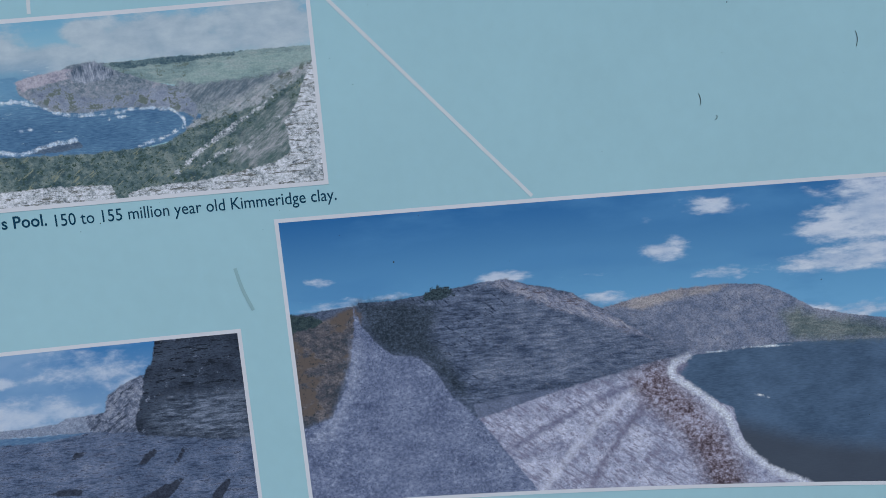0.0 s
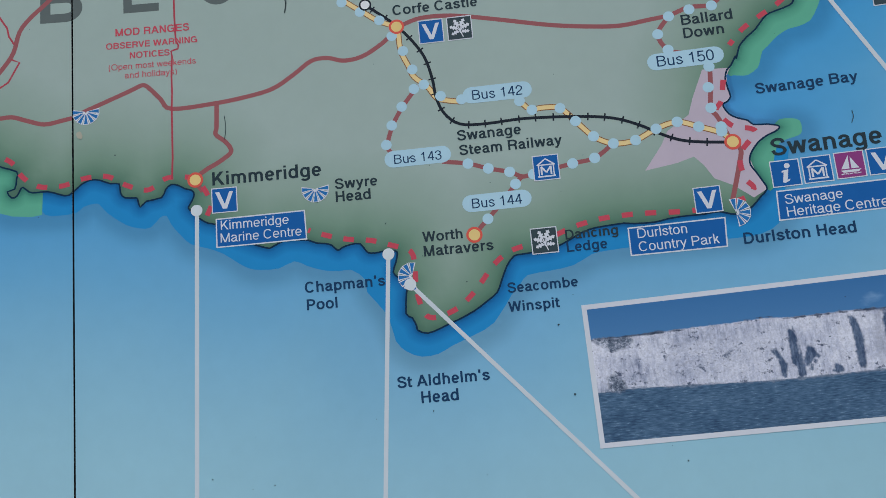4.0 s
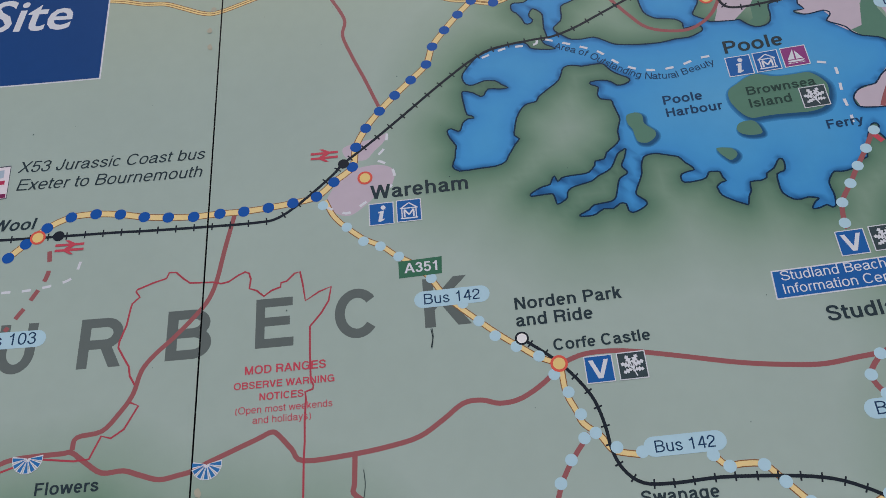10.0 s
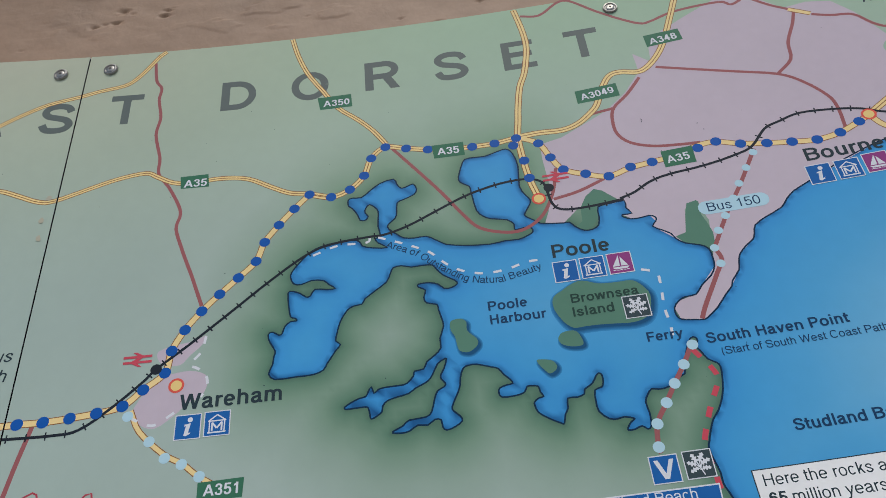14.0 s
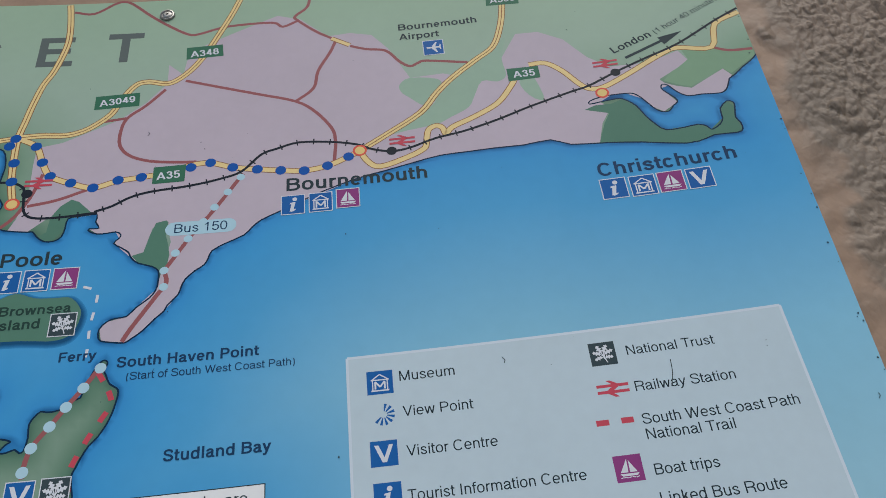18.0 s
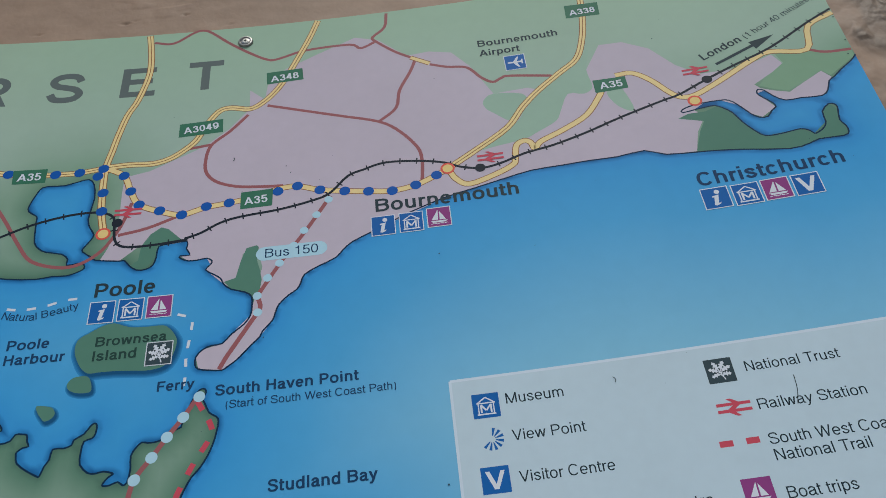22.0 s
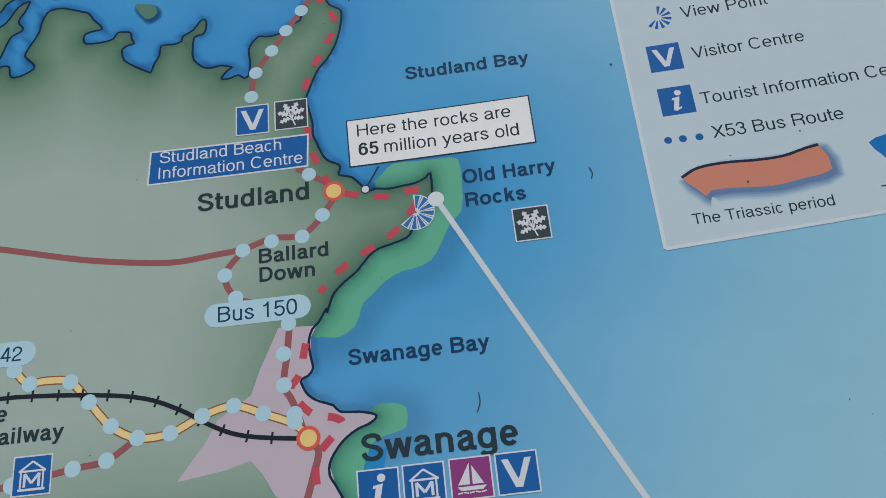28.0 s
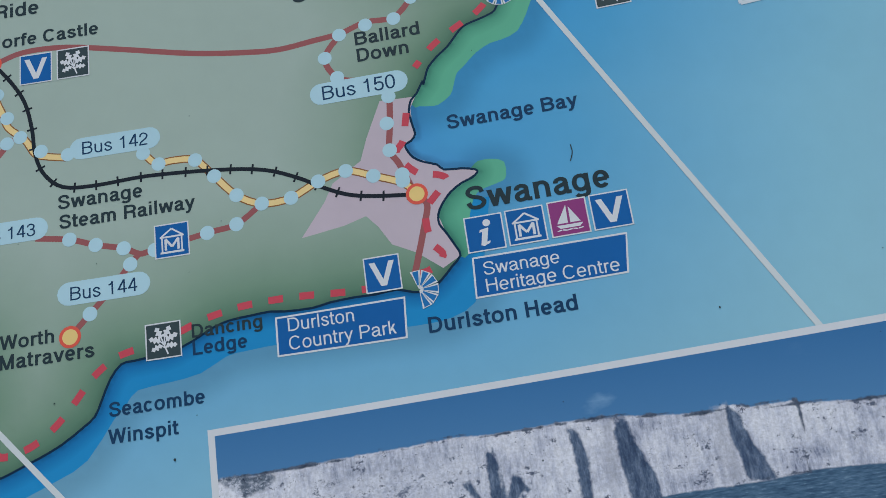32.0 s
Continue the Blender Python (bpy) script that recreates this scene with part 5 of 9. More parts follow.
SEA_RI = [(816.5, 722.2), (886.6, 733.6), (942.5, 735.1), (1051.1, 733.6), (1049.3, 545.0), (822.3, 557.3), (801.4, 680.1)]
BEACH_RI = [(622.5, 673.7), (686.1, 689.7), (752.0, 704.9), (793.4, 712.9), (840.2, 721.8), (829.0, 705.7), (846.0, 683.5), (883.4, 662.9), (887.8, 642.9), (895.8, 621.2), (905.2, 604.6),
    (937.8, 585.6), (982.8, 567.9), (879.8, 553.8), (682.4, 568.2), (650.8, 632.3)]
SLATE_RI = [(620.6, 687.5), (656.9, 692.4), (692.9, 696.5), (722.3, 698.1), (679.7, 687.2), (643.3, 676.2), (624.2, 672.0)]
WRACK_RI = [(802.9, 717.2), (803.4, 696.1), (823.8, 671.7), (845.9, 645.4), (863.1, 613.5), (877.2, 576.5)]
FACE_RI = [(671.4, 790.0), (739.0, 779.4), (788.9, 761.1), (837.8, 725.5), (768.6, 706.1), (689.9, 700.8), (634.9, 693.6), (626.6, 732.8)]
STREAK_RI_A = [(835.1, 716.3), (778.7, 683.7), (719.8, 630.2), (681.1, 581.4)]
STREAK_RI_B = [(821.2, 709.0), (751.1, 683.6), (674.2, 646.4), (637.7, 628.7)]
STREAK_RI_C = [(837.2, 712.5), (791.6, 668.3), (749.0, 613.0), (732.7, 577.1)]
FOAM_RI = [(840.1, 720.0), (825.9, 713.8), (825.3, 700.9), (852.1, 679.4), (877.2, 654.6), (887.0, 629.3), (913.7, 599.3), (957.5, 575.0)]
SHRUB_RI = [(576.8, 801.0), (583.6, 810.0), (594.9, 813.4), (605.9, 811.3), (610.3, 804.8), (592.4, 798.9)]
HILL_RI = [(752.6, 776.1), (792.4, 784.2), (835.9, 790.3), (884.1, 792.0), (916.9, 788.6), (936.0, 780.1), (949.3, 770.8), (965.6, 760.7), (997.6, 752.7), (1050.9, 742.7), (1050.6, 725.4),
    (942.1, 727.4), (842.6, 721.0), (810.6, 715.8), (779.2, 747.0)]
HILL_RI_TAN = [(767.4, 777.9), (798.4, 785.1), (835.8, 789.5), (884.1, 791.1), (872.4, 784.9), (835.4, 781.6), (797.7, 771.8)]
HILL_RI_GREEN = [(932.3, 757.0), (948.8, 762.3), (970.7, 751.5), (1008.1, 746.1), (1051.2, 734.5), (1050.7, 726.2), (986.0, 727.3), (942.3, 730.8), (939.8, 745.2)]
DARKHILL_RI = [(512.9, 804.3), (551.9, 803.4), (581.7, 806.3), (604.9, 809.5), (641.0, 814.3), (663.9, 814.8), (686.4, 807.2), (703.5, 803.3), (726.5, 795.9), (747.7, 782.4), (774.6, 768.2),
    (807.3, 744.5), (832.3, 722.3), (804.9, 717.4), (740.5, 704.0), (656.8, 691.6), (621.5, 687.5), (599.7, 702.4), (584.5, 728.3), (568.7, 742.8), (540.4, 746.9), (524.4, 763.3)]
SHADE_RI = [(512.9, 803.4), (563.9, 801.3), (592.1, 790.7), (583.5, 764.8), (592.7, 746.0), (602.7, 727.1), (616.6, 696.2), (599.8, 704.1), (584.5, 728.3), (568.7, 742.8), (540.4, 747.8), (524.5,
    765.1), (518.7, 783.3)]
TAN_RI = [(640.9, 813.4), (663.9, 813.9), (686.3, 805.3), (726.3, 794.1), (758.7, 775.2), (784.9, 755.9), (807.2, 741.9), (779.4, 749.7), (746.7, 767.3), (712.8, 779.0), (668.8, 801.1)]
LEFT_RI = [(442.9, 796.9), (469.6, 788.1), (487.4, 792.2), (509.1, 802.6), (516.1, 789.7), (510.6, 766.3), (498.5, 737.9), (483.8, 709.6), (475.0, 688.7), (442.6, 679.6)]
WOOD_RI = [(442.9, 798.8), (465.1, 795.5), (477.0, 788.8), (469.4, 782.6), (441.4, 779.7)]
SCREE_RI = [(509.0, 799.9), (514.9, 780.7), (527.1, 761.5), (543.1, 746.9), (568.7, 742.8), (584.5, 726.5), (599.5, 698.1), (626.0, 671.1), (650.8, 632.3), (672.9, 601.1), (685.4, 578.7), (440.3,
    603.2), (443.5, 677.8), (474.9, 686.9), (490.4, 714.9), (500.6, 744.1), (506.2, 772.7)]
CLIFF_HA = [(419.3, 1309.0), (437.7, 1308.5), (457.1, 1308.9), (474.8, 1309.9), (506.5, 1311.2), (531.5, 1311.5), (556.5, 1313.0), (580.5, 1311.5), (604.5, 1312.0), (623.5, 1312.6), (652.4,
    1311.0), (671.2, 1308.6), (698.9, 1306.0), (712.8, 1308.7), (719.7, 1305.6), (745.3, 1306.1), (742.5, 1268.4), (713.9, 1266.9), (672.3, 1266.8), (648.4, 1265.2), (624.5, 1264.7), (581.6,
    1263.6), (551.6, 1264.2), (502.4, 1265.6), (453.5, 1267.7), (419.7, 1266.4)]
CLIFF_HA_E = [(704.0, 1309.9), (715.7, 1305.7), (742.3, 1304.2), (790.2, 1300.3), (827.1, 1298.7), (818.7, 1268.2), (780.6, 1267.7), (744.4, 1269.4), (723.7, 1267.8), (704.0, 1269.1)]
CREV_HA_A = [(648.4, 1312.0), (653.3, 1309.0), (657.9, 1292.9), (664.5, 1275.9), (665.2, 1262.9), (649.4, 1265.2), (646.8, 1283.2), (646.2, 1301.1)]
CREV_HA_B = [(707.9, 1309.8), (712.7, 1303.8), (717.3, 1288.8), (722.9, 1274.7), (726.7, 1266.7), (710.9, 1268.0), (709.2, 1280.0), (706.6, 1294.9)]
CREV_HA_C = [(621.4, 1309.6), (627.3, 1305.5), (630.0, 1291.5), (628.5, 1267.6), (622.6, 1267.7), (623.0, 1289.7)]
CREV_HA_H = [(574.3, 1303.6), (580.3, 1298.5), (579.8, 1272.6), (573.8, 1273.7)]
CREV_HA_I = [(587.1, 1288.4), (593.0, 1286.3), (593.9, 1281.3), (586.7, 1272.5), (580.8, 1272.6)]
LIGHT_HA = [(640.4, 1310.2), (648.4, 1311.0), (646.1, 1298.1), (645.7, 1280.2), (639.5, 1269.4), (637.9, 1287.4)]
LIGHT_HA_B = [(701.0, 1308.0), (707.9, 1308.8), (706.6, 1293.9), (708.2, 1279.0), (710.0, 1269.0), (698.1, 1269.2), (698.5, 1288.1)]
PITS_HA = [(481.6, 1296.5), (518.5, 1298.8), (559.5, 1297.9), (559.2, 1293.0), (522.9, 1277.9), (485.8, 1276.5)]
CREV_HA_D = [(578.4, 1304.5), (582.1, 1291.5), (583.6, 1265.6), (576.6, 1263.7), (579.0, 1284.6)]
CREV_HA_E = [(558.1, 1288.0), (564.1, 1287.9), (569.8, 1275.8), (568.6, 1264.9), (564.6, 1264.9), (563.9, 1278.9)]
CREV_HA_G = [(585.7, 1271.5), (591.9, 1279.4), (598.0, 1285.2), (595.9, 1279.3), (586.6, 1266.5)]
CAVE_HA = [(601.6, 1265.2), (605.7, 1273.1), (609.7, 1272.0), (612.6, 1266.0)]
VEG_HA = [(419.3, 1310.0), (452.3, 1308.1), (460.1, 1309.7), (449.2, 1300.4), (436.6, 1297.9), (423.1, 1306.0)]
VEG_HA_B = [(430.5, 1277.7), (438.3, 1280.5), (446.8, 1268.8), (442.9, 1266.0), (431.3, 1266.2)]
DARK_KI = [(309.9, 789.7), (395.3, 788.3), (392.1, 677.2), (364.7, 678.0), (309.2, 686.2), (281.1, 691.7), (277.7, 705.5), (289.9, 732.9), (293.8, 755.2), (303.1, 766.5), (306.0, 778.1)]
MID_KI = [(229.9, 716.7), (249.9, 719.5), (254.6, 735.4), (270.1, 744.6), (293.8, 755.2), (291.7, 732.8), (282.0, 695.3), (265.7, 696.0), (233.1, 700.1)]
FAR_KI = [(127.0, 712.2), (180.2, 711.7), (201.8, 712.5), (213.7, 717.4), (235.3, 717.4), (235.9, 700.0), (125.8, 704.9)]
SEA_KI = [(125.9, 706.7), (178.2, 701.7), (233.2, 701.9), (253.8, 690.1), (197.6, 684.3), (122.8, 693.1)]
LEDGE_KI = [(114.2, 699.3), (177.1, 695.3), (210.5, 697.4), (233.1, 700.1), (283.0, 701.6), (310.2, 696.9), (394.1, 688.7), (397.1, 585.4), (101.6, 628.5)]
LIT_KI = [(318.0, 729.9), (359.0, 727.4), (392.9, 726.2), (389.4, 676.4), (336.5, 683.4), (291.0, 690.4), (291.4, 712.2)]
GAP_KI_A = [(274.1, 658.6), (283.4, 670.9), (294.4, 675.0), (294.3, 670.5), (284.2, 661.0)]
GAP_KI_B = [(310.5, 657.4), (316.2, 667.0), (324.5, 677.5), (322.6, 668.6), (315.1, 658.1)]
GAP_KI_C = [(272.0, 624.4), (295.7, 634.4), (318.6, 642.7), (317.6, 639.1), (300.1, 620.8)]
GAP_KI_D = [(339.3, 615.2), (352.2, 627.4), (366.0, 637.8), (364.1, 629.8), (353.8, 613.9)]
GAP_KI_E = [(209.1, 672.9), (213.8, 680.0), (224.6, 681.4), (224.6, 677.7), (216.3, 673.5)]
GAP_KI_F = [(179.0, 639.8), (196.2, 643.6), (218.7, 641.7), (214.1, 634.7)]
KEY = [(771.5, 1754.5), (1126.2, 1755.5), (1129.8, 1555.7), (771.2, 1544.1)]
PHOTO_RIDGE = [(440.3, 896.1), (1078.1, 889.0), (1059.7, 570.5), (441.7, 593.8)]
PHOTO_LEDGE = [(64.0, 792.5), (394.5, 789.9), (394.0, 531.5), (67.1, 532.8)]
PHOTO_CHALK = [(417.1, 1337.4), (1002.6, 1347.3), (1003.6, 1228.8), (418.4, 1223.7)]
PHOTO_SEA = [(-310.6, 1206.8), (-36.8, 1225.3), (-35.6, 1056.6), (-307.2, 1057.8)]
PHOTO_DUSK = [(-308.9, 1020.6), (-35.2, 1018.0), (-31.0, 632.0), (-299.4, 666.8)]
BANNER = [(-285.6, 2061.3), (-117.4, 2064.6), (-114.9, 1927.5), (-284.2, 1922.6)]
SCREWS = [(-28.7, 2184.1), (26.4, 2186.9), (592.4, 2185.7)]
SCRATCH_TOPS = [(1009.6, 1024.5), (862.9, 980.1), (879.0, 958.0), (736.5, 1603.3), (653.3, 1474.0), (1028.1, 1721.4), (190.0, 1637.5), (131.1,
    1530.7), (896.6, 1740.7), (1172.7, 1671.8), (189.1, 1637.0), (189.0, 1636.8), (588.0, 2017.4)]
SCRATCH_ENDS = [(1010.3, 1010.4), (863.8, 968.7), (877.7, 953.7), (736.8, 1595.2), (651.4, 1463.2), (1023.4, 1698.6), (188.6, 1622.9), (130.5,
    1509.1), (897.6, 1735.7), (1171.7, 1667.5), (188.3, 1621.6), (188.8, 1621.0), (587.7, 2012.8)]
BUS_PICTURE = [(-226.1, 1830.0), (-184.8, 1832.8), (-183.5, 1797.1), (-222.0, 1794.9)]
A354_ROAD = [(-294.6, 2155.5), (-279.6, 2175.9), (-263.9, 2195.8), (-246.3, 2208.1), (-228.3, 2212.6)]
A31_BRANCH = [(-187.5, 2066.1), (-171.1, 2073.2), (-152.7, 2075.7), (-141.2, 2073.7)]
AONB_WOOL = [(-108.3, 1728.0), (-111.4, 1716.6), (-119.9, 1709.5), (-148.1, 1704.2), (-176.9, 1703.6)]
BASE_CH = [(361.1, 1034.1), (421.7, 1060.4), (510.1, 1058.9), (506.6, 914.0), (357.2, 933.2), (349.7, 989.9)]
BASE_RI = [(436.5, 797.6), (511.6, 801.5), (587.2, 802.7), (669.3, 809.6), (780.2, 764.7), (832.1, 721.3), (715.8, 693.1), (631.1, 668.4), (693.9,
    567.6), (424.2, 594.9)]
PUFFS_RIDGE = [(868.9, 870.3, 30, 10, 1.0), (882.1, 874.5, 14, 7, 0.9), (821.2, 829.7, 31, 11, 1.0), (831.9, 837.8, 15, 7, 0.9), (998.2, 807.4, 65, 13, 1.1), (1019.8, 815.9,
    41, 17, 1.0), (1030.5, 856.3, 64, 40, 1.2), (983.3, 838.0, 44, 14, 1.0), (957.8, 808.2, 20, 6, 0.8), (659.4, 816.7, 25, 7, 1.3), (478.3, 829.1, 17, 5, 0.9), (755.2,
    812.0, 38, 4, 0.5), (808.2, 861.7, 14, 7, 0.5), (878.3, 803.2, 46, 9, 0.6), (494.1, 800.2, 55, 11, 0.7), (552.0, 807.0, 31, 5, 0.6), (759.3, 786.9, 26, 7, 0.9), (997.0,
    756.0, 79, 13, 0.8)]
PUFFS_CHAPMAN = [(286.4, 1088.7, 25, 14, 1.5), (161.2, 1078.8, 85, 30, 1.3), (245.3, 1067.4, 84, 16, 1.3), (357.6, 1081.2, 98, 27, 1.3), (451.2, 1083.5, 68, 34, 1.4),
    (384.6, 1064.6, 126, 9, 1.2)]
PUFFS_CHALK = [(642.6, 1321.1, 12, 4, 0.9), (634.5, 1316.3, 9, 3, 0.7)]
PUFFS_LEDGE = [(156.0, 759.1, 18, 6, 1.1), (236.9, 765.9, 71, 25, 0.8), (181.5, 724.5, 89, 23, 1.0), (280.0, 739.6, 23, 38, 0.9)]
SEA_LOW = [(877.2, 652.4), (916.6, 637.6), (950.5, 626.3), (995.0, 617.4), (1049.6, 611.4), (1049.0, 544.8), (880.1, 553.9), (870.2, 616.4)]
BRIGHT_RI = [(448.4, 666.0), (481.6, 692.4), (491.2, 715.1), (504.7, 767.0), (513.3, 766.1), (509.3, 731.1), (486.7, 685.9), (459.7, 652.7)]
WAVE_RI_A = [(859.0, 722.9), (897.4, 724.5), (942.3, 725.2)]
WAVE_RI_B = [(903.8, 676.3), (920.8, 671.4)]
STAINS = [(-8.4, 2005.7), (-10.9, 1977.9), (-9.6, 1956.4), (5.6, 1524.3)]
SMUDGE = [(396.5, 851.3), (401.0, 830.6), (409.3, 807.5)]
KEY_DASHES = [(959.7, 1676.4), (969.5, 1676.3), (978.9, 1676.5), (988.4, 1676.4)]

# ---- colours ----
WHITE, DARK, NAVY, COAST = ink(206, 209, 215), ink(45, 59, 65), ink(32, 62, 94), ink(22, 46, 70)
GREY_TYPE, RED, BROWN = ink(96, 105, 103), ink(192, 76, 90), ink(150, 90, 92)
CREAM, CASING, RAIL = ink(232, 200, 142), ink(138, 92, 56), ink(36, 42, 50)
BLUE, PALE, STOP = ink(32, 94, 160), ink(170, 203, 216), ink(24, 84, 162)
PINK, PARK = ink(187, 174, 185), ink(86, 126, 108)
CHARCOAL, PURPLE = ink(58, 72, 77), ink(138, 64, 122)
SHIELD, AMBER, KEY_WHITE = ink(58, 110, 86), ink(246, 196, 128), ink(184, 200, 208)
LAND = graded("land_print", ((0.0, (76, 108, 92)), (0.065, (94, 128, 108)), (0.21, (118, 146, 127)), (0.5, (141, 162, 149)), (1.0, (158, 175, 167))), 0.085, (2.36, 1.84, (154, 182, 152)), west_tint=(0.5, -0.15, (184, 182, 164)))
SEA = graded("sea_print", ((0.0, (20, 62, 106)), (0.007, (42, 112, 168)), (0.016, (60, 143, 200)), (0.05, (66, 150, 203)), (0.2, (80, 157, 203)), (0.6, (130, 184, 208)), (1.0, (148, 190, 206))), 0.34, (1.0, 1.6, (157, 195, 204)), True)

# ---- the two boards ----
LOW, WIDE, HIGH = 400, 1189, 2211


def east(z):
    """The eastern edge, a little out of plumb."""
    return WIDE + (z - 1830) * 0.026


TOPLINE = [(east(HIGH), HIGH)] + [(x, HIGH) for x in range(1100, -1189, -100)] + [(-WIDE, HIGH)]
board_e = tagged(new("map_board"), "flat printed coast map board screwed to a painted wall", "map board", "map boards")
board_w = tagged(new("map_board"), "flat printed map board with the western part of the coast", "map board", "map boards")


def sheet(parent, x0, x1):
    """A laminate board 6 mm thick."""
    ring = [(x0, LOW), (x1 if x1 < 0 else east(LOW), LOW), (x1 if x1 < 0 else east(HIGH), HIGH), (x0, HIGH)]
    bm = bmesh.new()
    front = [bm.verts.new((x / 1000, 0.0, z / 1000)) for x, z in ring]
    back = [bm.verts.new((x / 1000, 0.006, z / 1000)) for x, z in ring]
    bm.faces.new(front), bm.faces.new(back[::-1])
    for k in range(len(ring)):
        j = (k + 1) % len(ring)
        bm.faces.new((front[k], front[j], back[j], back[k]))
    bmesh.ops.recalc_face_normals(bm, faces=bm.faces)
    me = bpy.data.meshes.new("backing_sheet")
    bm.to_mesh(me), bm.free()
    me.materials.append(ink(206, 212, 212))
    new("backing_sheet", me).parent = parent


sheet(board_e, SEAM, WIDE)
sheet(board_w, -WIDE, -SEAM)

# nothing is printed past the end of the board
COAST_CHRISTCHURCH, PARK_STANPIT, ROAD_E_SHORT = [[(min(x, east(z) - 1.0), z) for x, z in row] for row in (COAST_CHRISTCHURCH, PARK_STANPIT, ROAD_E_SHORT)]
SHORE = (COAST_KIMMERIDGE + COAST_ALDHELM + COAST_SWANAGE + COAST_STUDLAND + COAST_HARBOUR_S + COAST_CREEKS + COAST_ARNE + COAST_WAREHAM
         + COAST_LYTCHETT + COAST_HOLES + COAST_SANDBANKS + COAST_BOURNEMOUTH + COAST_CHRISTCHURCH)
SHORE = [(-WIDE, SHORE[0][1] + 10), (-400, SHORE[0][1] - 15)] + SHORE + [(east(2030) + 0.01, max(z for x, z in COAST_CHRISTCHURCH[-3:]) + 2)]
SHORE = smooth(SHORE, 2)
LANDMASS = SHORE + TOPLINE


def off_shore(points, lines, step=3.0):
    """Distance in metres of each point from the lines."""
    edge = np.concatenate([dense(l, step)[0] for l in lines])
    out = np.full(len(points), 1e9)
    for k in range(0, len(edge), 200):
        e = edge[k:k + 200]
        out = np.minimum(out, np.hypot(points[:, None, 0] - e[None, :, 0], points[:, None, 1] - e[None, :, 1]).min(1))
    return out / 1000


def shaded(name, outline, material, layer, lines, pitch, label, brims=()):
    """A printed area whose tint runs with the distance from the shore."""
    from mathutils.geometry import delaunay_2d_cdt
    O = np.array(outline)
    lo, hi = O.min(0), O.max(0)
    outline = [tuple(p) for a, b in zip(outline, outline[1:] + outline[:1]) for p in dense([a, b], pitch)[0][:-1]]
    gx, gz = np.meshgrid(np.arange(max(lo[0], -330) + 4, hi[0] - 4, pitch), np.arange(lo[1] + 4, hi[1] - 4, pitch))
    pts = [Vector(p) for p in outline] + [Vector((x, z)) for x, z in zip(gx.ravel(), gz.ravel())]
    vs, _, fs, *_ = delaunay_2d_cdt(pts, [], [list(range(len(outline)))], 1, 1e-4)
    for sign, owner in ((1, board_e), (-1, board_w)):
        bm = bmesh.new()
        bv = [bm.verts.new(at(v, layer)) for v in vs]
        for f in fs:
            bm.faces.new([bv[i] for i in f])
        bmesh.ops.bisect_plane(bm, geom=bm.verts[:] + bm.edges[:] + bm.faces[:], plane_co=(sign * SEAM / 1000, 0, 0), plane_no=(sign, 0, 0), clear_inner=True)
        if not bm.faces:
            bm.free()
            continue
        ob = part(name, bm, material, owner, label)
        co = np.array([v.co[:] for v in ob.data.vertices])
        a = ob.data.attributes.new("shore", "FLOAT", "POINT")
        a.data.foreach_set("value", off_shore(co[:, [0, 2]] * 1000, lines).astype(np.float32))
        if brims:
            ob.data.attributes.new("brim", "FLOAT", "POINT").data.foreach_set("value", off_shore(co[:, [0, 2]] * 1000, brims).astype(np.float32))


ISLANDS = [BROWNSEA, ISLAND_LONG, ISLAND_GREEN, ISLAND_FURZEY]
SHELF_EDGE = smooth([(-33, 1470)] + SHELF_WEST, 2)
BRIMS = [[(x + 1.5, z - 3) for x, z in SHELF_EDGE]] + [smooth([(x + 2, z - 3) for x, z in s_], 2, True) for s_ in (SHELF_GREEN_WEST, SHELF_OLD_HARRY, SHELF_SWANAGE)]
shaded("sea_print", [(-WIDE, LOW), (east(LOW), LOW)] + TOPLINE, SEA, 1, [SHORE], 7.0, "blue printed sea paling away from the coast", BRIMS)
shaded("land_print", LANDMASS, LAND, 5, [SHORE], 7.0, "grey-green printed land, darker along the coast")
line("coastline", SHORE, 1.45, COAST, 7, "thin navy coast line", curve=False)

SHELF_BLUE = graded("shelf_print", ((0.0, (24, 76, 120)), (0.35, (34, 112, 170)), (1.0, (42, 135, 192))), 0.011)
SHELF_LEAF = graded("green_shelf_print", ((0.0, (52, 104, 92)), (0.35, (80, 148, 124)), (1.0, (98, 172, 142))), 0.011)
shaded("sea_shelf", SHELF_EDGE + [(600, 1450), (420, 1450), (300, 1450), (150, 1530), (-33, 1530)], SHELF_BLUE, 3, [SHORE], 4.0, "band of deeper blue along the coast")
shaded("sea_shelf", SHELF_GREEN_WEST, SHELF_LEAF, 4, [SHORE], 4.0, "green band along the coast")
shaded("sea_shelf", smooth(SHELF_OLD_HARRY + [(560, 1545), (640, 1590)], 2, True), SHELF_LEAF, 3, [SHORE], 4.0, "green band round the headland")
shaded("sea_shelf", smooth(SHELF_SWANAGE, 2, True), SHELF_LEAF, 4, [SHORE], 4.0, "green patch off the point")
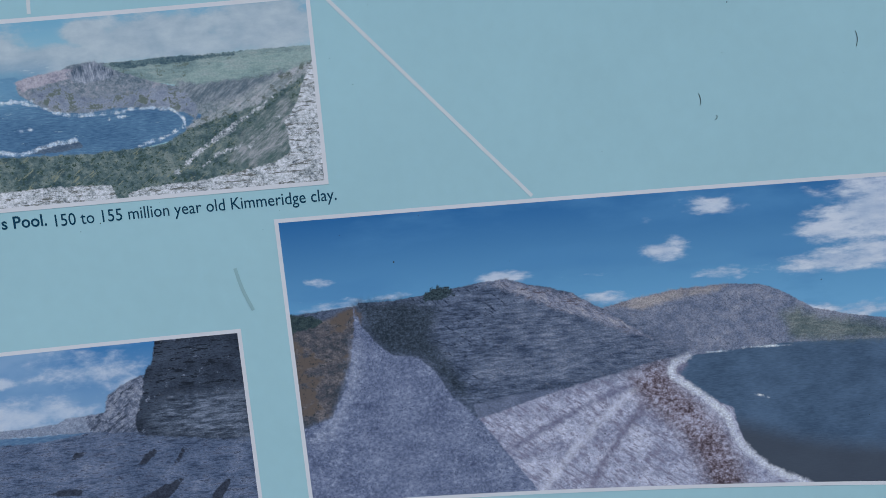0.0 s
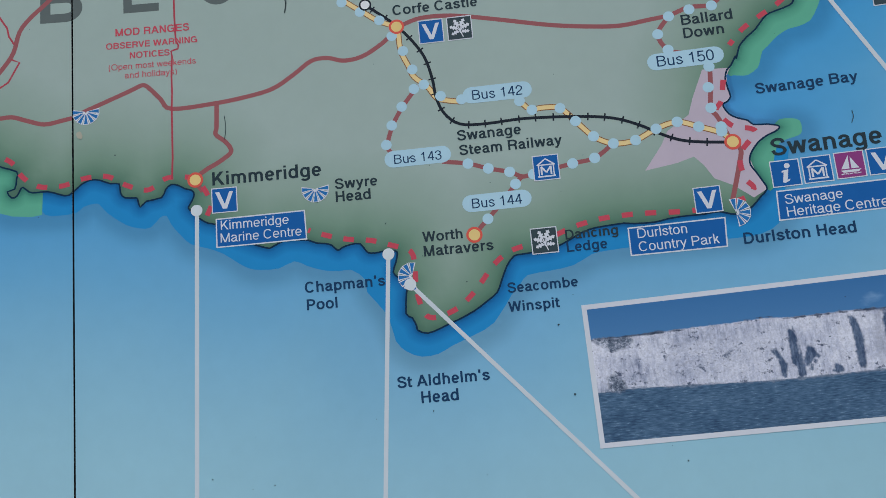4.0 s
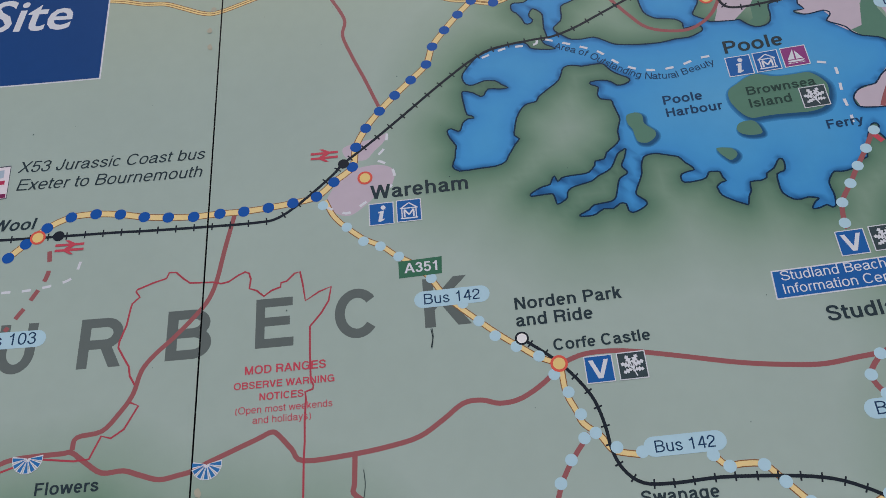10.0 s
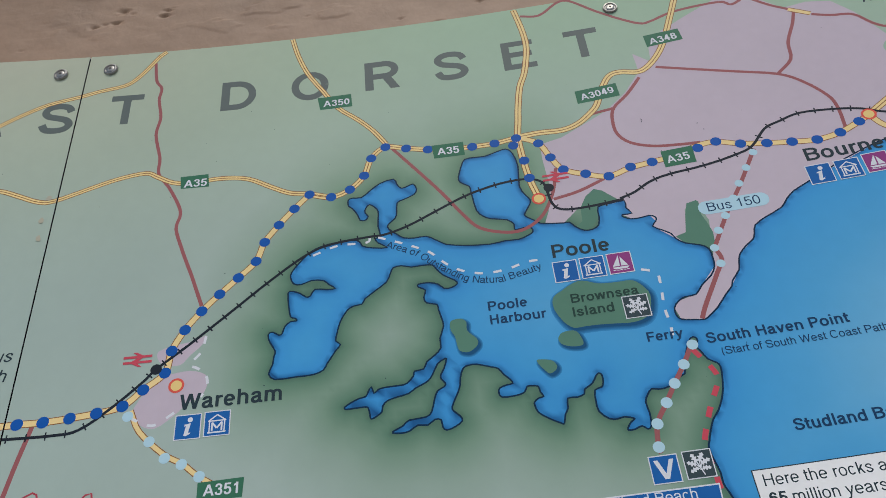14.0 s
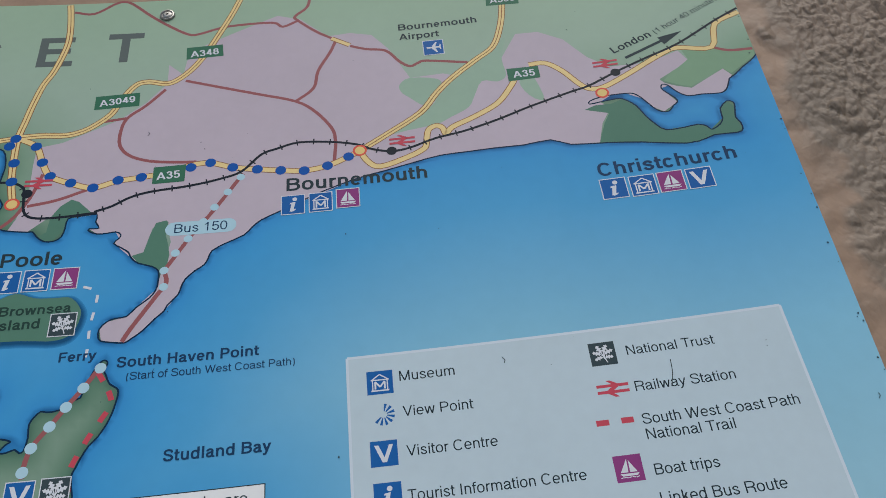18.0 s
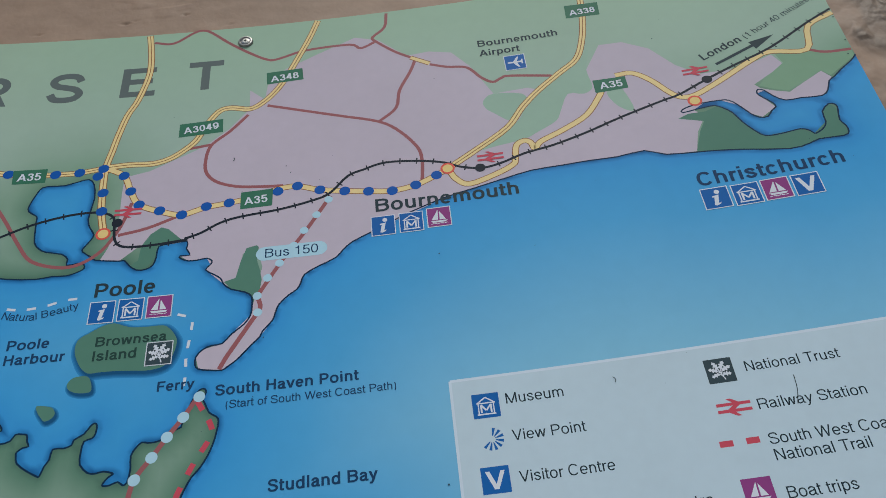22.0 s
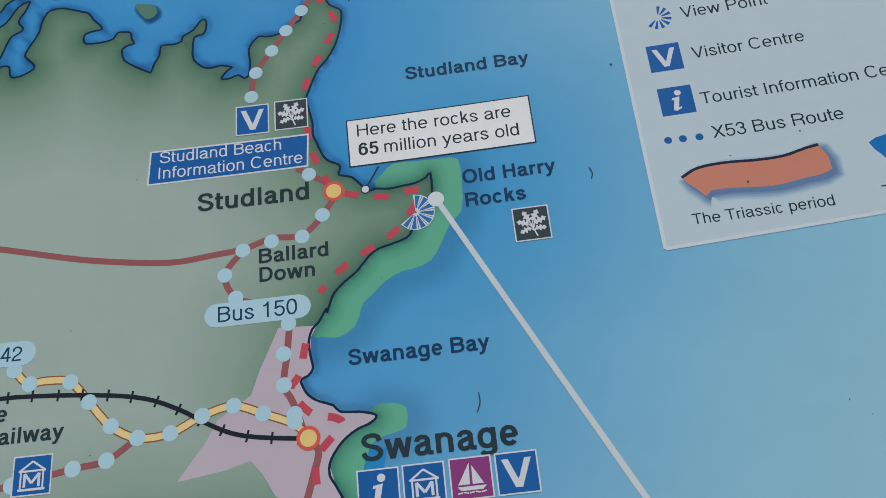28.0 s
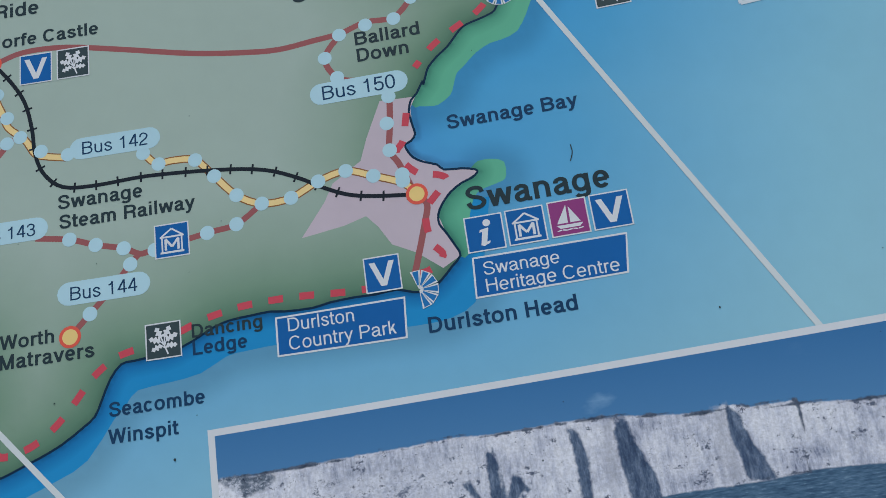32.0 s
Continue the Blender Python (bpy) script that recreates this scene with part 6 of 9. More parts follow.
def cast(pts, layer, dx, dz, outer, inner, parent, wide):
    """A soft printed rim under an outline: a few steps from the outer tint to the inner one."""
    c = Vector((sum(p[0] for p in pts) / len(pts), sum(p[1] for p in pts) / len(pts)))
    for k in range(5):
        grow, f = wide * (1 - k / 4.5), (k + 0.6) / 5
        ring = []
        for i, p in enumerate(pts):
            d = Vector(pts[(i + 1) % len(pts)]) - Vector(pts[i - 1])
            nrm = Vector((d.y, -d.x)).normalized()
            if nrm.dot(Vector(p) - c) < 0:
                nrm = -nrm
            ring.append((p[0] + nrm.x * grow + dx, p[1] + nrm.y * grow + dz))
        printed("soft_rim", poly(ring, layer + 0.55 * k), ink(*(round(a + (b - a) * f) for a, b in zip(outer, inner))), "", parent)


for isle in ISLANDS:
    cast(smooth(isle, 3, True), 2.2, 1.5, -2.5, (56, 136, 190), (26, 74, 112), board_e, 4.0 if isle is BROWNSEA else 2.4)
    printed("island", poly(smooth(isle, 3, True), 6), PARK, "dark green printed island")
for town in (TOWN_SWANAGE, TOWN_WAREHAM, TOWN_WAREHAM_N, TOWN_QUAY, TOWN_WEST_A + TOWN_NORTH):
    printed("town_area", poly(town if len(town) > 20 or town is TOWN_QUAY else smooth(town, 3, True), 6), PINK, "pale mauve built-up area")
for green in (PARK_TURBARY, PARK_BRANKSOME, PARK_HENGISTBURY, PARK_STANPIT):
    printed("green_area", poly(green, 6.5), ink(127, 159, 130) if green is PARK_STANPIT else PARK, "green printed open land")
for green in (PARK_IFORD, PARK_STOUR, PARK_KINSON):
    printed("green_area", poly(smooth(green, 3, True), 6.5), ink(150, 176, 156), "pale green printed open land")

# ---- roads, railways and paths ----
TURN = [0]


def stagger(layer):
    """Neighbouring prints of one kind lie a hair above one another."""
    TURN[0] = (TURN[0] + 1) % 11
    return layer + 0.2 * TURN[0]


for r in (ROAD_COAST, ROAD_WOOL, ROAD_KIMMERIDGE, ROAD_STUDLAND, ROAD_LOOP, ROAD_SWANAGE_N, ROAD_SWANAGE_S, ROAD_FERRY, ROAD_SANDBANKS):
    line("minor_road", r, 4.0, BROWN, stagger(9.5), "red-brown printed road")
for r in (ROAD_HAMWORTHY, ROAD_PARKSTONE, ROAD_NS, ROAD_N_WIMBORNE, ROAD_N_TOP, ROAD_N_AIRPORT, ROAD_N_KINSON, ROAD_N_WALLISDOWN, ROAD_N_CANFORD, ROAD_N_SHORT, ROAD_E_SHORT):
    line("minor_road", r, 3.4, BROWN, stagger(9.5), "red-brown printed road")
for r in (ROAD_143_W, ROAD_143_E, ROAD_144, ROAD_BUS150):
    line("bus_route", r, 3.8, BROWN, stagger(9.5), "red-brown bus route with pale stops")
dashes("bus_route", ROAD_103, 4.0, BROWN, 11.8, 11.0, 8.0, "broken red-brown bus route")
for k, r in enumerate((A351, A351_S, A351_E, A35_W, A31_W, A35_M, X53_W, A350, A3049_W, A349, A35_POOLE, A338, A35_CHCH, A35_E, A354_ROAD, A31_BRANCH)):
    wide = 5.2 if k < 3 else 7.2 if r in (A349, A3049_W, A338) else 5.9 if r in (A31_W, A35_W, A350) else 6.6
    line("main_road", r, wide, CASING, 12 + 0.15 * k, "cream main road with dark edges")
    line("road_fill", r, wide - 1.5, CREAM, 14.6 + 0.15 * k, "cream road surface print")
    if k not in (6, 10, 12, 13, 2, 1, 0):
        line("centre_line", r, 0.8, CASING, 17.2, "thin dark centre line")


def railway(pts, gap, tie):
    bm = strip(bmesh.new(), smooth(pts), 2.6, stagger(18))
    D, s = dense(smooth(pts), 1.0)
    a = gap / 2
    while a < s[-1] - 3:
        i = int(np.searchsorted(s, a))
        d = D[min(i + 2, len(D) - 1)] - D[max(i - 2, 0)]
        d = d / np.hypot(*d)
        n = np.array((-d[1], d[0])) * tie
        strip(bm, [tuple(D[i] - n), tuple(D[i] + n)], 1.3, 20.2)
        a += gap
    printed("railway_line", bm, RAIL, "black railway line with cross ticks")


railway([(-340, RAIL_W[0][1] + 4), (-240, RAIL_W[0][1] + 1)] + RAIL_W, 16, 3.6), railway(RAIL_E, 16, 3.6), railway(RAIL_SWANAGE, 14.5, 3.4)
for r in (PATH_E, PATH_SWANAGE, PATH_S, PATH_W):
    dashes("coast_path", r, 4.4, RED, 17.5, 9.2, 9.8, "broken red coast path")
for r in (AONB, AONB_E, AONB_WAREHAM, AONB_WAREHAM_S, AONB_WOOL):
    dashes("area_boundary", r, 2.4, WHITE, 17.8, 8.0, 9.0, "broken white boundary line")
for r in (MOD, MOD_SW):
    line("range_boundary", r, 1.6, ink(170, 68, 80), 17.6, "thin red boundary of the ranges", curve=False)
line("main_road", WHITE_ROAD, 6.0, CASING, 12), line("road_fill", WHITE_ROAD, 4.2, CREAM, 17)
for r in (LEAD_KIMMERIDGE, LEAD_CHAPMAN, LEAD_ALDHELM, LEAD_HARRY):
    line("leader_line", [r[0], r[-1]], 3.5, ink(199, 206, 210), 28, "white line from a place to its photograph", curve=False)
for stops, size in ((BUS_STOPS_A351, 4.6), (BUS_STOPS_143, 4.6), (BUS_STOPS_STUDLAND, 4.6), (BUS_STOPS_SANDBANKS, 3.9)):
    for c in stops:
        spot("bus_stop", c, size, PALE, 20.5, "pale blue bus stop dot")
for c in COAST_BUS_WEST + COAST_BUS_EAST:
    spot("bus_stop", c, 5.2, STOP, 20.5, "blue bus stop dot")

# ---- lettering styles ----
def place(s, x0, z0, x1, z1):
    text(s, x0, z0, x1, z1, None, DARK, True)


def place_slanted(s, x0, z0, x1, z1):
    text(s, x0, z0, x1, z1, None, DARK, True, 0.21)


def slanted(s, x0, z0, x1, z1):
    text(s, x0, z0, x1, z1, None, DARK, False, 0.21)


def water(s, x0, z0, x1, z1):
    text(s, x0, z0, x1, z1, None, NAVY, True)


def island(s, x0, z0, x1, z1):
    text(s, x0, z0, x1, z1, None, ink(44, 68, 62), True)


def note(s, x0, z0, x1, z1):
    text(s, x0, z0, x1, z1, None, NAVY)


def small(s, x0, z0, x1, z1):
    text(s, x0, z0, x1, z1, None, DARK)


def key(s, x0, z0, x1, z1):
    text(s, x0, z0, x1, z1, None, ink(40, 54, 60), layer=38)


def warning(s, x0, z0, x1, z1):
    text(s, x0, z0, x1, z1, None, RED, True)


def warning_small(s, x0, z0, x1, z1):
    text(s, x0, z0, x1, z1, None, RED)


def arc(cx, cy, rx, ry, a0, a1, n=22):
    return [(cx + rx * math.cos(radians(a0 + (a1 - a0) * k / n)), cy + ry * math.sin(radians(a0 + (a1 - a0) * k / n))) for k in range(n + 1)]


STEM = [(0, 0), (0.24, 0), (0.24, 1), (0, 1)]
HALF_A = [(0, 0), (0.38, 1), (0.5, 1), (0.5, 0.76), (0.385, 0.38), (0.5, 0.38), (0.5, 0.2), (0.31, 0.2), (0.24, 0)]
# heavy capitals in a unit box: filled outlines, and strokes of one width
CAPITALS = {
    "E": ([[(0, 0), (0, 1), (0.97, 1), (0.97, 0.82), (0.24, 0.82), (0.24, 0.61), (0.9, 0.61), (0.9, 0.43), (0.24, 0.43), (0.24, 0.18), (1, 0.18), (1, 0)]], []),
    "T": ([[(0, 1), (1, 1), (1, 0.81), (0.62, 0.81), (0.62, 0), (0.38, 0), (0.38, 0.81), (0, 0.81)]], []),
    "A": ([HALF_A, [(1 - u, v) for u, v in HALF_A]], []),
    "K": ([[(0, 0), (0, 1), (0.23, 1), (0.23, 0.6), (0.68, 1), (0.97, 1), (0.52, 0.61), (1, 0), (0.71, 0), (0.36, 0.46), (0.23, 0.34), (0.23, 0)]], []),
    "O": ([], [arc(0.5, 0.5, 0.39, 0.405, 0, 360, 36)]),
    "C": ([], [arc(0.5, 0.5, 0.38, 0.405, 38, 322, 30)]),
    "D": ([STEM], [[(0.13, 0.905)] + arc(0.44, 0.5, 0.44, 0.405, 90, -90) + [(0.13, 0.095)]]),
    "R": ([STEM, [(0.45, 0.48), (0.7, 0.5), (0.99, 0), (0.72, 0)]], [[(0.13, 0.905)] + arc(0.58, 0.685, 0.29, 0.22, 90, -90) + [(0.13, 0.465)]]),
    "P": ([STEM], [[(0.13, 0.905)] + arc(0.58, 0.665, 0.3, 0.24, 90, -90) + [(0.13, 0.425)]]),
    "B": ([STEM], [[(0.13, 0.905)] + arc(0.56, 0.715, 0.28, 0.19, 90, -90) + [(0.13, 0.525)], [(0.13, 0.525)] + arc(0.58, 0.31, 0.3, 0.215, 90, -90) + [(0.13, 0.095)]]),
    "U": ([], [[(0.12, 1), (0.12, 0.6)] + arc(0.5, 0.42, 0.38, 0.33, 180, 360) + [(0.88, 0.6), (0.88, 1)]]),
    "S": ([], [smooth([(0.87, 0.7), (0.76, 0.86), (0.5, 0.915), (0.25, 0.86), (0.15, 0.72), (0.26, 0.58), (0.5, 0.51), (0.75, 0.43), (0.87, 0.28), (0.76, 0.13), (0.5, 0.085), (0.24, 0.13), (0.12, 0.3)], 4)]),
}


def region(s, x0, z0, x1, z1, cap):
    """One heavy grey capital of a region's name."""
    run = Vector((x1 - x0, z1 - z0))
    up = Vector((-run.y, run.x)).normalized() * cap
    spot_of = lambda u, v: (x0 + run.x * u + up.x * v, z0 + run.y * u + up.y * v)  # noqa: E731
    fills, strokes = CAPITALS[s]
    bm = bmesh.new()
    for k, pts in enumerate(fills):
        one = poly([spot_of(*p) for p in pts], 8 + 0.4 * k)
        me = bpy.data.meshes.new("capital")
        one.to_mesh(me), one.free()
        bm.from_mesh(me)
        bpy.data.meshes.remove(me)
    for k, pts in enumerate(strokes):
        strip(bm, [spot_of(*p) for p in pts], cap * 0.19, 8.8 + 0.3 * k)
    printed("lettering", bm, GREY_TYPE, "large grey capital letter " + s)


def banner(s, x0, z0, x1, z1, cap):
    text(s, x0, z0, x1, z1, cap, WHITE, slant=0.15, humanist=0.012)


def shield(s, x0, z0, x1, z1):
    text(s, x0, z0, x1, z1, None, WHITE, True)


def plaque(s, x0, z0, x1, z1):
    text(s, x0, z0, x1, z1, None, WHITE)


def rocks(s, x0, z0, x1, z1):
    text(s, x0, z0, x1, z1, None, DARK, layer=40)


def rocks_bold(s, x0, z0, x1, z1):
    text(s, x0, z0, x1, z1, None, DARK, True, layer=40)


def caption(s, x0, z0, x1, z1, cap):
    text(s, x0, z0, x1, z1, cap, ink(20, 62, 84), humanist=0.004)


def caption_bold(s, x0, z0, x1, z1, cap):
    text(s, x0, z0, x1, z1, cap, ink(20, 62, 84), humanist=0.016)


def frame_of(x0, z0, x1, z1):
    d = Vector((x1 - x0, z1 - z0))
    u = d.normalized()
    return u, Vector((-u.y, u.x)), d.length


def bus(s, x0, z0, x1, z1):
    """A route number on a pale rounded tag."""
    u, v, w = frame_of(x0, z0, x1, z1)
    mid, hh = Vector((x0, z0)) + u * w / 2 + v * 4.4, 7.4
    ring = []
    for side, turn in ((1, -90), (-1, 90)):
        c = mid + u * side * (w / 2 + 0.8)
        for k in range(9):
            a = radians(turn + k * 22.5)
            ring.append(tuple(c + (u * math.cos(a) + v * math.sin(a)) * hh))
    printed("route_tag", poly(ring, 23), PALE, "pale blue rounded bus route tag")
    text(s, x0, z0, x1, z1, None, NAVY)


def grown(corners, d):
    c = Vector((sum(p[0] for p in corners) / len(corners), sum(p[1] for p in corners) / len(corners)))
    out = []
    for p in corners:
        q = Vector(p) - c
        out.append((p[0] + d * math.copysign(1, q.x), p[1] + d * math.copysign(1, q.y)))
    return out


def plate(name, corners, rim, fill, layer, label, edge=1.0):
    base = printed(name, poly(corners, layer), rim, label)
    printed("plate_field", poly(grown(corners, -edge), layer + 1), fill, "", base)
    return base


for c in (PLATE_STUDLAND, PLATE_KIMMERIDGE, PLATE_DURLSTON, PLATE_SWANAGE):
    plate("name_plate", c, WHITE, BLUE, 22, "blue name plate with a white rim", 1.1)
for c in (PLATE_A351, PLATE_A35_W, PLATE_A350, PLATE_A35_M, PLATE_A35_E, PLATE_A348, PLATE_A3049, PLATE_A338, PLATE_A35_C, PLATE_A354):
    printed("road_shield", poly(c, 22), SHIELD, "green road number plate")
plate("rock_note", PLATE_ROCKS, DARK, ink(226, 230, 236), 37, "white note with a thin dark rim", 0.8)
line("note_leader", ROCK_DOT, 1.0, DARK, 24, curve=False)
spot("note_dot", ROCK_DOT[0], 3.0, DARK, 25), spot("note_dot", ROCK_DOT[0], 2.3, WHITE, 28)

# the key
key_box = part("map_key", poly(KEY, 34), KEY_WHITE, None)
for i in range(4):
    q_ = [KEY[i], KEY[(i + 1) % 4]]
    part("key_rim", strip(bmesh.new(), q_, 2.2, 34.3 + 0.3 * i), ink(200, 210, 219), key_box)
tagged(key_box, "pale grey-white key box listing the map symbols", "map key")
OWNER["key"] = key_box
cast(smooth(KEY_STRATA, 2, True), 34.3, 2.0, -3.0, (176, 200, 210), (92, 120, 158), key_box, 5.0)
printed("key_swatch", poly(smooth(KEY_STRATA, 2, True), 38), ink(200, 130, 110), "salmon swatch with a dark upper edge")
line("swatch_edge", KEY_STRATA[:7], 1.8, ink(40, 44, 66), 39)
printed("key_swatch", poly(smooth(KEY_STRATA_B, 2, True), 38), ink(28, 112, 180), "blue swatch")
line('key_dash', KEY_DASHES[:2], 4.6, RED, 36, curve=False), line('key_dash', KEY_DASHES[2:], 4.6, RED, 36, curve=False)
for c in KEY_DOTS:
    spot("key_dot", c, 2.4, BLUE, 36)
# the dark blue banner
printed("banner", poly(BANNER, 22), WHITE, "white rim of a dark blue banner")
printed("banner_field", poly(grown(BANNER, -1.6), 23), ink(26, 68, 124), "dark blue banner")


# a small printed bus beside the route name
bus_print = printed("bus_picture", poly(BUS_PICTURE, 22), ink(70, 74, 86), "small printed bus in pale grey and crimson")
tl_, tr_, br_, bl_ = (Vector(v) for v in BUS_PICTURE)


def on_bus(u, v):
    return tuple(tl_.lerp(tr_, u).lerp(bl_.lerp(br_, u), v))


for (u0, v0, u1, v1), tint in (((0.0, 0.03, 0.985, 0.97), ink(216, 208, 214)), ((0.1, 0.12, 0.86, 0.36), ink(160, 176, 190)), ((0.0, 0.44, 0.9, 0.56), ink(176, 52, 84)),
                               ((0.0, 0.6, 0.62, 0.78), ink(160, 176, 190)), ((0.0, 0.84, 0.96, 0.96), ink(120, 44, 84))):
    printed("bus_panel", poly([on_bus(u0, v0), on_bus(u1, v0), on_bus(u1, v1), on_bus(u0, v1)], 23 + (0 if v0 == 0.03 else 1)), tint, "", bus_print)

# ---- symbols ----
def placed(x, z, tilt=0.0):
    c, s = math.cos(radians(tilt)), math.sin(radians(tilt))
    return lambda u, v: (x + u * c - v * s, z + u * s + v * c)


def card(name, x, z, rim, fill, label, layer=38, half=11.0):
    """A square symbol; those of the key are smaller and have no white rim."""
    in_key = x > 764 and z < 1770
    half = 10.4 if in_key else 12.0 if x > 1000 else 11.6 if z < 1445 and x > 575 else half
    tall = 0.96 if in_key or half > 11 else 1.0
    g = placed(x, z)
    f = lambda u, v: g(u * half / 11.0, v * tall * half / 11.0)  # noqa: E731
    base = printed(name, poly([f(-11, -11), f(11, -11), f(11, 11), f(-11, 11)], layer), fill if in_key else rim, label)
    h = 10.2
    printed("field", poly([f(-h, -h), f(h, -h), f(h, h), f(-h, h)], layer + 0.8), fill, "", base)
    return f, base


def glyph(base, f, shapes, material, layer=40, name="glyph"):
    for k, pts in enumerate(shapes):
        printed(name, poly([f(*p) for p in pts], layer + 0.6 * k), material, "", base)


def bar(x0, y0, x1, y1, w):
    d = Vector((x1 - x0, y1 - y0)).normalized()
    n = Vector((-d.y, d.x)) * w / 2
    return [(x0 + n.x, y0 + n.y), (x1 + n.x, y1 + n.y), (x1 - n.x, y1 - n.y), (x0 - n.x, y0 - n.y)]


def museum_symbol(x, z):
    f, b = card("museum_symbol", x, z, WHITE, BLUE, "blue square museum symbol with a white temple")
    glyph(b, f, [bar(-7.5, 2.2, 0, 7.6, 1.1), bar(7.5, 2.2, 0, 7.6, 1.1), bar(-7.5, 2.4, 7.5, 2.4, 1.1), bar(-7.5, -7.6, 7.5, -7.6, 1.3),
                 bar(-6.2, -7, -6.2, 2, 1.0), bar(6.2, -7, 6.2, 2, 1.0), bar(-4.0, -6.2, -4.0, 1, 1.5), bar(4.0, -6.2, 4.0, 1, 1.5),
                 bar(-4.0, 1, 0, -4.2, 1.5), bar(4.0, 1, 0, -4.2, 1.5)], WHITE)


def info_symbol(x, z):
    f, b = card("information_symbol", x, z, WHITE, BLUE, "blue square symbol with a slanting white letter i")
    ring = [(1.7 + 2.2 * math.cos(a), 6.0 + 2.2 * math.sin(a)) for a in np.linspace(0, 2 * math.pi, 14)[:-1]]
    glyph(b, f, [ring, [(-2.6, 2.2), (2.4, 3.0), (0.6, -5.6), (2.6, -5.0), (2.2, -6.4), (-1.2, -8.0), (-3.0, -7.2), (-1.4, 0.8), (-3.0, 0.6)]], WHITE)


def visitor_symbol(x, z):
    f, b = card("visitor_symbol", x, z, WHITE, BLUE, "blue square symbol with a white letter V")
    glyph(b, f, [[(-7.7, 7.4), (-4.2, 7.4), (0.2, -3.4), (4.3, 7.4), (7.7, 7.4), (1.9, -7.5), (-1.6, -7.5)]], WHITE)


def boat_symbol(x, z):
    f, b = card("boat_symbol", x, z, WHITE, PURPLE, "purple square boat trip symbol with a white sailing boat")
    glyph(b, f, [[(-1, -3.2), (-7, -3.2), (-0.6, 8)], [(0.4, -3.2), (6.2, -3.2), (0.6, 6.6)], [(-7.5, -4.2), (7.5, -4.2), (5.6, -6.2), (-5.6, -6.2)]]
          + [bar(-7.5 + 3 * k, -7.6 + 0.5 * (k % 2), -4.9 + 3 * k, -7.6 + 0.5 * ((k + 1) % 2), 0.7) for k in range(5)], WHITE)


def leaf(x0, y0, x1, y1, wide):
    """A lobed oak leaf from its foot to its tip."""
    d, out = Vector((x1 - x0, y1 - y0)), []
    n = Vector((-d.y, d.x)).normalized() * wide
    for side, order in ((1, range(25)), (-1, range(23, 0, -1))):
        for k in order:
            u = k / 24
            half = math.sin(math.pi * u ** 0.75) ** 0.5 * (0.7 + 0.3 * math.cos(2 * math.pi * (3 * u - 0.35))) * side if 0 < k < 24 else 0.0
            out.append((x0 + d.x * u + n.x * half, y0 + d.y * u + n.y * half))
    return out


def trust_symbol(x, z):
    f, b = card("trust_symbol", x, z, WHITE, CHARCOAL, "dark square symbol with white oak leaves")
    glyph(b, f, [leaf(-1.2, 1.6, -4.4, 8.4, 2.4), leaf(0.6, 1.8, 4.4, 8.6, 2.5), leaf(-1.8, -0.2, -9.0, 2.0, 2.3), leaf(1.6, 0.2, 9.0, 3.2, 2.4), leaf(-1.2, -2.8, -7.6, -5.6, 2.1),
                 leaf(1.8, -3.2, 8.6, -3.6, 2.1), bar(-1.4, 2.0, 2.6, -8.6, 0.9), bar(0.8, 2.2, 0.6, -3.4, 0.7), bar(-2.2, 0.0, 0.6, -3.2, 0.7), bar(2.0, 0.4, 0.6, -3.4, 0.7), bar(-1.4, -2.8, 1.2, -5.0, 0.7), bar(2.2, -3.2, 1.2, -5.2, 0.7)], WHITE)


def plane_symbol(x, z):
    f, b = card("airport_symbol", x, z, WHITE, BLUE, "blue square airport symbol with a white aircraft")
    glyph(b, f, [[(-8, 0), (-6.5, 1.1), (6, 1.1), (7, 3.4), (8.4, 3.4), (7.8, 0), (8.4, -3.4), (7, -3.4), (6, -1.1), (-6.5, -1.1)],
                 [(-2.5, 0), (2.5, 7.6), (4.4, 7.6), (1.8, 0), (4.4, -7.6), (2.5, -7.6)]], WHITE)


def train_symbol(x, z):
    f = placed(x, z)
    base = printed("station_symbol", poly([f(-12.5, 1.4), f(12.5, 1.4), f(12.5, 3.8), f(-12.5, 3.8)], 42), RED, "red railway station symbol of bars and slants")
    glyph(base, f, [[(-12.5, -3.8), (12.5, -3.8), (12.5, -1.4), (-12.5, -1.4)], [(-4.6, 7), (-1.2, 7), (6.4, 2.6), (-1.4, -2.6), (4, -7), (0.8, -7), (-6.6, -2.6), (1.2, 2.6)]], RED, 42.5)


def view_point(x, z, a0, a1, reach=12.0, rims=True):
    """A fan of blue blades with white rims."""
    n = max(4, round(abs(a1 - a0) / 31))
    base = None
    for k in range(n):
        lo, hi = radians(a0 + (a1 - a0) * (k + 0.08) / n), radians(a0 + (a1 - a0) * (k + 0.92) / n)
        for grow, mat, lay in ((0, WHITE, 35.4 + 0.5 * k), (1, ink(44, 112, 172), 39.5)) if rims else ((1, BLUE, 39.5),):
            r0, r1, t = (0.6, reach, -0.02) if not grow else (2.6, reach - 0.7, 0.075 if rims else 0.09)
            pts = [(x + r * math.cos(a), z + r * math.sin(a)) for r, a in ((r0, lo + t), (r1, lo + t), (r1, hi - t), (r0, hi - t))]
            if base is None:
                base = printed("view_point_fan", poly(pts, lay), mat, "fan of blue blades with white rims, a view point symbol")
            else:
                printed("fan_blade", poly(pts, lay), mat, "", base)


def town(x, z):
    b = spot("town_ring", (x, z), 6.8, ink(214, 92, 78), 26, "amber town dot with a red ring")
    spot("town_dot", (x, z), 4.8, AMBER, 28.5, "", b)


def station(x, z):
    spot("station_dot", (x, z), 5.0, RAIL, 26, "black railway station dot")


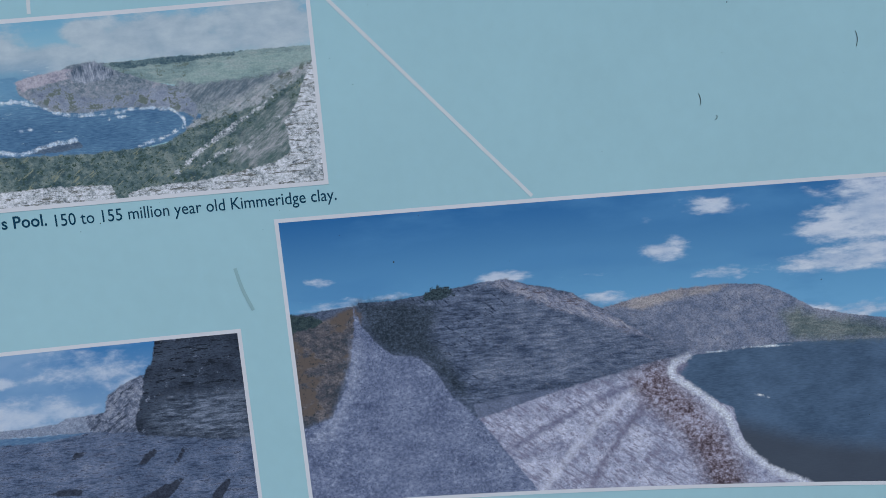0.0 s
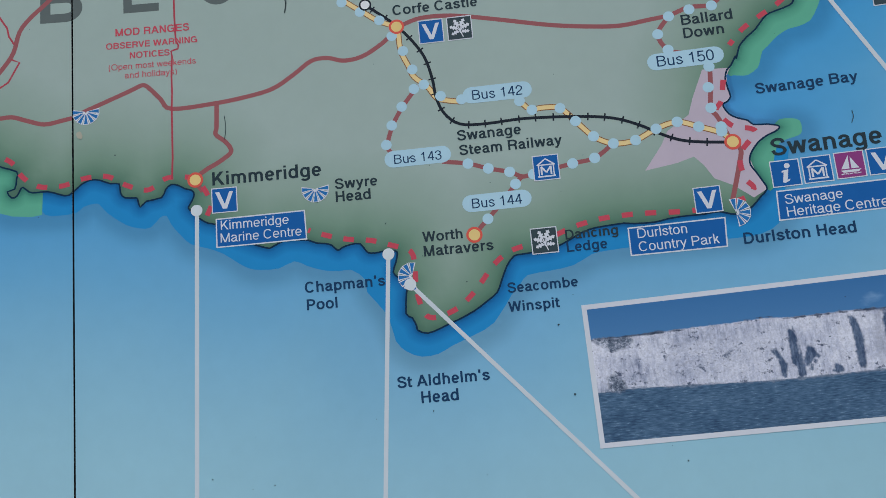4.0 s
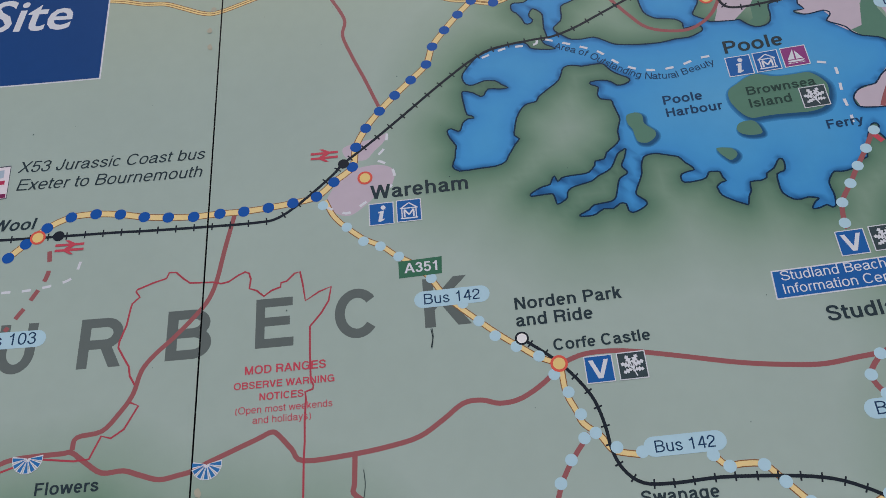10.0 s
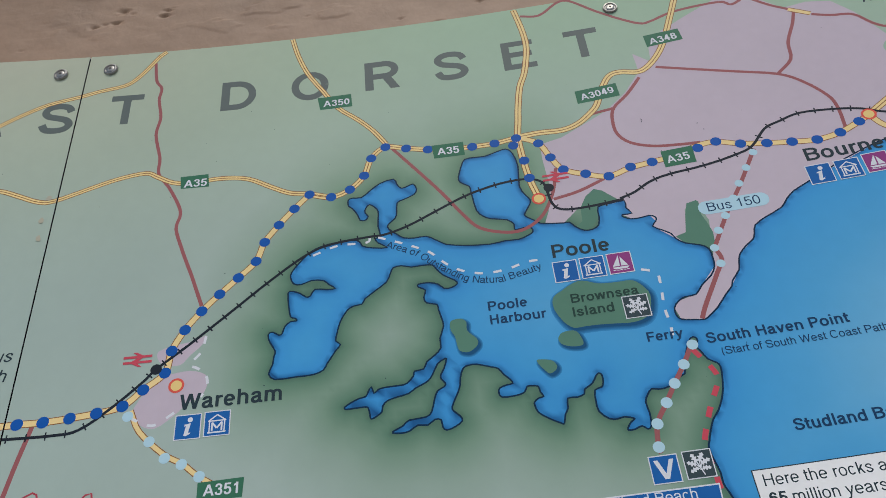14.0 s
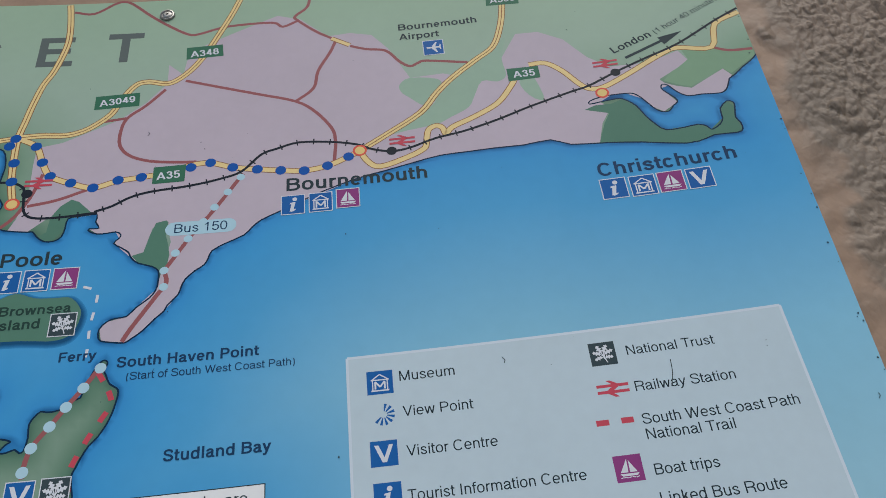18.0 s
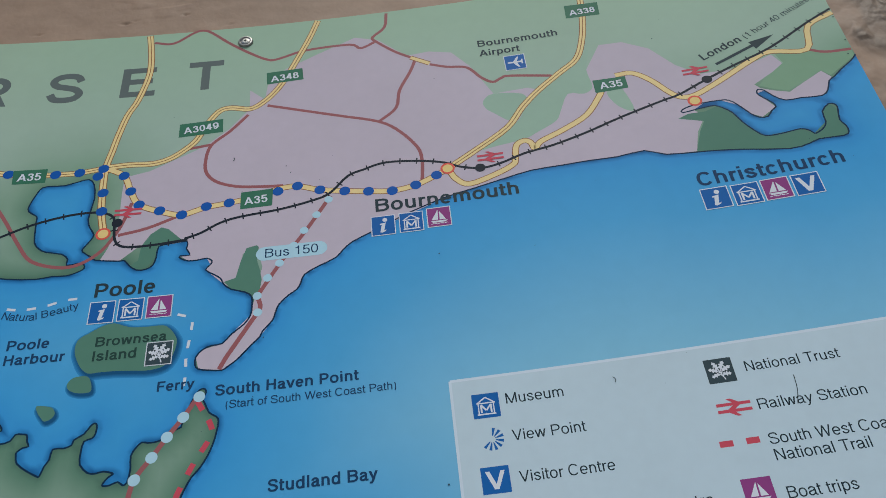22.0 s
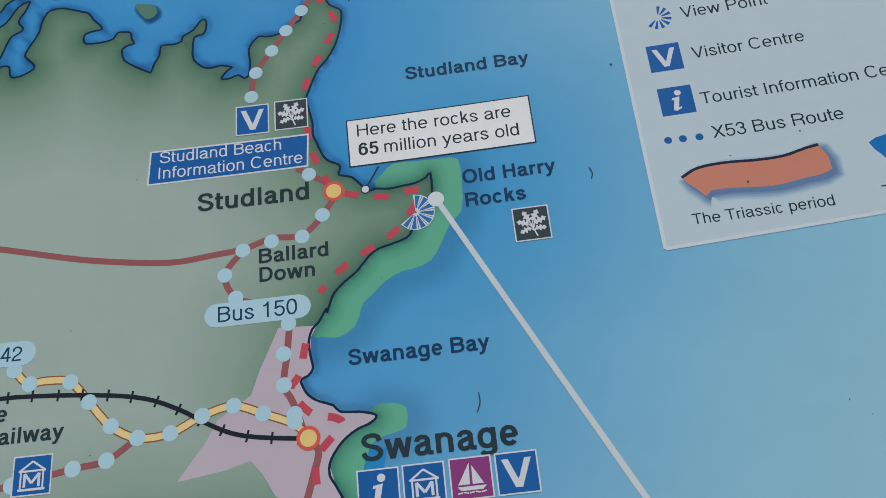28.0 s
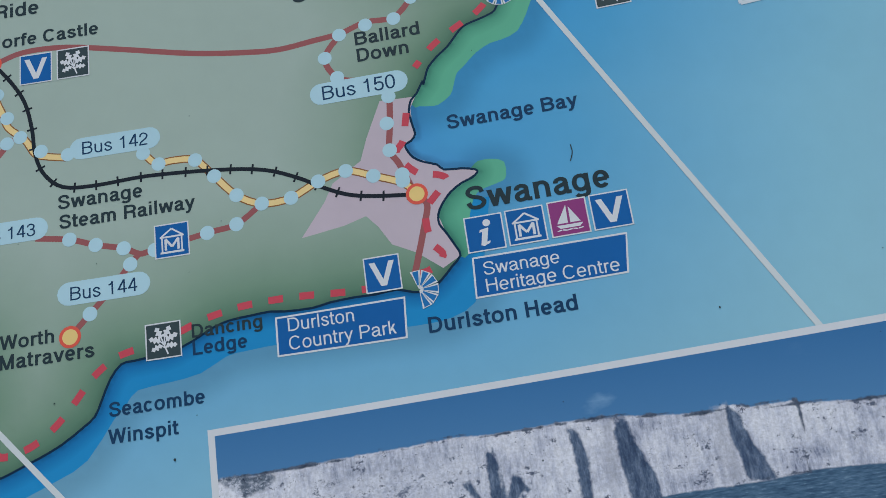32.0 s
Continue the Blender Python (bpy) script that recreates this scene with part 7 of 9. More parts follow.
def open_stop(x, z):
    b = spot("station_ring", (x, z), 5.6, RAIL, 26, "black ring with a pale middle")
    spot("station_dot", (x, z), 4.0, ink(226, 228, 226), 28.5, "", b)


def pin(x, z):
    spot("leader_dot", (x, z), 5.0, ink(206, 214, 216), 42, "white dot at the head of a leader line")


place('Wareham', 144.3, 1763.7, 230.8, 1763.7)
place('Norden Park', 258.0, 1645.8, 343.7, 1645.8)
place('and Ride', 257.5, 1631.3, 318.5, 1631.3)
place('Corfe Castle', 284.3, 1608.4, 359.3, 1608.4)
warning('MOD RANGES', 38.0, 1613.4, 103.4, 1613.4)
warning('OBSERVE WARNING', 29.6, 1601.5, 110.0, 1601.5)
warning('NOTICES', 50.2, 1591.4, 85.4, 1591.4)
warning_small('(Open most weekends', 31.7, 1581.6, 108.2, 1581.6)
warning_small('and holidays)', 45.5, 1573.1, 91.1, 1573.1)
place('Kimmeridge', 118.5, 1469.1, 211.9, 1469.1)
place('Swyre', 222.9, 1455.8, 259.1, 1455.8)
place('Head', 222.9, 1444.5, 252.7, 1444.5)
place('Flowers', -118.1, 1532.2, -69.7, 1532.2)
place('Barrow', -116.9, 1520.0, -73.3, 1520.0)
slanted('X53 Jurassic Coast bus', -178.2, 1824.3, -6.6, 1824.3)
slanted('Exeter to Bournemouth', -176.4, 1805.1, -8.1, 1805.1)
place_slanted('Wool', -189.4, 1763.7, -152.0, 1763.7)
bus('Bus 103', -187.0, 1655.4, -136.0, 1655.4)
banner('Site', -238.4, 1995.9, -153.1, 1995.9, 40.5)
region('R', -99.8, 1630.0, -63.7, 1630.0, 43.3)
region('B', -28.0, 1630.9, 9.6, 1630.9, 43.3)
region('E', 45.4, 1634.7, 76.9, 1634.7, 43.3)
region('C', 110.6, 1635.6, 148.4, 1635.6, 43.8)
region('K', 184.6, 1638.3, 222.5, 1638.3, 43.3)
region('U', -166.1, 1630.4, -136.1, 1630.4, 43.3)
region('E', -186.7, 2092.4, -149.0, 2092.4, 43.3)
region('A', -116.1, 2094.8, -74.8, 2094.8, 43.3)
region('S', -40.2, 2094.8, -1.8, 2094.8, 43.3)
region('T', 34.4, 2100.9, 69.6, 2100.9, 43.3)
region('D', 154.8, 2107.3, 193.5, 2107.3, 43.3)
region('O', 231.2, 2109.8, 273.2, 2109.8, 43.3)
region('R', 312.8, 2113.2, 351.2, 2113.2, 43.3)
region('S', 388.0, 2113.5, 427.6, 2113.5, 43.3)
region('E', 464.7, 2114.8, 500.6, 2114.8, 43.3)
region('T', 534.0, 2117.0, 570.6, 2117.0, 43.3)
bus('Bus 142', 185.1, 1658.9, 231.0, 1658.9)
bus('Bus 142', 346.6, 1522.3, 389.8, 1522.3)
bus('Bus 143', 274.9, 1472.6, 315.5, 1472.6)
bus('Bus 144', 337.2, 1427.1, 379.1, 1427.1)
bus('Bus 150', 505.4, 1532.5, 552.8, 1532.5)
bus('Bus 150', 621.9, 1894.4, 669.0, 1894.4)
shield('A351', 170.4, 1688.9, 198.1, 1688.9)
shield('A35', 125.4, 2005.1, 148.5, 2005.1)
shield('A350', 266.9, 2097.1, 295.1, 2097.1)
shield('A35', 382.7, 2009.7, 404.9, 2009.7)
shield('A35', 600.8, 1956.6, 622.5, 1958.3)
shield('A348', 621.7, 2118.4, 650.9, 2121.1)
shield('A3049', 536.5, 2055.0, 571.0, 2059.3)
shield('A338', 944.0, 2161.0, 971.4, 2161.0)
shield('A35', 952.6, 2046.0, 974.9, 2046.0)
shield('A354', -267.8, 2196.0, -237.8, 2198.7)
place('Poole', 476.1, 1869.8, 527.5, 1869.8)
water('Poole', 412.0, 1824.4, 446.1, 1824.4)
water('Harbour', 412.2, 1810.8, 461.0, 1810.8)
island('Brownsea', 484.2, 1821.1, 542.6, 1821.1)
island('Island', 483.6, 1807.7, 518.9, 1807.7)
water('Ferry', 539.5, 1774.6, 569.1, 1774.6)
water('South Haven Point', 586.1, 1765.9, 700.2, 1765.9)
note('(Start of South West Coast Path)', 595.1, 1754.2, 729.3, 1754.2)
water('Studland Bay', 629.9, 1684.1, 711.3, 1684.1)
place('Bournemouth', 722.1, 1931.5, 853.9, 1931.5)
water('Christchurch', 1011.0, 1909.0, 1138.8, 1909.0)
place('Bournemouth', 841.3, 2133.7, 925.9, 2133.7)
place('Airport', 841.3, 2118.9, 883.8, 2118.9)
place('London', 1058.6, 2061.5, 1101.6, 2078.7)
small('(1 hour 40 minutes)', 1106.3, 2080.9, 1184.4, 2118.7)
bent('Area of Outstanding Natural Beauty', [(324.5, 1906.1), (343.0, 1897.0), (354.3, 1890.1), (373.3, 1873.5), (397.4, 1857.2), (422.7, 1852.3), (436.1, 1853.7), (464.6, 1860.0)])
place('Swanage', 330.3, 1487.4, 384.7, 1487.4)
place('Steam Railway', 331.0, 1474.3, 418.1, 1474.3)
place('Worth', 293.2, 1402.8, 326.8, 1402.8)
place('Matravers', 293.3, 1390.5, 351.5, 1390.5)
water("Chapman's", 192.1, 1369.6, 259.3, 1369.6)
water('Pool', 192.9, 1355.0, 218.4, 1355.0)
water('Seacombe', 359.3, 1353.4, 416.7, 1353.4)
water('Winspit', 358.3, 1337.8, 400.1, 1337.8)
place('Dancing', 411.2, 1392.7, 454.3, 1392.7)
water('Ledge', 411.2, 1382.2, 444.3, 1382.2)
water("St Aldhelm's", 262.6, 1284.9, 337.7, 1284.9)
water('Head', 281.0, 1271.3, 311.2, 1271.3)
water('Durlston Head', 552.7, 1373.5, 639.7, 1373.5)
place('Swanage', 585.6, 1443.5, 672.0, 1443.5)
water('Swanage Bay', 581.4, 1498.0, 662.9, 1498.0)
place('Ballard', 530.4, 1566.9, 573.0, 1566.9)
place('Down', 530.6, 1554.9, 564.3, 1554.9)
place('Studland', 492.3, 1606.2, 562.7, 1606.2)
water('Old Harry', 659.0, 1603.6, 716.6, 1603.6)
water('Rocks', 659.1, 1587.8, 696.2, 1587.8)
plaque('Studland Beach', 467.3, 1643.4, 546.0, 1643.4)
plaque('Information Centre', 466.8, 1632.2, 559.5, 1632.2)
plaque('Kimmeridge', 124.2, 1429.8, 181.8, 1429.8)
plaque('Marine Centre', 123.6, 1418.8, 192.2, 1418.8)
plaque('Durlston', 469.6, 1387.6, 509.5, 1387.6)
plaque('Country Park', 469.3, 1376.5, 533.7, 1376.5)
plaque('Swanage', 589.5, 1402.4, 634.3, 1402.4)
plaque('Heritage Centre', 589.6, 1392.0, 667.5, 1392.0)
rocks('Here the rocks are', 595.4, 1646.0, 694.3, 1646.0)
rocks_bold('65', 595.6, 1632.2, 608.4, 1632.2)
rocks('million years old', 612.1, 1632.1, 697.8, 1632.1)
key('Museum', 812.6, 1730.3, 857.0, 1730.3)
key('View Point', 813.2, 1700.5, 868.3, 1700.5)
key('Visitor Centre', 813.7, 1668.8, 883.2, 1668.8)
key('Tourist Information Centre', 811.9, 1635.3, 944.5, 1635.3)
key('X53 Bus Route', 813.6, 1610.7, 891.2, 1610.7)
key('The Triassic period', 790.0, 1556.5, 871.1, 1556.5)
key('National Trust', 995.7, 1729.6, 1066.1, 1729.6)
key('Railway Station', 995.6, 1698.5, 1074.0, 1698.5)
key('South West Coast Path', 994.7, 1671.7, 1114.6, 1671.7)
key('National Trail', 995.0, 1659.6, 1062.3, 1659.6)
key('Boat trips', 994.6, 1632.6, 1042.6, 1632.6)
key('Linked Bus Route', 993.8, 1611.5, 1085.2, 1611.5)
key('The J', 898.5, 1557.5, 921.7, 1557.5)
caption_bold("Chapman's Pool.", 118.5, 911.6, 224.2, 911.6, 11.3)
caption('150 to 155 million year old Kimmeridge clay.', 232.0, 909.6, 504.1, 909.6, 11.5)
caption('nes and clays.', -118.7, 1038.3, -36.8, 1038.3, 13.7)
info_symbol(153.3, 1748.2)
museum_symbol(177.5, 1748.8)
info_symbol(484.9, 1854.1)
museum_symbol(509.0, 1854.5)
boat_symbol(533.3, 1854.8)
info_symbol(728.1, 1915.2)
museum_symbol(753.5, 1915.5)
boat_symbol(778.7, 1917.2)
info_symbol(1021.5, 1893.6)
museum_symbol(1048.0, 1892.8)
boat_symbol(1073.7, 1893.1)
visitor_symbol(1099.9, 1892.6)
visitor_symbol(128.2, 1455.5)
visitor_symbol(316.5, 1589.5)
trust_symbol(341.7, 1589.6)
museum_symbol(402.1, 1455.7)
visitor_symbol(529.6, 1413.4)
trust_symbol(393.7, 1393.9)
info_symbol(593.7, 1427.9)
museum_symbol(618.6, 1428.2)
boat_symbol(644.1, 1428.7)
visitor_symbol(669.1, 1428.8)
visitor_symbol(527.6, 1668.0)
trust_symbol(553.1, 1668.7)
trust_symbol(696.9, 1571.3)
trust_symbol(537.7, 1809.4)
museum_symbol(796.9, 1730.8)
visitor_symbol(796.6, 1672.7)
info_symbol(797.4, 1640.4)
trust_symbol(976.7, 1733.2)
boat_symbol(976.2, 1639.9)
plane_symbol(876.0, 2102.8)
train_symbol(-119.9, 1743.0)
train_symbol(103.6, 1815.1)
train_symbol(493.5, 1961.5)
train_symbol(833.7, 1979.8)
train_symbol(1046.6, 2049.6)
train_symbol(978.3, 1703.0)
view_point(11.4, 1545.2, 165, 375)
view_point(205.9, 1457.8, 165, 375)
view_point(281.8, 1374.9, 70, 290)
view_point(628.0, 1588.3, -145, 95)
view_point(550.1, 1400.2, -88, 112)
view_point(798.1, 1703.6, -150, 92, 9.6, False)
view_point(-127.1, 1560.9, 168, 372)
town(286.6, 1597.3)
town(104.0, 1475.5)
town(556.6, 1459.5)
town(336.6, 1404.6)
town(140.0, 1786.7)
town(-149.1, 1754.8)
town(473.9, 1938.3)
town(792.3, 1972.6)
town(1035.5, 2010.6)
town(578.2, 1609.6)
station(120.9, 1803.9)
station(-131.0, 1754.9)
station(485.1, 1949.6)
station(822.7, 1968.2)
station(1054.2, 2035.5)
open_stop(260.5, 1621.1)
pin(104.2, 1448.5)
pin(263.7, 1395.5)
pin(279.8, 1368.3)
pin(641.2, 1595.4)

# arrow towards the capital
a, b = Vector(ARROW_LONDON[0]), Vector(ARROW_LONDON[1])
d = (b - a).normalized()
n = Vector((-d.y, d.x))
printed("direction_arrow", poly([tuple(a + n * 1.6), tuple(b + n * 1.6), tuple(b + n * 6), tuple(b + d * 26), tuple(b - n * 6), tuple(b - n * 1.6), tuple(a - n * 1.6)], 30), DARK, "dark arrow along the railway")


# ---- photographs ----
def sky_picture(name, z0, z1, low, high, cloud, amount, scale=9.0, stretch=(1, 1, 2.4), puff=None, under=None):
    """A printed sky: low to high tint with clouds of noise."""
    m, nn, l, p = nodes_of(name)
    tc = nn.new("ShaderNodeTexCoord")
    sp = nn.new("ShaderNodeSeparateXYZ")
    l.new(tc.outputs["Object"], sp.inputs["Vector"])
    f = nn.new("ShaderNodeMapRange")
    f.inputs["From Min"].default_value, f.inputs["From Max"].default_value = z0 / 1000, z1 / 1000
    l.new(sp.outputs["Z"], f.inputs["Value"])
    mx = nn.new("ShaderNodeMix")
    mx.data_type = "RGBA"
    l.new(f.outputs["Result"], mx.inputs["Factor"])
    mx.inputs["A"].default_value, mx.inputs["B"].default_value = tone(*low, 1.12), tone(*high, 1.12)
    mp = nn.new("ShaderNodeMapping")
    mp.inputs["Scale"].default_value = stretch
    l.new(tc.outputs["Object"], mp.inputs["Vector"])
    nz = nn.new("ShaderNodeTexNoise")
    nz.inputs["Scale"].default_value, nz.inputs["Detail"].default_value = scale, 7
    l.new(mp.outputs["Vector"], nz.inputs["Vector"])
    g = nn.new("ShaderNodeMapRange")
    g.inputs["From Min"].default_value, g.inputs["From Max"].default_value = 0.62 - amount * 0.3, 0.78 - amount * 0.2
    l.new(nz.outputs["Fac"], g.inputs["Value"])
    m2 = nn.new("ShaderNodeMix")
    m2.data_type = "RGBA"
    l.new(g.outputs["Result"], m2.inputs["Factor"])
    l.new(mx.outputs["Result"], m2.inputs["A"])
    m2.inputs["B"].default_value = tone(*cloud, 1.12)
    last = m2.outputs["Result"]
    if puff:
        at_ = nn.new("ShaderNodeAttribute")
        at_.attribute_name = "cloud"
        bits = []
        for sc_, k in ((34.0, 1.5), (11.0, 0.9)):
            nb = nn.new("ShaderNodeTexNoise")
            nb.inputs["Scale"].default_value, nb.inputs["Detail"].default_value, nb.inputs["Roughness"].default_value = sc_, 6, 0.62
            l.new(mp.outputs["Vector"], nb.inputs["Vector"])
            ma = nn.new("ShaderNodeMath")
            ma.operation = "MULTIPLY_ADD"
            l.new(nb.outputs["Fac"], ma.inputs[0])
            ma.inputs[1].default_value, ma.inputs[2].default_value = k, -k / 2
            bits.append(ma)
        s1, s2 = nn.new("ShaderNodeMath"), nn.new("ShaderNodeMath")
        l.new(bits[0].outputs[0], s1.inputs[0]), l.new(bits[1].outputs[0], s1.inputs[1])
        l.new(s1.outputs[0], s2.inputs[0]), l.new(at_.outputs["Fac"], s2.inputs[1])
        mk = nn.new("ShaderNodeMapRange")
        mk.interpolation_type = "SMOOTHSTEP"
        mk.inputs["From Min"].default_value, mk.inputs["From Max"].default_value = 0.36, 1.0
        l.new(s2.outputs[0], mk.inputs["Value"])
        tint = nn.new("ShaderNodeMix")
        tint.data_type = "RGBA"
        sh = nn.new("ShaderNodeMapRange")
        sh.inputs["From Min"].default_value, sh.inputs["From Max"].default_value = -0.35, 0.3
        l.new(s1.outputs[0], sh.inputs["Value"]), l.new(sh.outputs["Result"], tint.inputs["Factor"])
        tint.inputs["A"].default_value, tint.inputs["B"].default_value = tone(*under, 1.12), tone(*puff, 1.12)
        m3 = nn.new("ShaderNodeMix")
        m3.data_type = "RGBA"
        l.new(mk.outputs["Result"], m3.inputs["Factor"]), l.new(last, m3.inputs["A"]), l.new(tint.outputs["Result"], m3.inputs["B"])
        last = m3.outputs["Result"]
    l.new(last, p.inputs["Base Color"])
    p.inputs["Roughness"].default_value, p.inputs["Specular IOR Level"].default_value = GLOSS, SHEEN
    return m


def inside_by(P, pts):
    """How far each place lies inside the outline pts, negative outside, in millimetres."""
    A = np.array(pts, float)
    B = np.roll(A, -1, axis=0)
    far, odd = np.full(len(P), 1e9), np.zeros(len(P), bool)
    for a, b in zip(A, B):
        d = b - a
        t = np.clip(((P - a) @ d) / max(1e-9, d @ d), 0, 1)
        far = np.minimum(far, np.hypot(*(P - a - t[:, None] * d).T))
        cut = (a[1] > P[:, 1]) != (b[1] > P[:, 1])
        odd ^= cut & (P[:, 0] < d[0] * (P[:, 1] - a[1]) / (d[1] if abs(d[1]) > 1e-9 else 1e-9) + a[0])
    return np.where(odd, far, -far)


def from_line(P, pts):
    far = np.full(len(P), 1e9)
    A = np.array(pts, float)
    for a, b in zip(A, A[1:]):
        d = b - a
        t = np.clip(((P - a) @ d) / max(1e-9, d @ d), 0, 1)
        far = np.minimum(far, np.hypot(*(P - a - t[:, None] * d).T))
    return far


GRAINS = {"fine": (240, 6, 0.8, (1, 1, 1.2)), "mid": (100, 6, 0.75, (1, 1, 1.3)), "broad": (30, 4, 0.55, (1, 1, 1.5)), "across": (120, 7, 0.75, (0.55, 1, 2.8)),
          "up": (120, 7, 0.75, (2.6, 1, 0.65)), "grain": (560, 3, 0.7, (1, 1, 1.2)), "ripple": (200, 4, 0.6, (0.8, 1, 5.0)), "edge": (150, 5, 0.7, (1, 1, 1)),
          "slant": (120, 7, 0.75, (0.6, 1, 2.6)), "fall": (120, 7, 0.75, (0.6, 1, 2.4))}


class Photo:
    """A photograph printed with a white border: one printed sheet whose tints run into one another."""

    def __init__(self, corners, border, sky, label, puffs=()):
        self.base = part("photograph", poly(corners, 40), WHITE, None)
        tagged(self.base, label, "photograph", "photographs on the boards")
        c = [Vector(p) for p in corners]
        self.rect = []
        for i in range(4):
            p, a, b = c[i], (c[i - 1] - c[i]).normalized(), (c[(i + 1) % 4] - c[i]).normalized()
            self.rect.append(tuple(p + (a + b) * border))
        self.sky, self.puffs, self.areas = sky, puffs, []
        for i in range(4):
            a, b, q, r = c[i], c[(i + 1) % 4], Vector(self.rect[(i + 1) % 4]), Vector(self.rect[i])
            part("border_strip", poly([tuple(a), tuple(b), tuple(q), tuple(r)], 41), WHITE, self.base)

    def area(self, pts, tints, grain="fine", soft=1.0, rough=5.0, spread=(0.4, 0.6), mix=0.25, flecks=()):
        self.areas.append((pts, None, tints, grain, soft, rough, spread, mix, flecks))

    def band(self, pts, width, tints, grain="fine", soft=0.8, rough=4.0):
        self.areas.append((pts, width, tints, grain, soft, rough, (0.4, 0.6), 0.25, ()))

    def done(self, pitch=3.0, cool=8, bite=0.12):
        c = [Vector(p) for p in self.rect]
        nu, nv = (max(12, int((c[1] - c[0]).length / pitch)), max(12, int((c[3] - c[0]).length / pitch)))
        u, v = (g.ravel()[:, None] for g in np.meshgrid(np.linspace(0, 1, nu), np.linspace(0, 1, nv)))
        a, b, cc, d = (np.array(p)[None] for p in self.rect)
        P = (a * (1 - u) + b * u) * (1 - v) + (d * (1 - u) + cc * u) * v
        me = bpy.data.meshes.new("picture_print")
        me.from_pydata([tuple(at(p, 42)) for p in P], [], [(j * nu + i, j * nu + nu + i, j * nu + nu + i + 1, j * nu + i + 1) for j in range(nv - 1) for i in range(nu - 1)])
        if me.polygons[0].normal.y > 0:
            me.flip_normals()
        me.materials.append(self.sky)
        ob = new("picture_print", me)
        ob.parent = self.base
        cloud = np.zeros(len(P))
        for x, z, rx, rz, w in self.puffs:
            cloud = np.maximum(cloud, w * np.exp(-((P[:, 0] - x) / rx) ** 2 - ((P[:, 1] - z) / rz) ** 2))
        me.attributes.new("cloud", "FLOAT", "POINT").data.foreach_set("value", cloud.astype(np.float32))
        nn, l = self.sky.node_tree.nodes, self.sky.node_tree.links
        p = nn["Principled BSDF"]
        last = p.inputs["Base Color"].links[0].from_socket
        tc = nn.new("ShaderNodeTexCoord")
        made = {}

        def noise_of(kind):
            if kind not in made:
                scale, detail, rough, pull = GRAINS[kind]
                mp = nn.new("ShaderNodeMapping")
                mp.inputs["Scale"].default_value = pull
                tw = nn.new("ShaderNodeMapping")
                tw.inputs["Rotation"].default_value = (0, radians({"slant": 36, "fall": -40}.get(kind, 0)), 0)
                l.new(tc.outputs["Object"], tw.inputs["Vector"])
                l.new(tw.outputs["Vector"], mp.inputs["Vector"])
                nz = nn.new("ShaderNodeTexNoise")
                nz.inputs["Scale"].default_value, nz.inputs["Detail"].default_value, nz.inputs["Roughness"].default_value = scale, detail, rough
                l.new(mp.outputs["Vector"], nz.inputs["Vector"])
                made[kind] = nz.outputs["Fac"]
            return made[kind]

        def ranged(value, lo, hi, smooth_=False):
            mr = nn.new("ShaderNodeMapRange")
            if smooth_:
                mr.interpolation_type = "SMOOTHSTEP"
            mr.inputs["From Min"].default_value, mr.inputs["From Max"].default_value = lo, hi
            l.new(value, mr.inputs["Value"])
            return mr.outputs["Result"]

        def blend(fac, one, two, colour=True):
            mx = nn.new("ShaderNodeMix")
            if colour:
                mx.data_type = "RGBA"
            for socket, value in (("Factor", fac), ("A", one), ("B", two)):
                if isinstance(value, (tuple, float)):
                    mx.inputs[socket].default_value = value
                else:
                    l.new(value, mx.inputs[socket])
            return mx.outputs["Result"]

        for k, (pts, width, tints, grain, soft, rough, spread, mix, flecks) in enumerate(self.areas):
            deep = inside_by(P, pts) if width is None else width - from_line(P, pts)
            name = "area_%d" % k
            me.attributes.new(name, "FLOAT", "POINT").data.foreach_set("value", np.clip(deep, -25, 25).astype(np.float32))
            an = nn.new("ShaderNodeAttribute")
            an.attribute_name = name
            ma = nn.new("ShaderNodeMath")
            ma.operation = "MULTIPLY_ADD"
            l.new(noise_of("edge"), ma.inputs[0])
            ma.inputs[1].default_value, ma.inputs[2].default_value = rough * 2, -rough
            ad = nn.new("ShaderNodeMath")
            l.new(an.outputs["Fac"], ad.inputs[0]), l.new(ma.outputs[0], ad.inputs[1])
            mask = ranged(ad.outputs[0], -soft, soft, True)
            ramp = nn.new("ShaderNodeValToRGB")
            els = ramp.color_ramp.elements
            mean = [sum(t[i] for t in tints) / len(tints) for i in range(3)]
            tints = [tuple(max(8, m_ + (c_ - m_) * 1.4) for c_, m_ in zip(t, mean)) for t in tints]
            tints = [tuple(c_ * 0.84 + sum(t) / 3 * 0.16 + 2 + cool * w_ for c_, w_ in zip(t, (-0.5, 0, 1))) for t in tints]
            while len(els) < len(tints):
                els.new(0.5)
            for j, (e, t) in enumerate(zip(els, tints)):
                e.position, e.color = spread[0] + (spread[1] - spread[0]) * j / (len(tints) - 1), tone(*t, 1.12)
            l.new(blend(mix, noise_of(grain), noise_of("broad"), False), ramp.inputs["Fac"])
            tint = ramp.outputs["Color"]
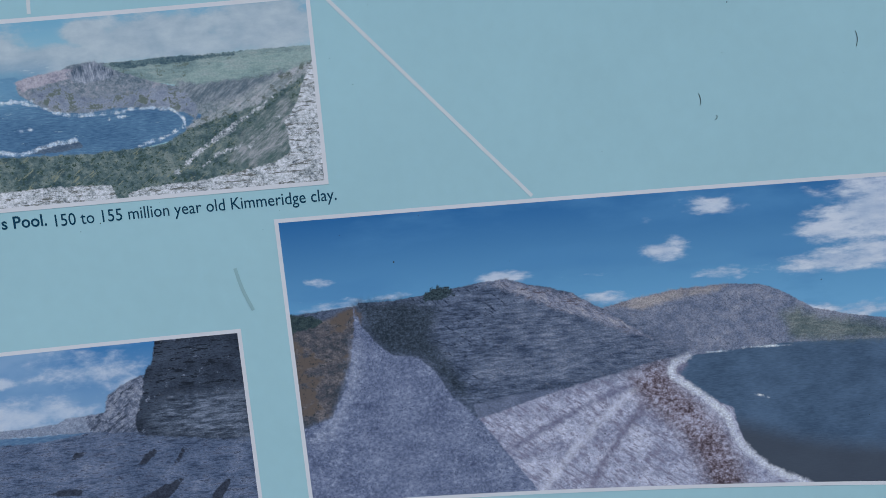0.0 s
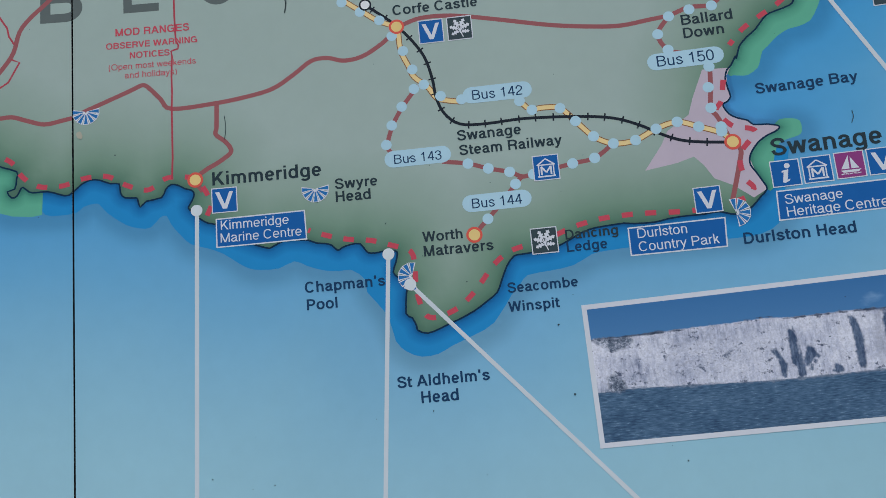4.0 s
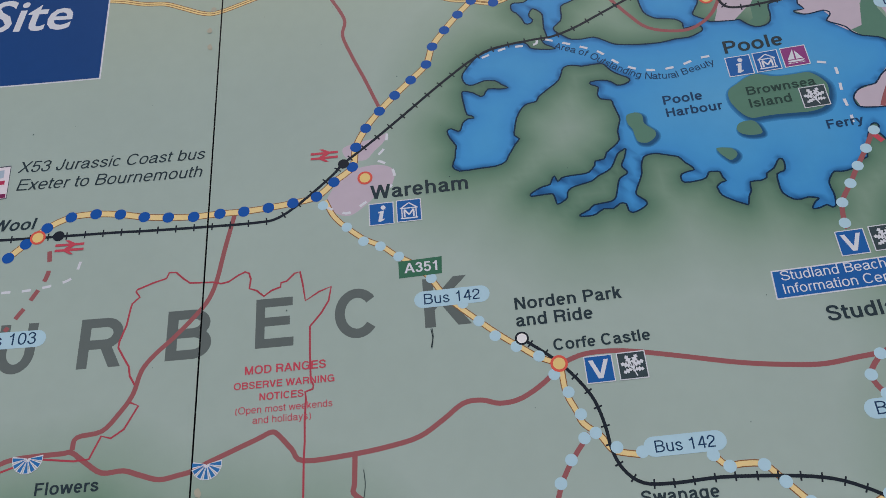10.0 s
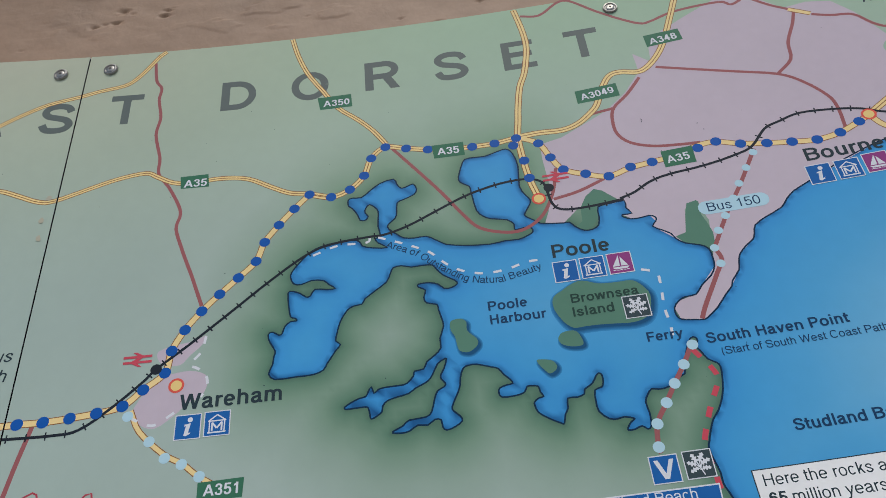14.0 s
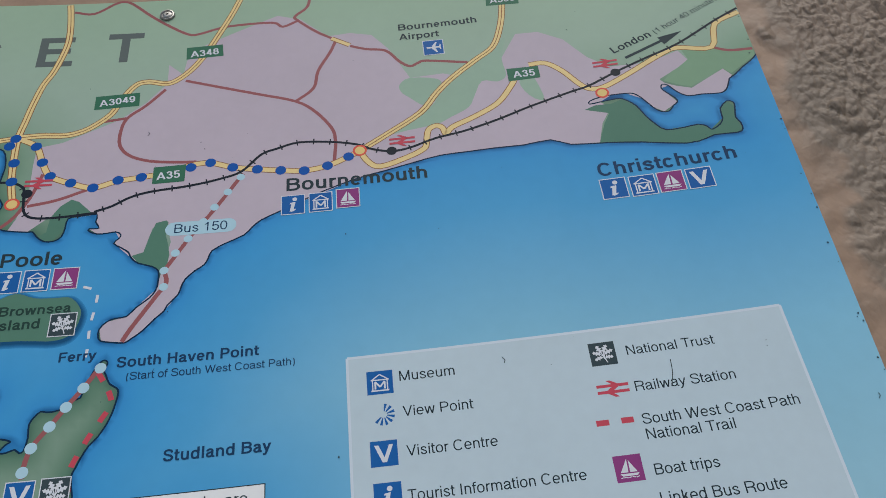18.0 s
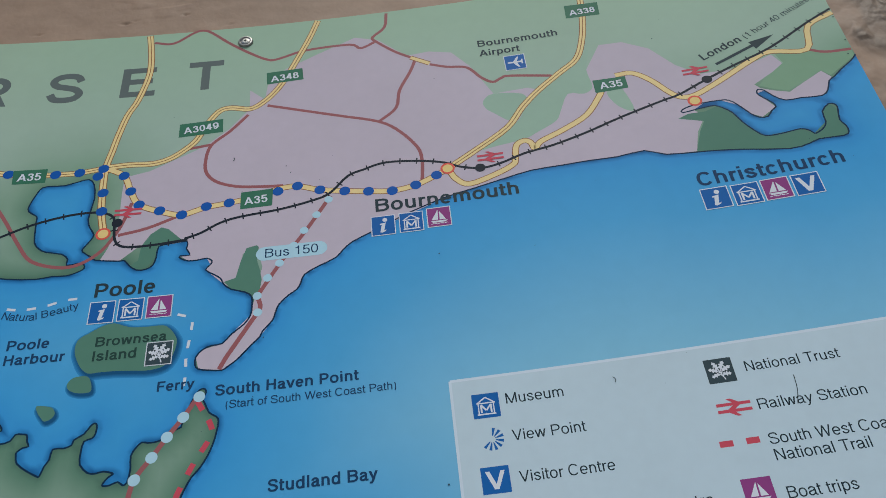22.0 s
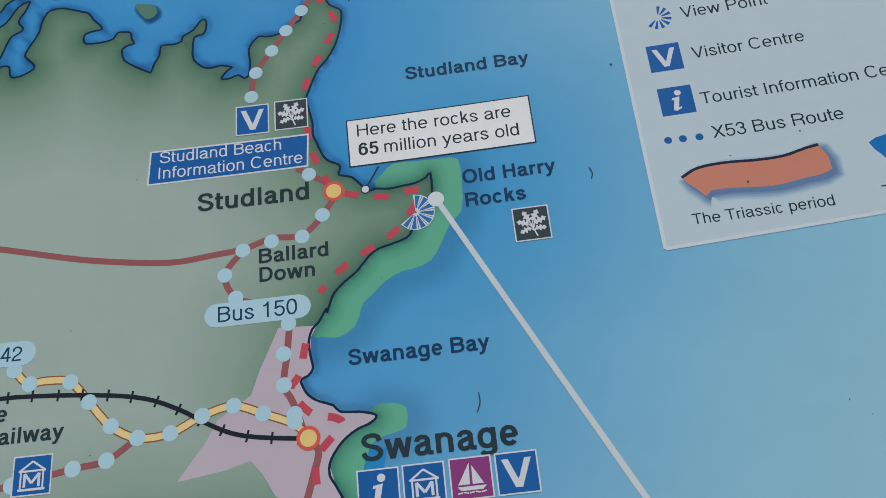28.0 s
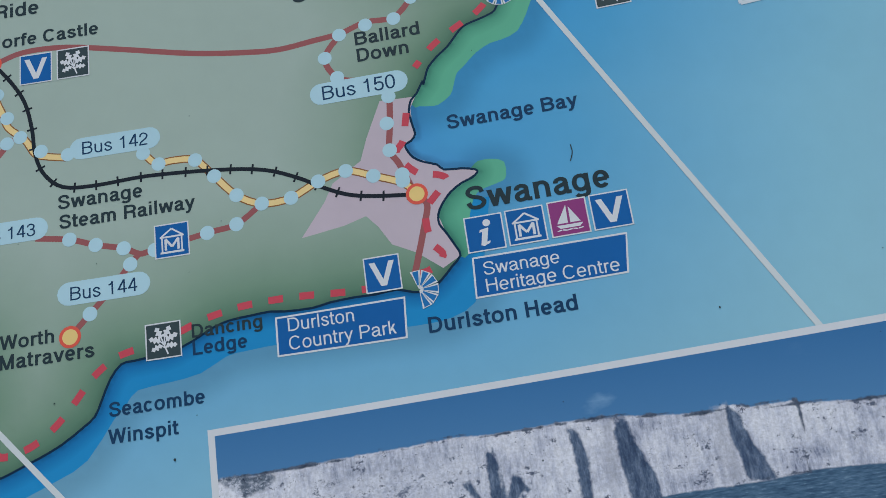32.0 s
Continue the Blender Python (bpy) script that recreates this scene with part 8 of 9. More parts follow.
            if grain != "ripple":
                sc = nn.new("ShaderNodeVectorMath")
                sc.operation = "SCALE"
                crisp = nn.new("ShaderNodeMapRange")
                crisp.inputs["From Min"].default_value, crisp.inputs["From Max"].default_value = 0.36, 0.64
                crisp.inputs["To Min"].default_value, crisp.inputs["To Max"].default_value = 1 - bite, 1.02 + bite
                l.new(noise_of("grain"), crisp.inputs["Value"])
                l.new(tint, sc.inputs[0]), l.new(crisp.outputs["Result"], sc.inputs["Scale"])
                tint = sc.outputs["Vector"]
            for rgb, kind, limit in flecks:
                tint = blend(ranged(noise_of(kind), limit - 0.045, limit + 0.01), tint, tone(*rgb, 1.12))
            last = blend(mask, last, tint)
        l.new(last, p.inputs["Base Color"])


# a bay below cliffs
ph = Photo(PHOTO_CHAPMAN, 4.0, sky_picture("photo_pale_sky", 1048, 1111, (160, 198, 208), (112, 168, 198), (168, 196, 206), 0.3, 14, (1, 1, 2.0), (186, 200, 208), (150, 172, 188)),
           "photograph of a bay below cliffs with a white border", PUFFS_CHAPMAN)
ph.area(BASE_CH, ((104, 116, 112), (128, 136, 130), (148, 150, 146)), "fine", 1.0, 3.0)
ph.area(SEA_CH, ((66, 98, 126), (78, 112, 138), (90, 126, 150), (112, 146, 166)), "ripple", 0.5, 0.5, (0.28, 0.72), 0.4, flecks=(((150, 176, 190), "across", 0.67),))
ph.area([(99.2, 1062.9), (246.1, 1059.0), (225.5, 1029.8), (179.8, 1023.7), (99.2, 1022.7)], ((98, 142, 166), (112, 156, 176)), "ripple", 15.0, 3.0, (0.3, 0.7), 0.5, (((176, 200, 208), "across", 0.66),))
ph.area(HEAD_CH, ((104, 116, 118), (122, 130, 130), (138, 142, 142), (152, 150, 150)), "fine", 0.8, 2.0)
ph.area(PLATEAU_CH, ((116, 136, 126), (136, 154, 140), (150, 162, 148)), "across", 0.8, 2.0, mix=0.5, flecks=(((104, 120, 114), "mid", 0.61),))
ph.area(FIELD_CH, ((132, 152, 138), (146, 164, 148), (154, 166, 152)), "across", 2.0, 3.0, mix=0.5)
ph.area(TAN_CH, ((144, 138, 142), (168, 158, 160), (182, 172, 170)), "fine", 1.0, 3.0)
ph.area(CLIFF_CH, ((118, 124, 134), (134, 140, 148), (146, 150, 158), (160, 160, 166)), "mid", 3.5, 7.0, flecks=(((104, 116, 112), "mid", 0.56),))
ph.area(CRAG_CH, ((92, 102, 108), (126, 132, 138), (152, 156, 160), (174, 174, 178)), "up", 2.2, 8.0, (0.4, 0.62))
ph.area(WOOD_CH, ((72, 92, 94), (86, 106, 102), (106, 124, 116)), "fine", 0.8, 3.0)
ph.area(SCRUB_CH, ((98, 110, 110), (118, 126, 124), (142, 146, 142)), "slant", 2.0, 6.0)
ph.area(SLOPE_CH, ((128, 136, 128), (150, 154, 146), (170, 168, 162)), "slant", 2.0, 5.0, flecks=(((100, 110, 106), "mid", 0.57),))
ph.area(GREEN_CH, ((74, 91, 84), (90, 106, 95), (107, 120, 106), (123, 132, 116)), "mid", 1.2, 4.0, flecks=(((58, 78, 70), "fine", 0.58), ((136, 142, 124), "slant", 0.62)))
ph.area(EARTH_CH, ((94, 110, 96), (122, 130, 118), (152, 152, 144)), "slant", 5.0, 8.0)
ph.area(REEF_CH, ((74, 90, 104), (96, 110, 120)), "across", 0.8, 3.0)
FOAMY = ((150, 174, 192), (190, 204, 214), (212, 220, 226))
for f, w in ((FOAM_CH_A, 1.5), (FOAM_CH_B, 1.0), (FOAM_CH_C, 1.0), (FOAM_CH_D, 0.8), (FOAM_CH_E, 0.8), (FOAM_CH_F, 0.9)):
    ph.band(smooth(f), w, FOAMY, "fine", 1.2, 4.0)
ROCKY = ((112, 116, 114), (160, 162, 156), (188, 188, 182), (204, 202, 198))
for f, w in ((TRACK_CH, 1.6), (TRACK_CH_B, 1.2), (TRACK_CH_C, 0.6)):
    ph.band(f, w, ROCKY, "fine", 1.0, 7.0)
for r in (FRONT_CH, ROCK_CH):
    ph.area(r, ROCKY, "fine", 0.8, 3.5, (0.38, 0.57), 0.2, (((104, 108, 106), "across", 0.58),))
ph.done(2.6, 12)

# a ridge above a shingle beach
ph = Photo(PHOTO_RIDGE, 4.0, sky_picture("photo_blue_sky", 767, 902, (112, 168, 206), (38, 98, 156), (84, 138, 184), 0.4, 7, (1, 1, 3), (206, 214, 226), (150, 174, 202)),
           "photograph of a dark cliff and shingle beach with a white border", PUFFS_RIDGE)
ph.area(SEA_RI, ((58, 76, 96), (66, 88, 112), (78, 102, 128), (84, 107, 132)), "ripple", 0.5, 0.5, (0.2, 0.8), 0.5)
ph.area(SEA_LOW, ((66, 74, 86), (72, 82, 94)), "ripple", 14.0, 6.0, (0.2, 0.8), 0.5)
ph.area(HILL_RI, ((92, 102, 124), (108, 117, 138), (124, 130, 148), (140, 143, 156)), "mid", 0.8, 2.0, (0.36, 0.66), 0.4, flecks=(((84, 96, 116), "fall", 0.62), ((150, 153, 164), "up", 0.68)))
ph.area(HILL_RI_TAN, ((128, 124, 128), (146, 140, 140), (158, 150, 148)), "across", 3.0, 5.0, mix=0.5)
ph.area(HILL_RI_GREEN, ((78, 94, 96), (98, 110, 108), (118, 126, 122)), "across", 7.0, 8.0, mix=0.5)
ph.area(BASE_RI, ((62, 74, 94), (88, 100, 122)), "fine", 1.0, 2.0)
BEACH_TINTS = ((118, 122, 148), (146, 150, 174), (168, 172, 194), (190, 192, 210))
ph.area(BEACH_RI, BEACH_TINTS, "fine", 1.2, 3.0, (0.36, 0.6), 0.4, (((128, 128, 150), "fall", 0.57), ((108, 104, 124), "grain", 0.61)))
for r, w, tint in ((STREAK_RI_A, 3.0, (196, 198, 214)), (STREAK_RI_B, 2.4, (120, 121, 146)), (STREAK_RI_C, 3.4, (126, 124, 146))):
    ph.band(smooth(r), w, (tuple(v - 22 for v in tint), tint), "fine", 4.0, 7.0)
ph.band(smooth(WRACK_RI), 19, ((80, 68, 74), (106, 93, 100), (136, 127, 140), (158, 155, 172)), "fine", 12.0, 14.0)
ph.band(smooth(FOAM_RI), 3.6, ((176, 180, 200), (206, 210, 224)), "fine", 2.5, 5.0)
ph.area(DARKHILL_RI, ((60, 72, 92), (78, 90, 112), (94, 106, 128), (112, 123, 144)), "across", 0.8, 2.0, (0.4, 0.62), 0.3, (((40, 52, 72), "fall", 0.6), ((124, 134, 152), "fine", 0.66)))
ph.area(FACE_RI, ((64, 76, 98), (82, 94, 116), (98, 109, 130), (118, 127, 146)), "across", 16.0, 10.0, (0.38, 0.62), 0.3, (((124, 132, 150), "fall", 0.63),))
ph.area(SLATE_RI, ((94, 104, 128), (106, 116, 140)), "broad", 1.2, 3.0)
ph.area(TAN_RI, ((100, 106, 124), (126, 130, 148), (148, 148, 158)), "fall", 2.5, 7.0, flecks=(((92, 88, 98), "across", 0.58),))
ph.area(SHADE_RI, ((42, 52, 62), (54, 65, 76), (70, 82, 98)), "fine", 9.0, 9.0)
ph.area(SHRUB_RI, ((42, 56, 62), (60, 76, 80)), "grain", 1.0, 8.0)
ph.area(LEFT_RI, ((70, 74, 80), (88, 86, 90), (108, 102, 102)), "mid", 3.0, 4.0, flecks=(((98, 90, 86), "broad", 0.58), ((54, 62, 68), "fine", 0.6)))
ph.area(WOOD_RI, ((42, 58, 62), (62, 78, 76)), "fine", 1.0, 5.0)
ph.area(SCREE_RI, ((82, 93, 122), (104, 115, 144), (120, 131, 159), (142, 152, 178)), "fine", 1.2, 4.0, (0.38, 0.63), 0.3, (((66, 77, 102), "grain", 0.61), ((168, 176, 198), "fine", 0.67)))
ph.area(BRIGHT_RI, ((108, 118, 144), (128, 138, 162), (150, 158, 180)), "fine", 7.0, 14.0)
for r in (WAVE_RI_A, WAVE_RI_B):
    ph.band(r, 0.8, FOAMY, "fine", 0.9, 2.0)
ph.done(3.2, 4, 0.26)

# chalk sea cliffs
CHALKY = ((122, 128, 150), (162, 166, 184), (184, 186, 200), (197, 198, 209))
ph = Photo(PHOTO_CHALK, 4.0, sky_picture("photo_deep_sky", 1287, 1352, (86, 132, 176), (54, 106, 158), (100, 140, 180), 0.0, 7, (1, 1, 2), (120, 156, 192), (92, 136, 178)),
           "photograph of white chalk sea cliffs with a white border", PUFFS_CHALK)
ph.area([(407.3, 1276.2), (1019.0, 1293.9), (1006.7, 1179.5), (406.1, 1195.8)], ((54, 80, 108), (66, 96, 124), (80, 110, 138), (104, 132, 156)), "ripple", 0.5, 0.5, (0.34, 0.72), 0.3, (((120, 146, 168), "ripple", 0.68),))
for c in (CLIFF_HA, CLIFF_HA_E):
    ph.area(c, CHALKY, "up", 0.6, 1.2, (0.34, 0.58), 0.45, (((86, 94, 114), "mid", 0.625), ((76, 84, 104), "fine", 0.67)))
ph.area(PITS_HA, CHALKY, "fine", 12.0, 8.0, (0.34, 0.58), 0.3, (((112, 120, 140), "mid", 0.6), ((84, 92, 112), "fine", 0.61)))
for c in (LIGHT_HA, LIGHT_HA_B):
    ph.area(c, ((166, 168, 182), (186, 187, 198)), "up", 3.0, 5.0)
for c in (CREV_HA_A, CREV_HA_B, CREV_HA_C, CREV_HA_H, CREV_HA_I, CREV_HA_D, CREV_HA_E, CREV_HA_G, CAVE_HA):
    ph.area(c, ((60, 76, 104), (76, 93, 120), (100, 115, 140)), "up", 1.0, 2.5)
ph.band(CLIFF_HA[:18], 1.0, ((56, 66, 84), (84, 94, 112)), "fine", 0.6, 2.0)
ph.band(CLIFF_HA_E[1:5], 1.0, ((56, 66, 84), (84, 94, 112)), "fine", 0.6, 2.0)
ph.band(CLIFF_HA[19:], 0.8, ((84, 100, 122), (120, 134, 152)), "fine", 0.8, 3.0)
for c in (VEG_HA, VEG_HA_B):
    ph.area(c, ((62, 72, 90), (104, 114, 130), (168, 172, 186)), "fine", 1.5, 3.0)
ph.done(3.0, 3)

# a layered cliff above rock ledges
ph = Photo(PHOTO_LEDGE, 4.0, sky_picture("photo_hazy_sky", 694, 789, (140, 172, 202), (64, 124, 178), (130, 164, 198), 0.3, 8, (1, 1, 2), (196, 206, 220), (152, 178, 206)),
           "photograph of a dark layered cliff and ledges with a white border", PUFFS_LEDGE)
ph.area(SEA_KI, ((72, 108, 146), (92, 126, 160)), "ripple", 0.5, 1.0)
ph.area(FAR_KI, ((112, 126, 150), (138, 150, 172)), "fine", 0.8, 2.0)
ph.area(LEDGE_KI, ((66, 80, 106), (82, 98, 126), (98, 112, 140), (122, 134, 158)), "across", 1.0, 3.0, flecks=(((50, 60, 82), "across", 0.59), ((140, 150, 172), "across", 0.66)))
ph.area(MID_KI, ((78, 90, 112), (106, 116, 138), (136, 144, 162)), "fine", 1.0, 3.0, flecks=(((64, 74, 92), "slant", 0.58),))
ph.area(DARK_KI, ((42, 50, 62), (54, 64, 80), (70, 82, 100), (98, 110, 130)), "across", 1.0, 4.0, (0.36, 0.7), 0.4, (((34, 40, 50), "across", 0.57), ((124, 134, 154), "mid", 0.66)))
ph.area(LIT_KI, ((52, 62, 78), (76, 88, 106), (104, 116, 136)), "across", 9.0, 10.0, flecks=(((130, 140, 158), "across", 0.64),))
for c in (GAP_KI_A, GAP_KI_B, GAP_KI_C, GAP_KI_D, GAP_KI_E, GAP_KI_F):
    ph.area(c, ((44, 50, 64), (58, 66, 82)), "fine", 0.8, 3.0)
ph.done(3.0, 2, 0.22)

ph = Photo(PHOTO_SEA, 4.0, sky_picture("photo_cloud_bank", 1158, 1224, (176, 196, 212), (44, 106, 164), (120, 160, 196), 0.2, 14, (1, 1, 2), (206, 212, 220), (150, 174, 198)),
           "photograph of a blue sea under clouds with a white border", [(x, 1172 + 5 * math.sin(x), 30, 14, 1.1) for x in range(-330, -35, 19)])
ph.area([(-324.0, 1159.6), (-31.8, 1160.5), (-28.3, 1022.0), (-322.8, 1036.1)], ((40, 92, 136), (50, 104, 146), (64, 116, 156)), "ripple", 1.2, 0.5, mix=0.6)
ph.area([(-323.5, 1114.7), (-29.9, 1106.9), (-27.9, 1013.3), (-322.8, 1027.9)], ((30, 70, 106), (40, 86, 124)), "ripple", 22.0, 4.0, mix=0.6)
ph.done(4.0)
ph = Photo(PHOTO_DUSK, 4.0, sky_picture("photo_dusk_sky", 787, 1019, (196, 194, 200), (48, 112, 172), (160, 178, 200), 0.0, 5), "photograph of wide sky over pale sea with a white border")
ph.area([(-319.9, 804.0), (-26.0, 778.4), (-32.3, 615.4), (-316.4, 661.5)], ((128, 142, 162), (164, 172, 186), (188, 190, 198)), "ripple", 1.2, 0.5)
ph.done(5.0)


# ---- fixings, scuffs and dirt ----
STEEL, sn, sl, sp_ = nodes_of("worn_steel")
c_, _m = mottle(sn, sl, (0.33, 0.32, 0.3, 1), 180, 0.35)
sl.new(c_, sp_.inputs["Base Color"])
sp_.inputs["Metallic"].default_value, sp_.inputs["Roughness"].default_value = 0.9, 0.45


def lathe(bm, rings, n=24):
    """A turned shape: rings of (radius, height towards the viewer), in millimetres."""
    rows = []
    for r, hgt in rings:
        rows.append([bm.verts.new((r * math.cos(2 * math.pi * k / n) / 1000, -hgt / 1000, r * math.sin(2 * math.pi * k / n) / 1000)) for k in range(n)])
    for a, b in zip(rows, rows[1:]):
        for k in range(n):
            bm.faces.new((a[k], a[(k + 1) % n], b[(k + 1) % n], b[k]))
    bm.faces.new(rows[-1])
    return bm


def screw(x, z):
    bm = lathe(bmesh.new(), ((8.2, 0.0), (8.2, 1.0), (7.4, 2.2), (6.2, 2.4), (5.2, 1.4)))
    bmesh.ops.recalc_face_normals(bm, faces=bm.faces)
    me = bpy.data.meshes.new("cup_washer")
    bm.to_mesh(me), bm.free()
    cup = new("screw", me)
    me.materials.append(STEEL)
    cup.location = (x / 1000, -0.0002, z / 1000)
    tagged(cup, "dull steel screw in a cup washer holding the board", "screw", "screws of the boards")
    bm = lathe(bmesh.new(), ((4.8, 1.2), (4.6, 2.0), (3.2, 2.5), (1.5, 2.6), (1.3, 1.3)))
    bmesh.ops.recalc_face_normals(bm, faces=bm.faces)
    me = bpy.data.meshes.new("screw_head")
    bm.to_mesh(me), bm.free()
    head = new("screw_head", me)
    me.materials.append(STEEL)
    head.parent = cup


for x, z in SCREWS:
    screw(x, z)

# joint: near-black strips put in for the shade in the gap
bm = bmesh.new()
bmesh.ops.create_cube(bm, size=1)
for v in bm.verts:
    v.co = Vector((0.004 if v.co.x > 0 else -0.004, 0.008 if v.co.y > 0 else 0.0062, 2.206 if v.co.z > 0 else 0.41))
part("joint_shade", bm, ink(26, 26, 26), board_e, "near-black strip put in for shade between the boards")
bm = strip(bmesh.new(), [(0, 405), (0, 2208)], 2.4, -15)
part("joint_shade", bm, ink(8, 8, 8), board_e)

rng = random.Random(7)
SPECK = ink(52, 66, 72)
for lo, hi, many, owner in ((4, 1168, 170, board_e), (-220, -4, 36, board_w)):
    bm = bmesh.new()
    for k in range(many):
        x, z = rng.uniform(lo, hi), rng.uniform(520, 2185)
        r = rng.choice((0.4, 0.45, 0.5, 0.7, 1.0)) * rng.uniform(0.5, 0.95)
        disc(bm, (x, z), r, 62, 6)
    if lo > 0:
        for k in range(36):
            z = rng.uniform(1300, 2190)
            disc(bm, (east(z) - 1 - abs(rng.gauss(0, 2.2)), z), rng.uniform(0.4, 0.95), 62.5, 6)
    tagged(part("dirt", bm, SPECK, owner, "tiny dark specks of dirt"), kind="stuff")
for (x, z), (u, v) in zip(SCRATCH_TOPS, SCRATCH_ENDS):
    line("scratch", [(x, z), ((x + u) / 2 + 1.2, (z + v) / 2), (u, v)], 0.6, ink(52, 66, 70), 62, "short dark scratch in the laminate")
for k, c in enumerate(STAINS):
    printed("stain", poly([(c[0] + (2.6 + 1.2 * noise.noise(Vector((a, k * 3.1, 0)))) * math.cos(a), c[1] + (3.4 + 2.2 * noise.noise(Vector((a, k, 7)))) * math.sin(a)) for a in np.linspace(0, 6.28, 14)[:-1]], 60), ink(172, 168, 150), "small beige glue stain beside the joint")
spot("blot", (57.2, 991.5), 2.6, DARK, 62, "small dark blot on the laminate")
line("smudge", SMUDGE, 3.4, ink(140, 174, 180), 62, "faint grey smear on the laminate")

# ---- wall, ground ----
m, n, l, p = nodes_of("painted_render")
zone = n.new("ShaderNodeTexNoise")
zone.inputs["Scale"].default_value, zone.inputs["Detail"].default_value = 4.5, 5
tco = n.new("ShaderNodeTexCoord")
l.new(tco.outputs["Object"], zone.inputs["Vector"])
zr = n.new("ShaderNodeMapRange")
zr.inputs["From Min"].default_value, zr.inputs["From Max"].default_value = 0.4, 0.62
l.new(zone.outputs["Fac"], zr.inputs["Value"])
two = n.new("ShaderNodeMix")
two.data_type = "RGBA"
l.new(zr.outputs["Result"], two.inputs["Factor"])
two.inputs["A"].default_value, two.inputs["B"].default_value = (0.256, 0.188, 0.138, 1), (0.218, 0.167, 0.124, 1)
# colour goes darker and duller as the plaster gets coarser
coarse_mix = n.new("ShaderNodeAttribute")
coarse_mix.attribute_name = "coarse"
wr = n.new("ShaderNodeMapRange")
wr.inputs["From Min"].default_value, wr.inputs["From Max"].default_value = 0.18, 0.5
l.new(coarse_mix.outputs["Fac"], wr.inputs["Value"])
coat = n.new("ShaderNodeMix")
coat.data_type = "RGBA"
l.new(wr.outputs["Result"], coat.inputs["Factor"]), l.new(two.outputs["Result"], coat.inputs["B"])
coat.inputs["A"].default_value = (0.345, 0.226, 0.152, 1)
col, mp = mottle(n, l, coat.outputs["Result"], 14.0, 0.1)
nz = n.new("ShaderNodeTexNoise")
nz.inputs["Scale"].default_value, nz.inputs["Detail"].default_value = 130, 8
l.new(mp.outputs["Vector"], nz.inputs["Vector"])
pull = n.new("ShaderNodeMapping")
pull.inputs["Scale"].default_value = (1.0, 1.0, 0.65)
l.new(tco.outputs["Object"], pull.inputs["Vector"])
cell = n.new("ShaderNodeTexVoronoi")
cell.feature = "DISTANCE_TO_EDGE"
cell.inputs["Scale"].default_value = 140
sway = n.new("ShaderNodeTexNoise")
sway.inputs["Scale"].default_value, sway.inputs["Detail"].default_value = 60, 3
l.new(tco.outputs["Object"], sway.inputs["Vector"])
bent = n.new("ShaderNodeVectorMath")
bent.operation = "MULTIPLY_ADD"
bent.inputs[1].default_value = (0.011, 0.0, 0.011)
l.new(sway.outputs["Color"], bent.inputs[0]), l.new(pull.outputs["Vector"], bent.inputs[2]), l.new(bent.outputs[0], cell.inputs["Vector"])
dome = n.new("ShaderNodeMapRange")
dome.interpolation_type = "SMOOTHERSTEP"
dome.inputs["From Min"].default_value, dome.inputs["From Max"].default_value = -0.1, 0.36
l.new(cell.outputs["Distance"], dome.inputs["Value"])
pit = n.new("ShaderNodeBump")
pit.inputs["Strength"].default_value, pit.inputs["Distance"].default_value = 0.7, 0.003
l.new(dome.outputs["Result"], pit.inputs["Height"])
bp = n.new("ShaderNodeBump")
l.new(pit.outputs["Normal"], bp.inputs["Normal"])
bp.inputs["Strength"].default_value, bp.inputs["Distance"].default_value = 0.8, 0.0025
l.new(nz.outputs["Fac"], bp.inputs["Height"])
coarse = n.new("ShaderNodeAttribute")
coarse.attribute_name = "coarse"
for knob, most in ((pit, 0.2), (bp, 0.34)):
    dial = n.new("ShaderNodeMath")
    dial.operation = "MULTIPLY"
    dial.inputs[1].default_value = most
    l.new(coarse.outputs["Fac"], dial.inputs[0])
    l.new(dial.outputs[0], knob.inputs["Strength"])
l.new(bp.outputs["Normal"], p.inputs["Normal"])
l.new(col, p.inputs["Base Color"])
p.inputs["Roughness"].default_value, p.inputs["Specular IOR Level"].default_value = 0.55, 0.35
RENDER = m


def coarseness(x, z):
    """0 where the paint is smooth beside and above the boards, 1 in the knobbly field."""
    near_e = min(1.0, max(0.0, (x - 1.213 - (z - 2.05) * 0.03 - 0.03 * noise.noise(Vector((x * 9, 5, z * 13))) - 0.02 * noise.noise(Vector((x * 40, 8, z * 44)))) / 0.04))
    near_t = min(1.0, max(0.0, (z - HIGH / 1000 - 0.03) / 0.06)) * max(0.0, min(0.3, 0.9 * noise.noise(Vector((x * 6, 11, z * 9))) + 0.2 * max(0.0, x - 0.4)))
    return max(near_e, near_t, 0.1 + 0.25 * max(0.0, noise.noise(Vector((x * 30, 3, z * 26)))) if x > 1.17 else 0.02)


# chips in the thick paint above the boards: x, z, size in metres
CHIPS = [(-0.011, 2.274, 0.0056), (0.0, 2.279, 0.0031), (0.014, 2.281, 0.0050), (0.02, 2.301, 0.0062), (0.031, 2.296, 0.0031), (0.071, 2.288, 0.0056), (0.074, 2.298, 0.0043), (0.139, 2.271, 0.0031),
    (0.245, 2.262, 0.0025), (0.356, 2.236, 0.0031), (0.4, 2.222, 0.0037), (0.452, 2.246, 0.0037), (0.463, 2.25, 0.0025), (0.518, 2.256, 0.0031), (0.57, 2.232, 0.0025), (-0.09, 2.24, 0.0025)]


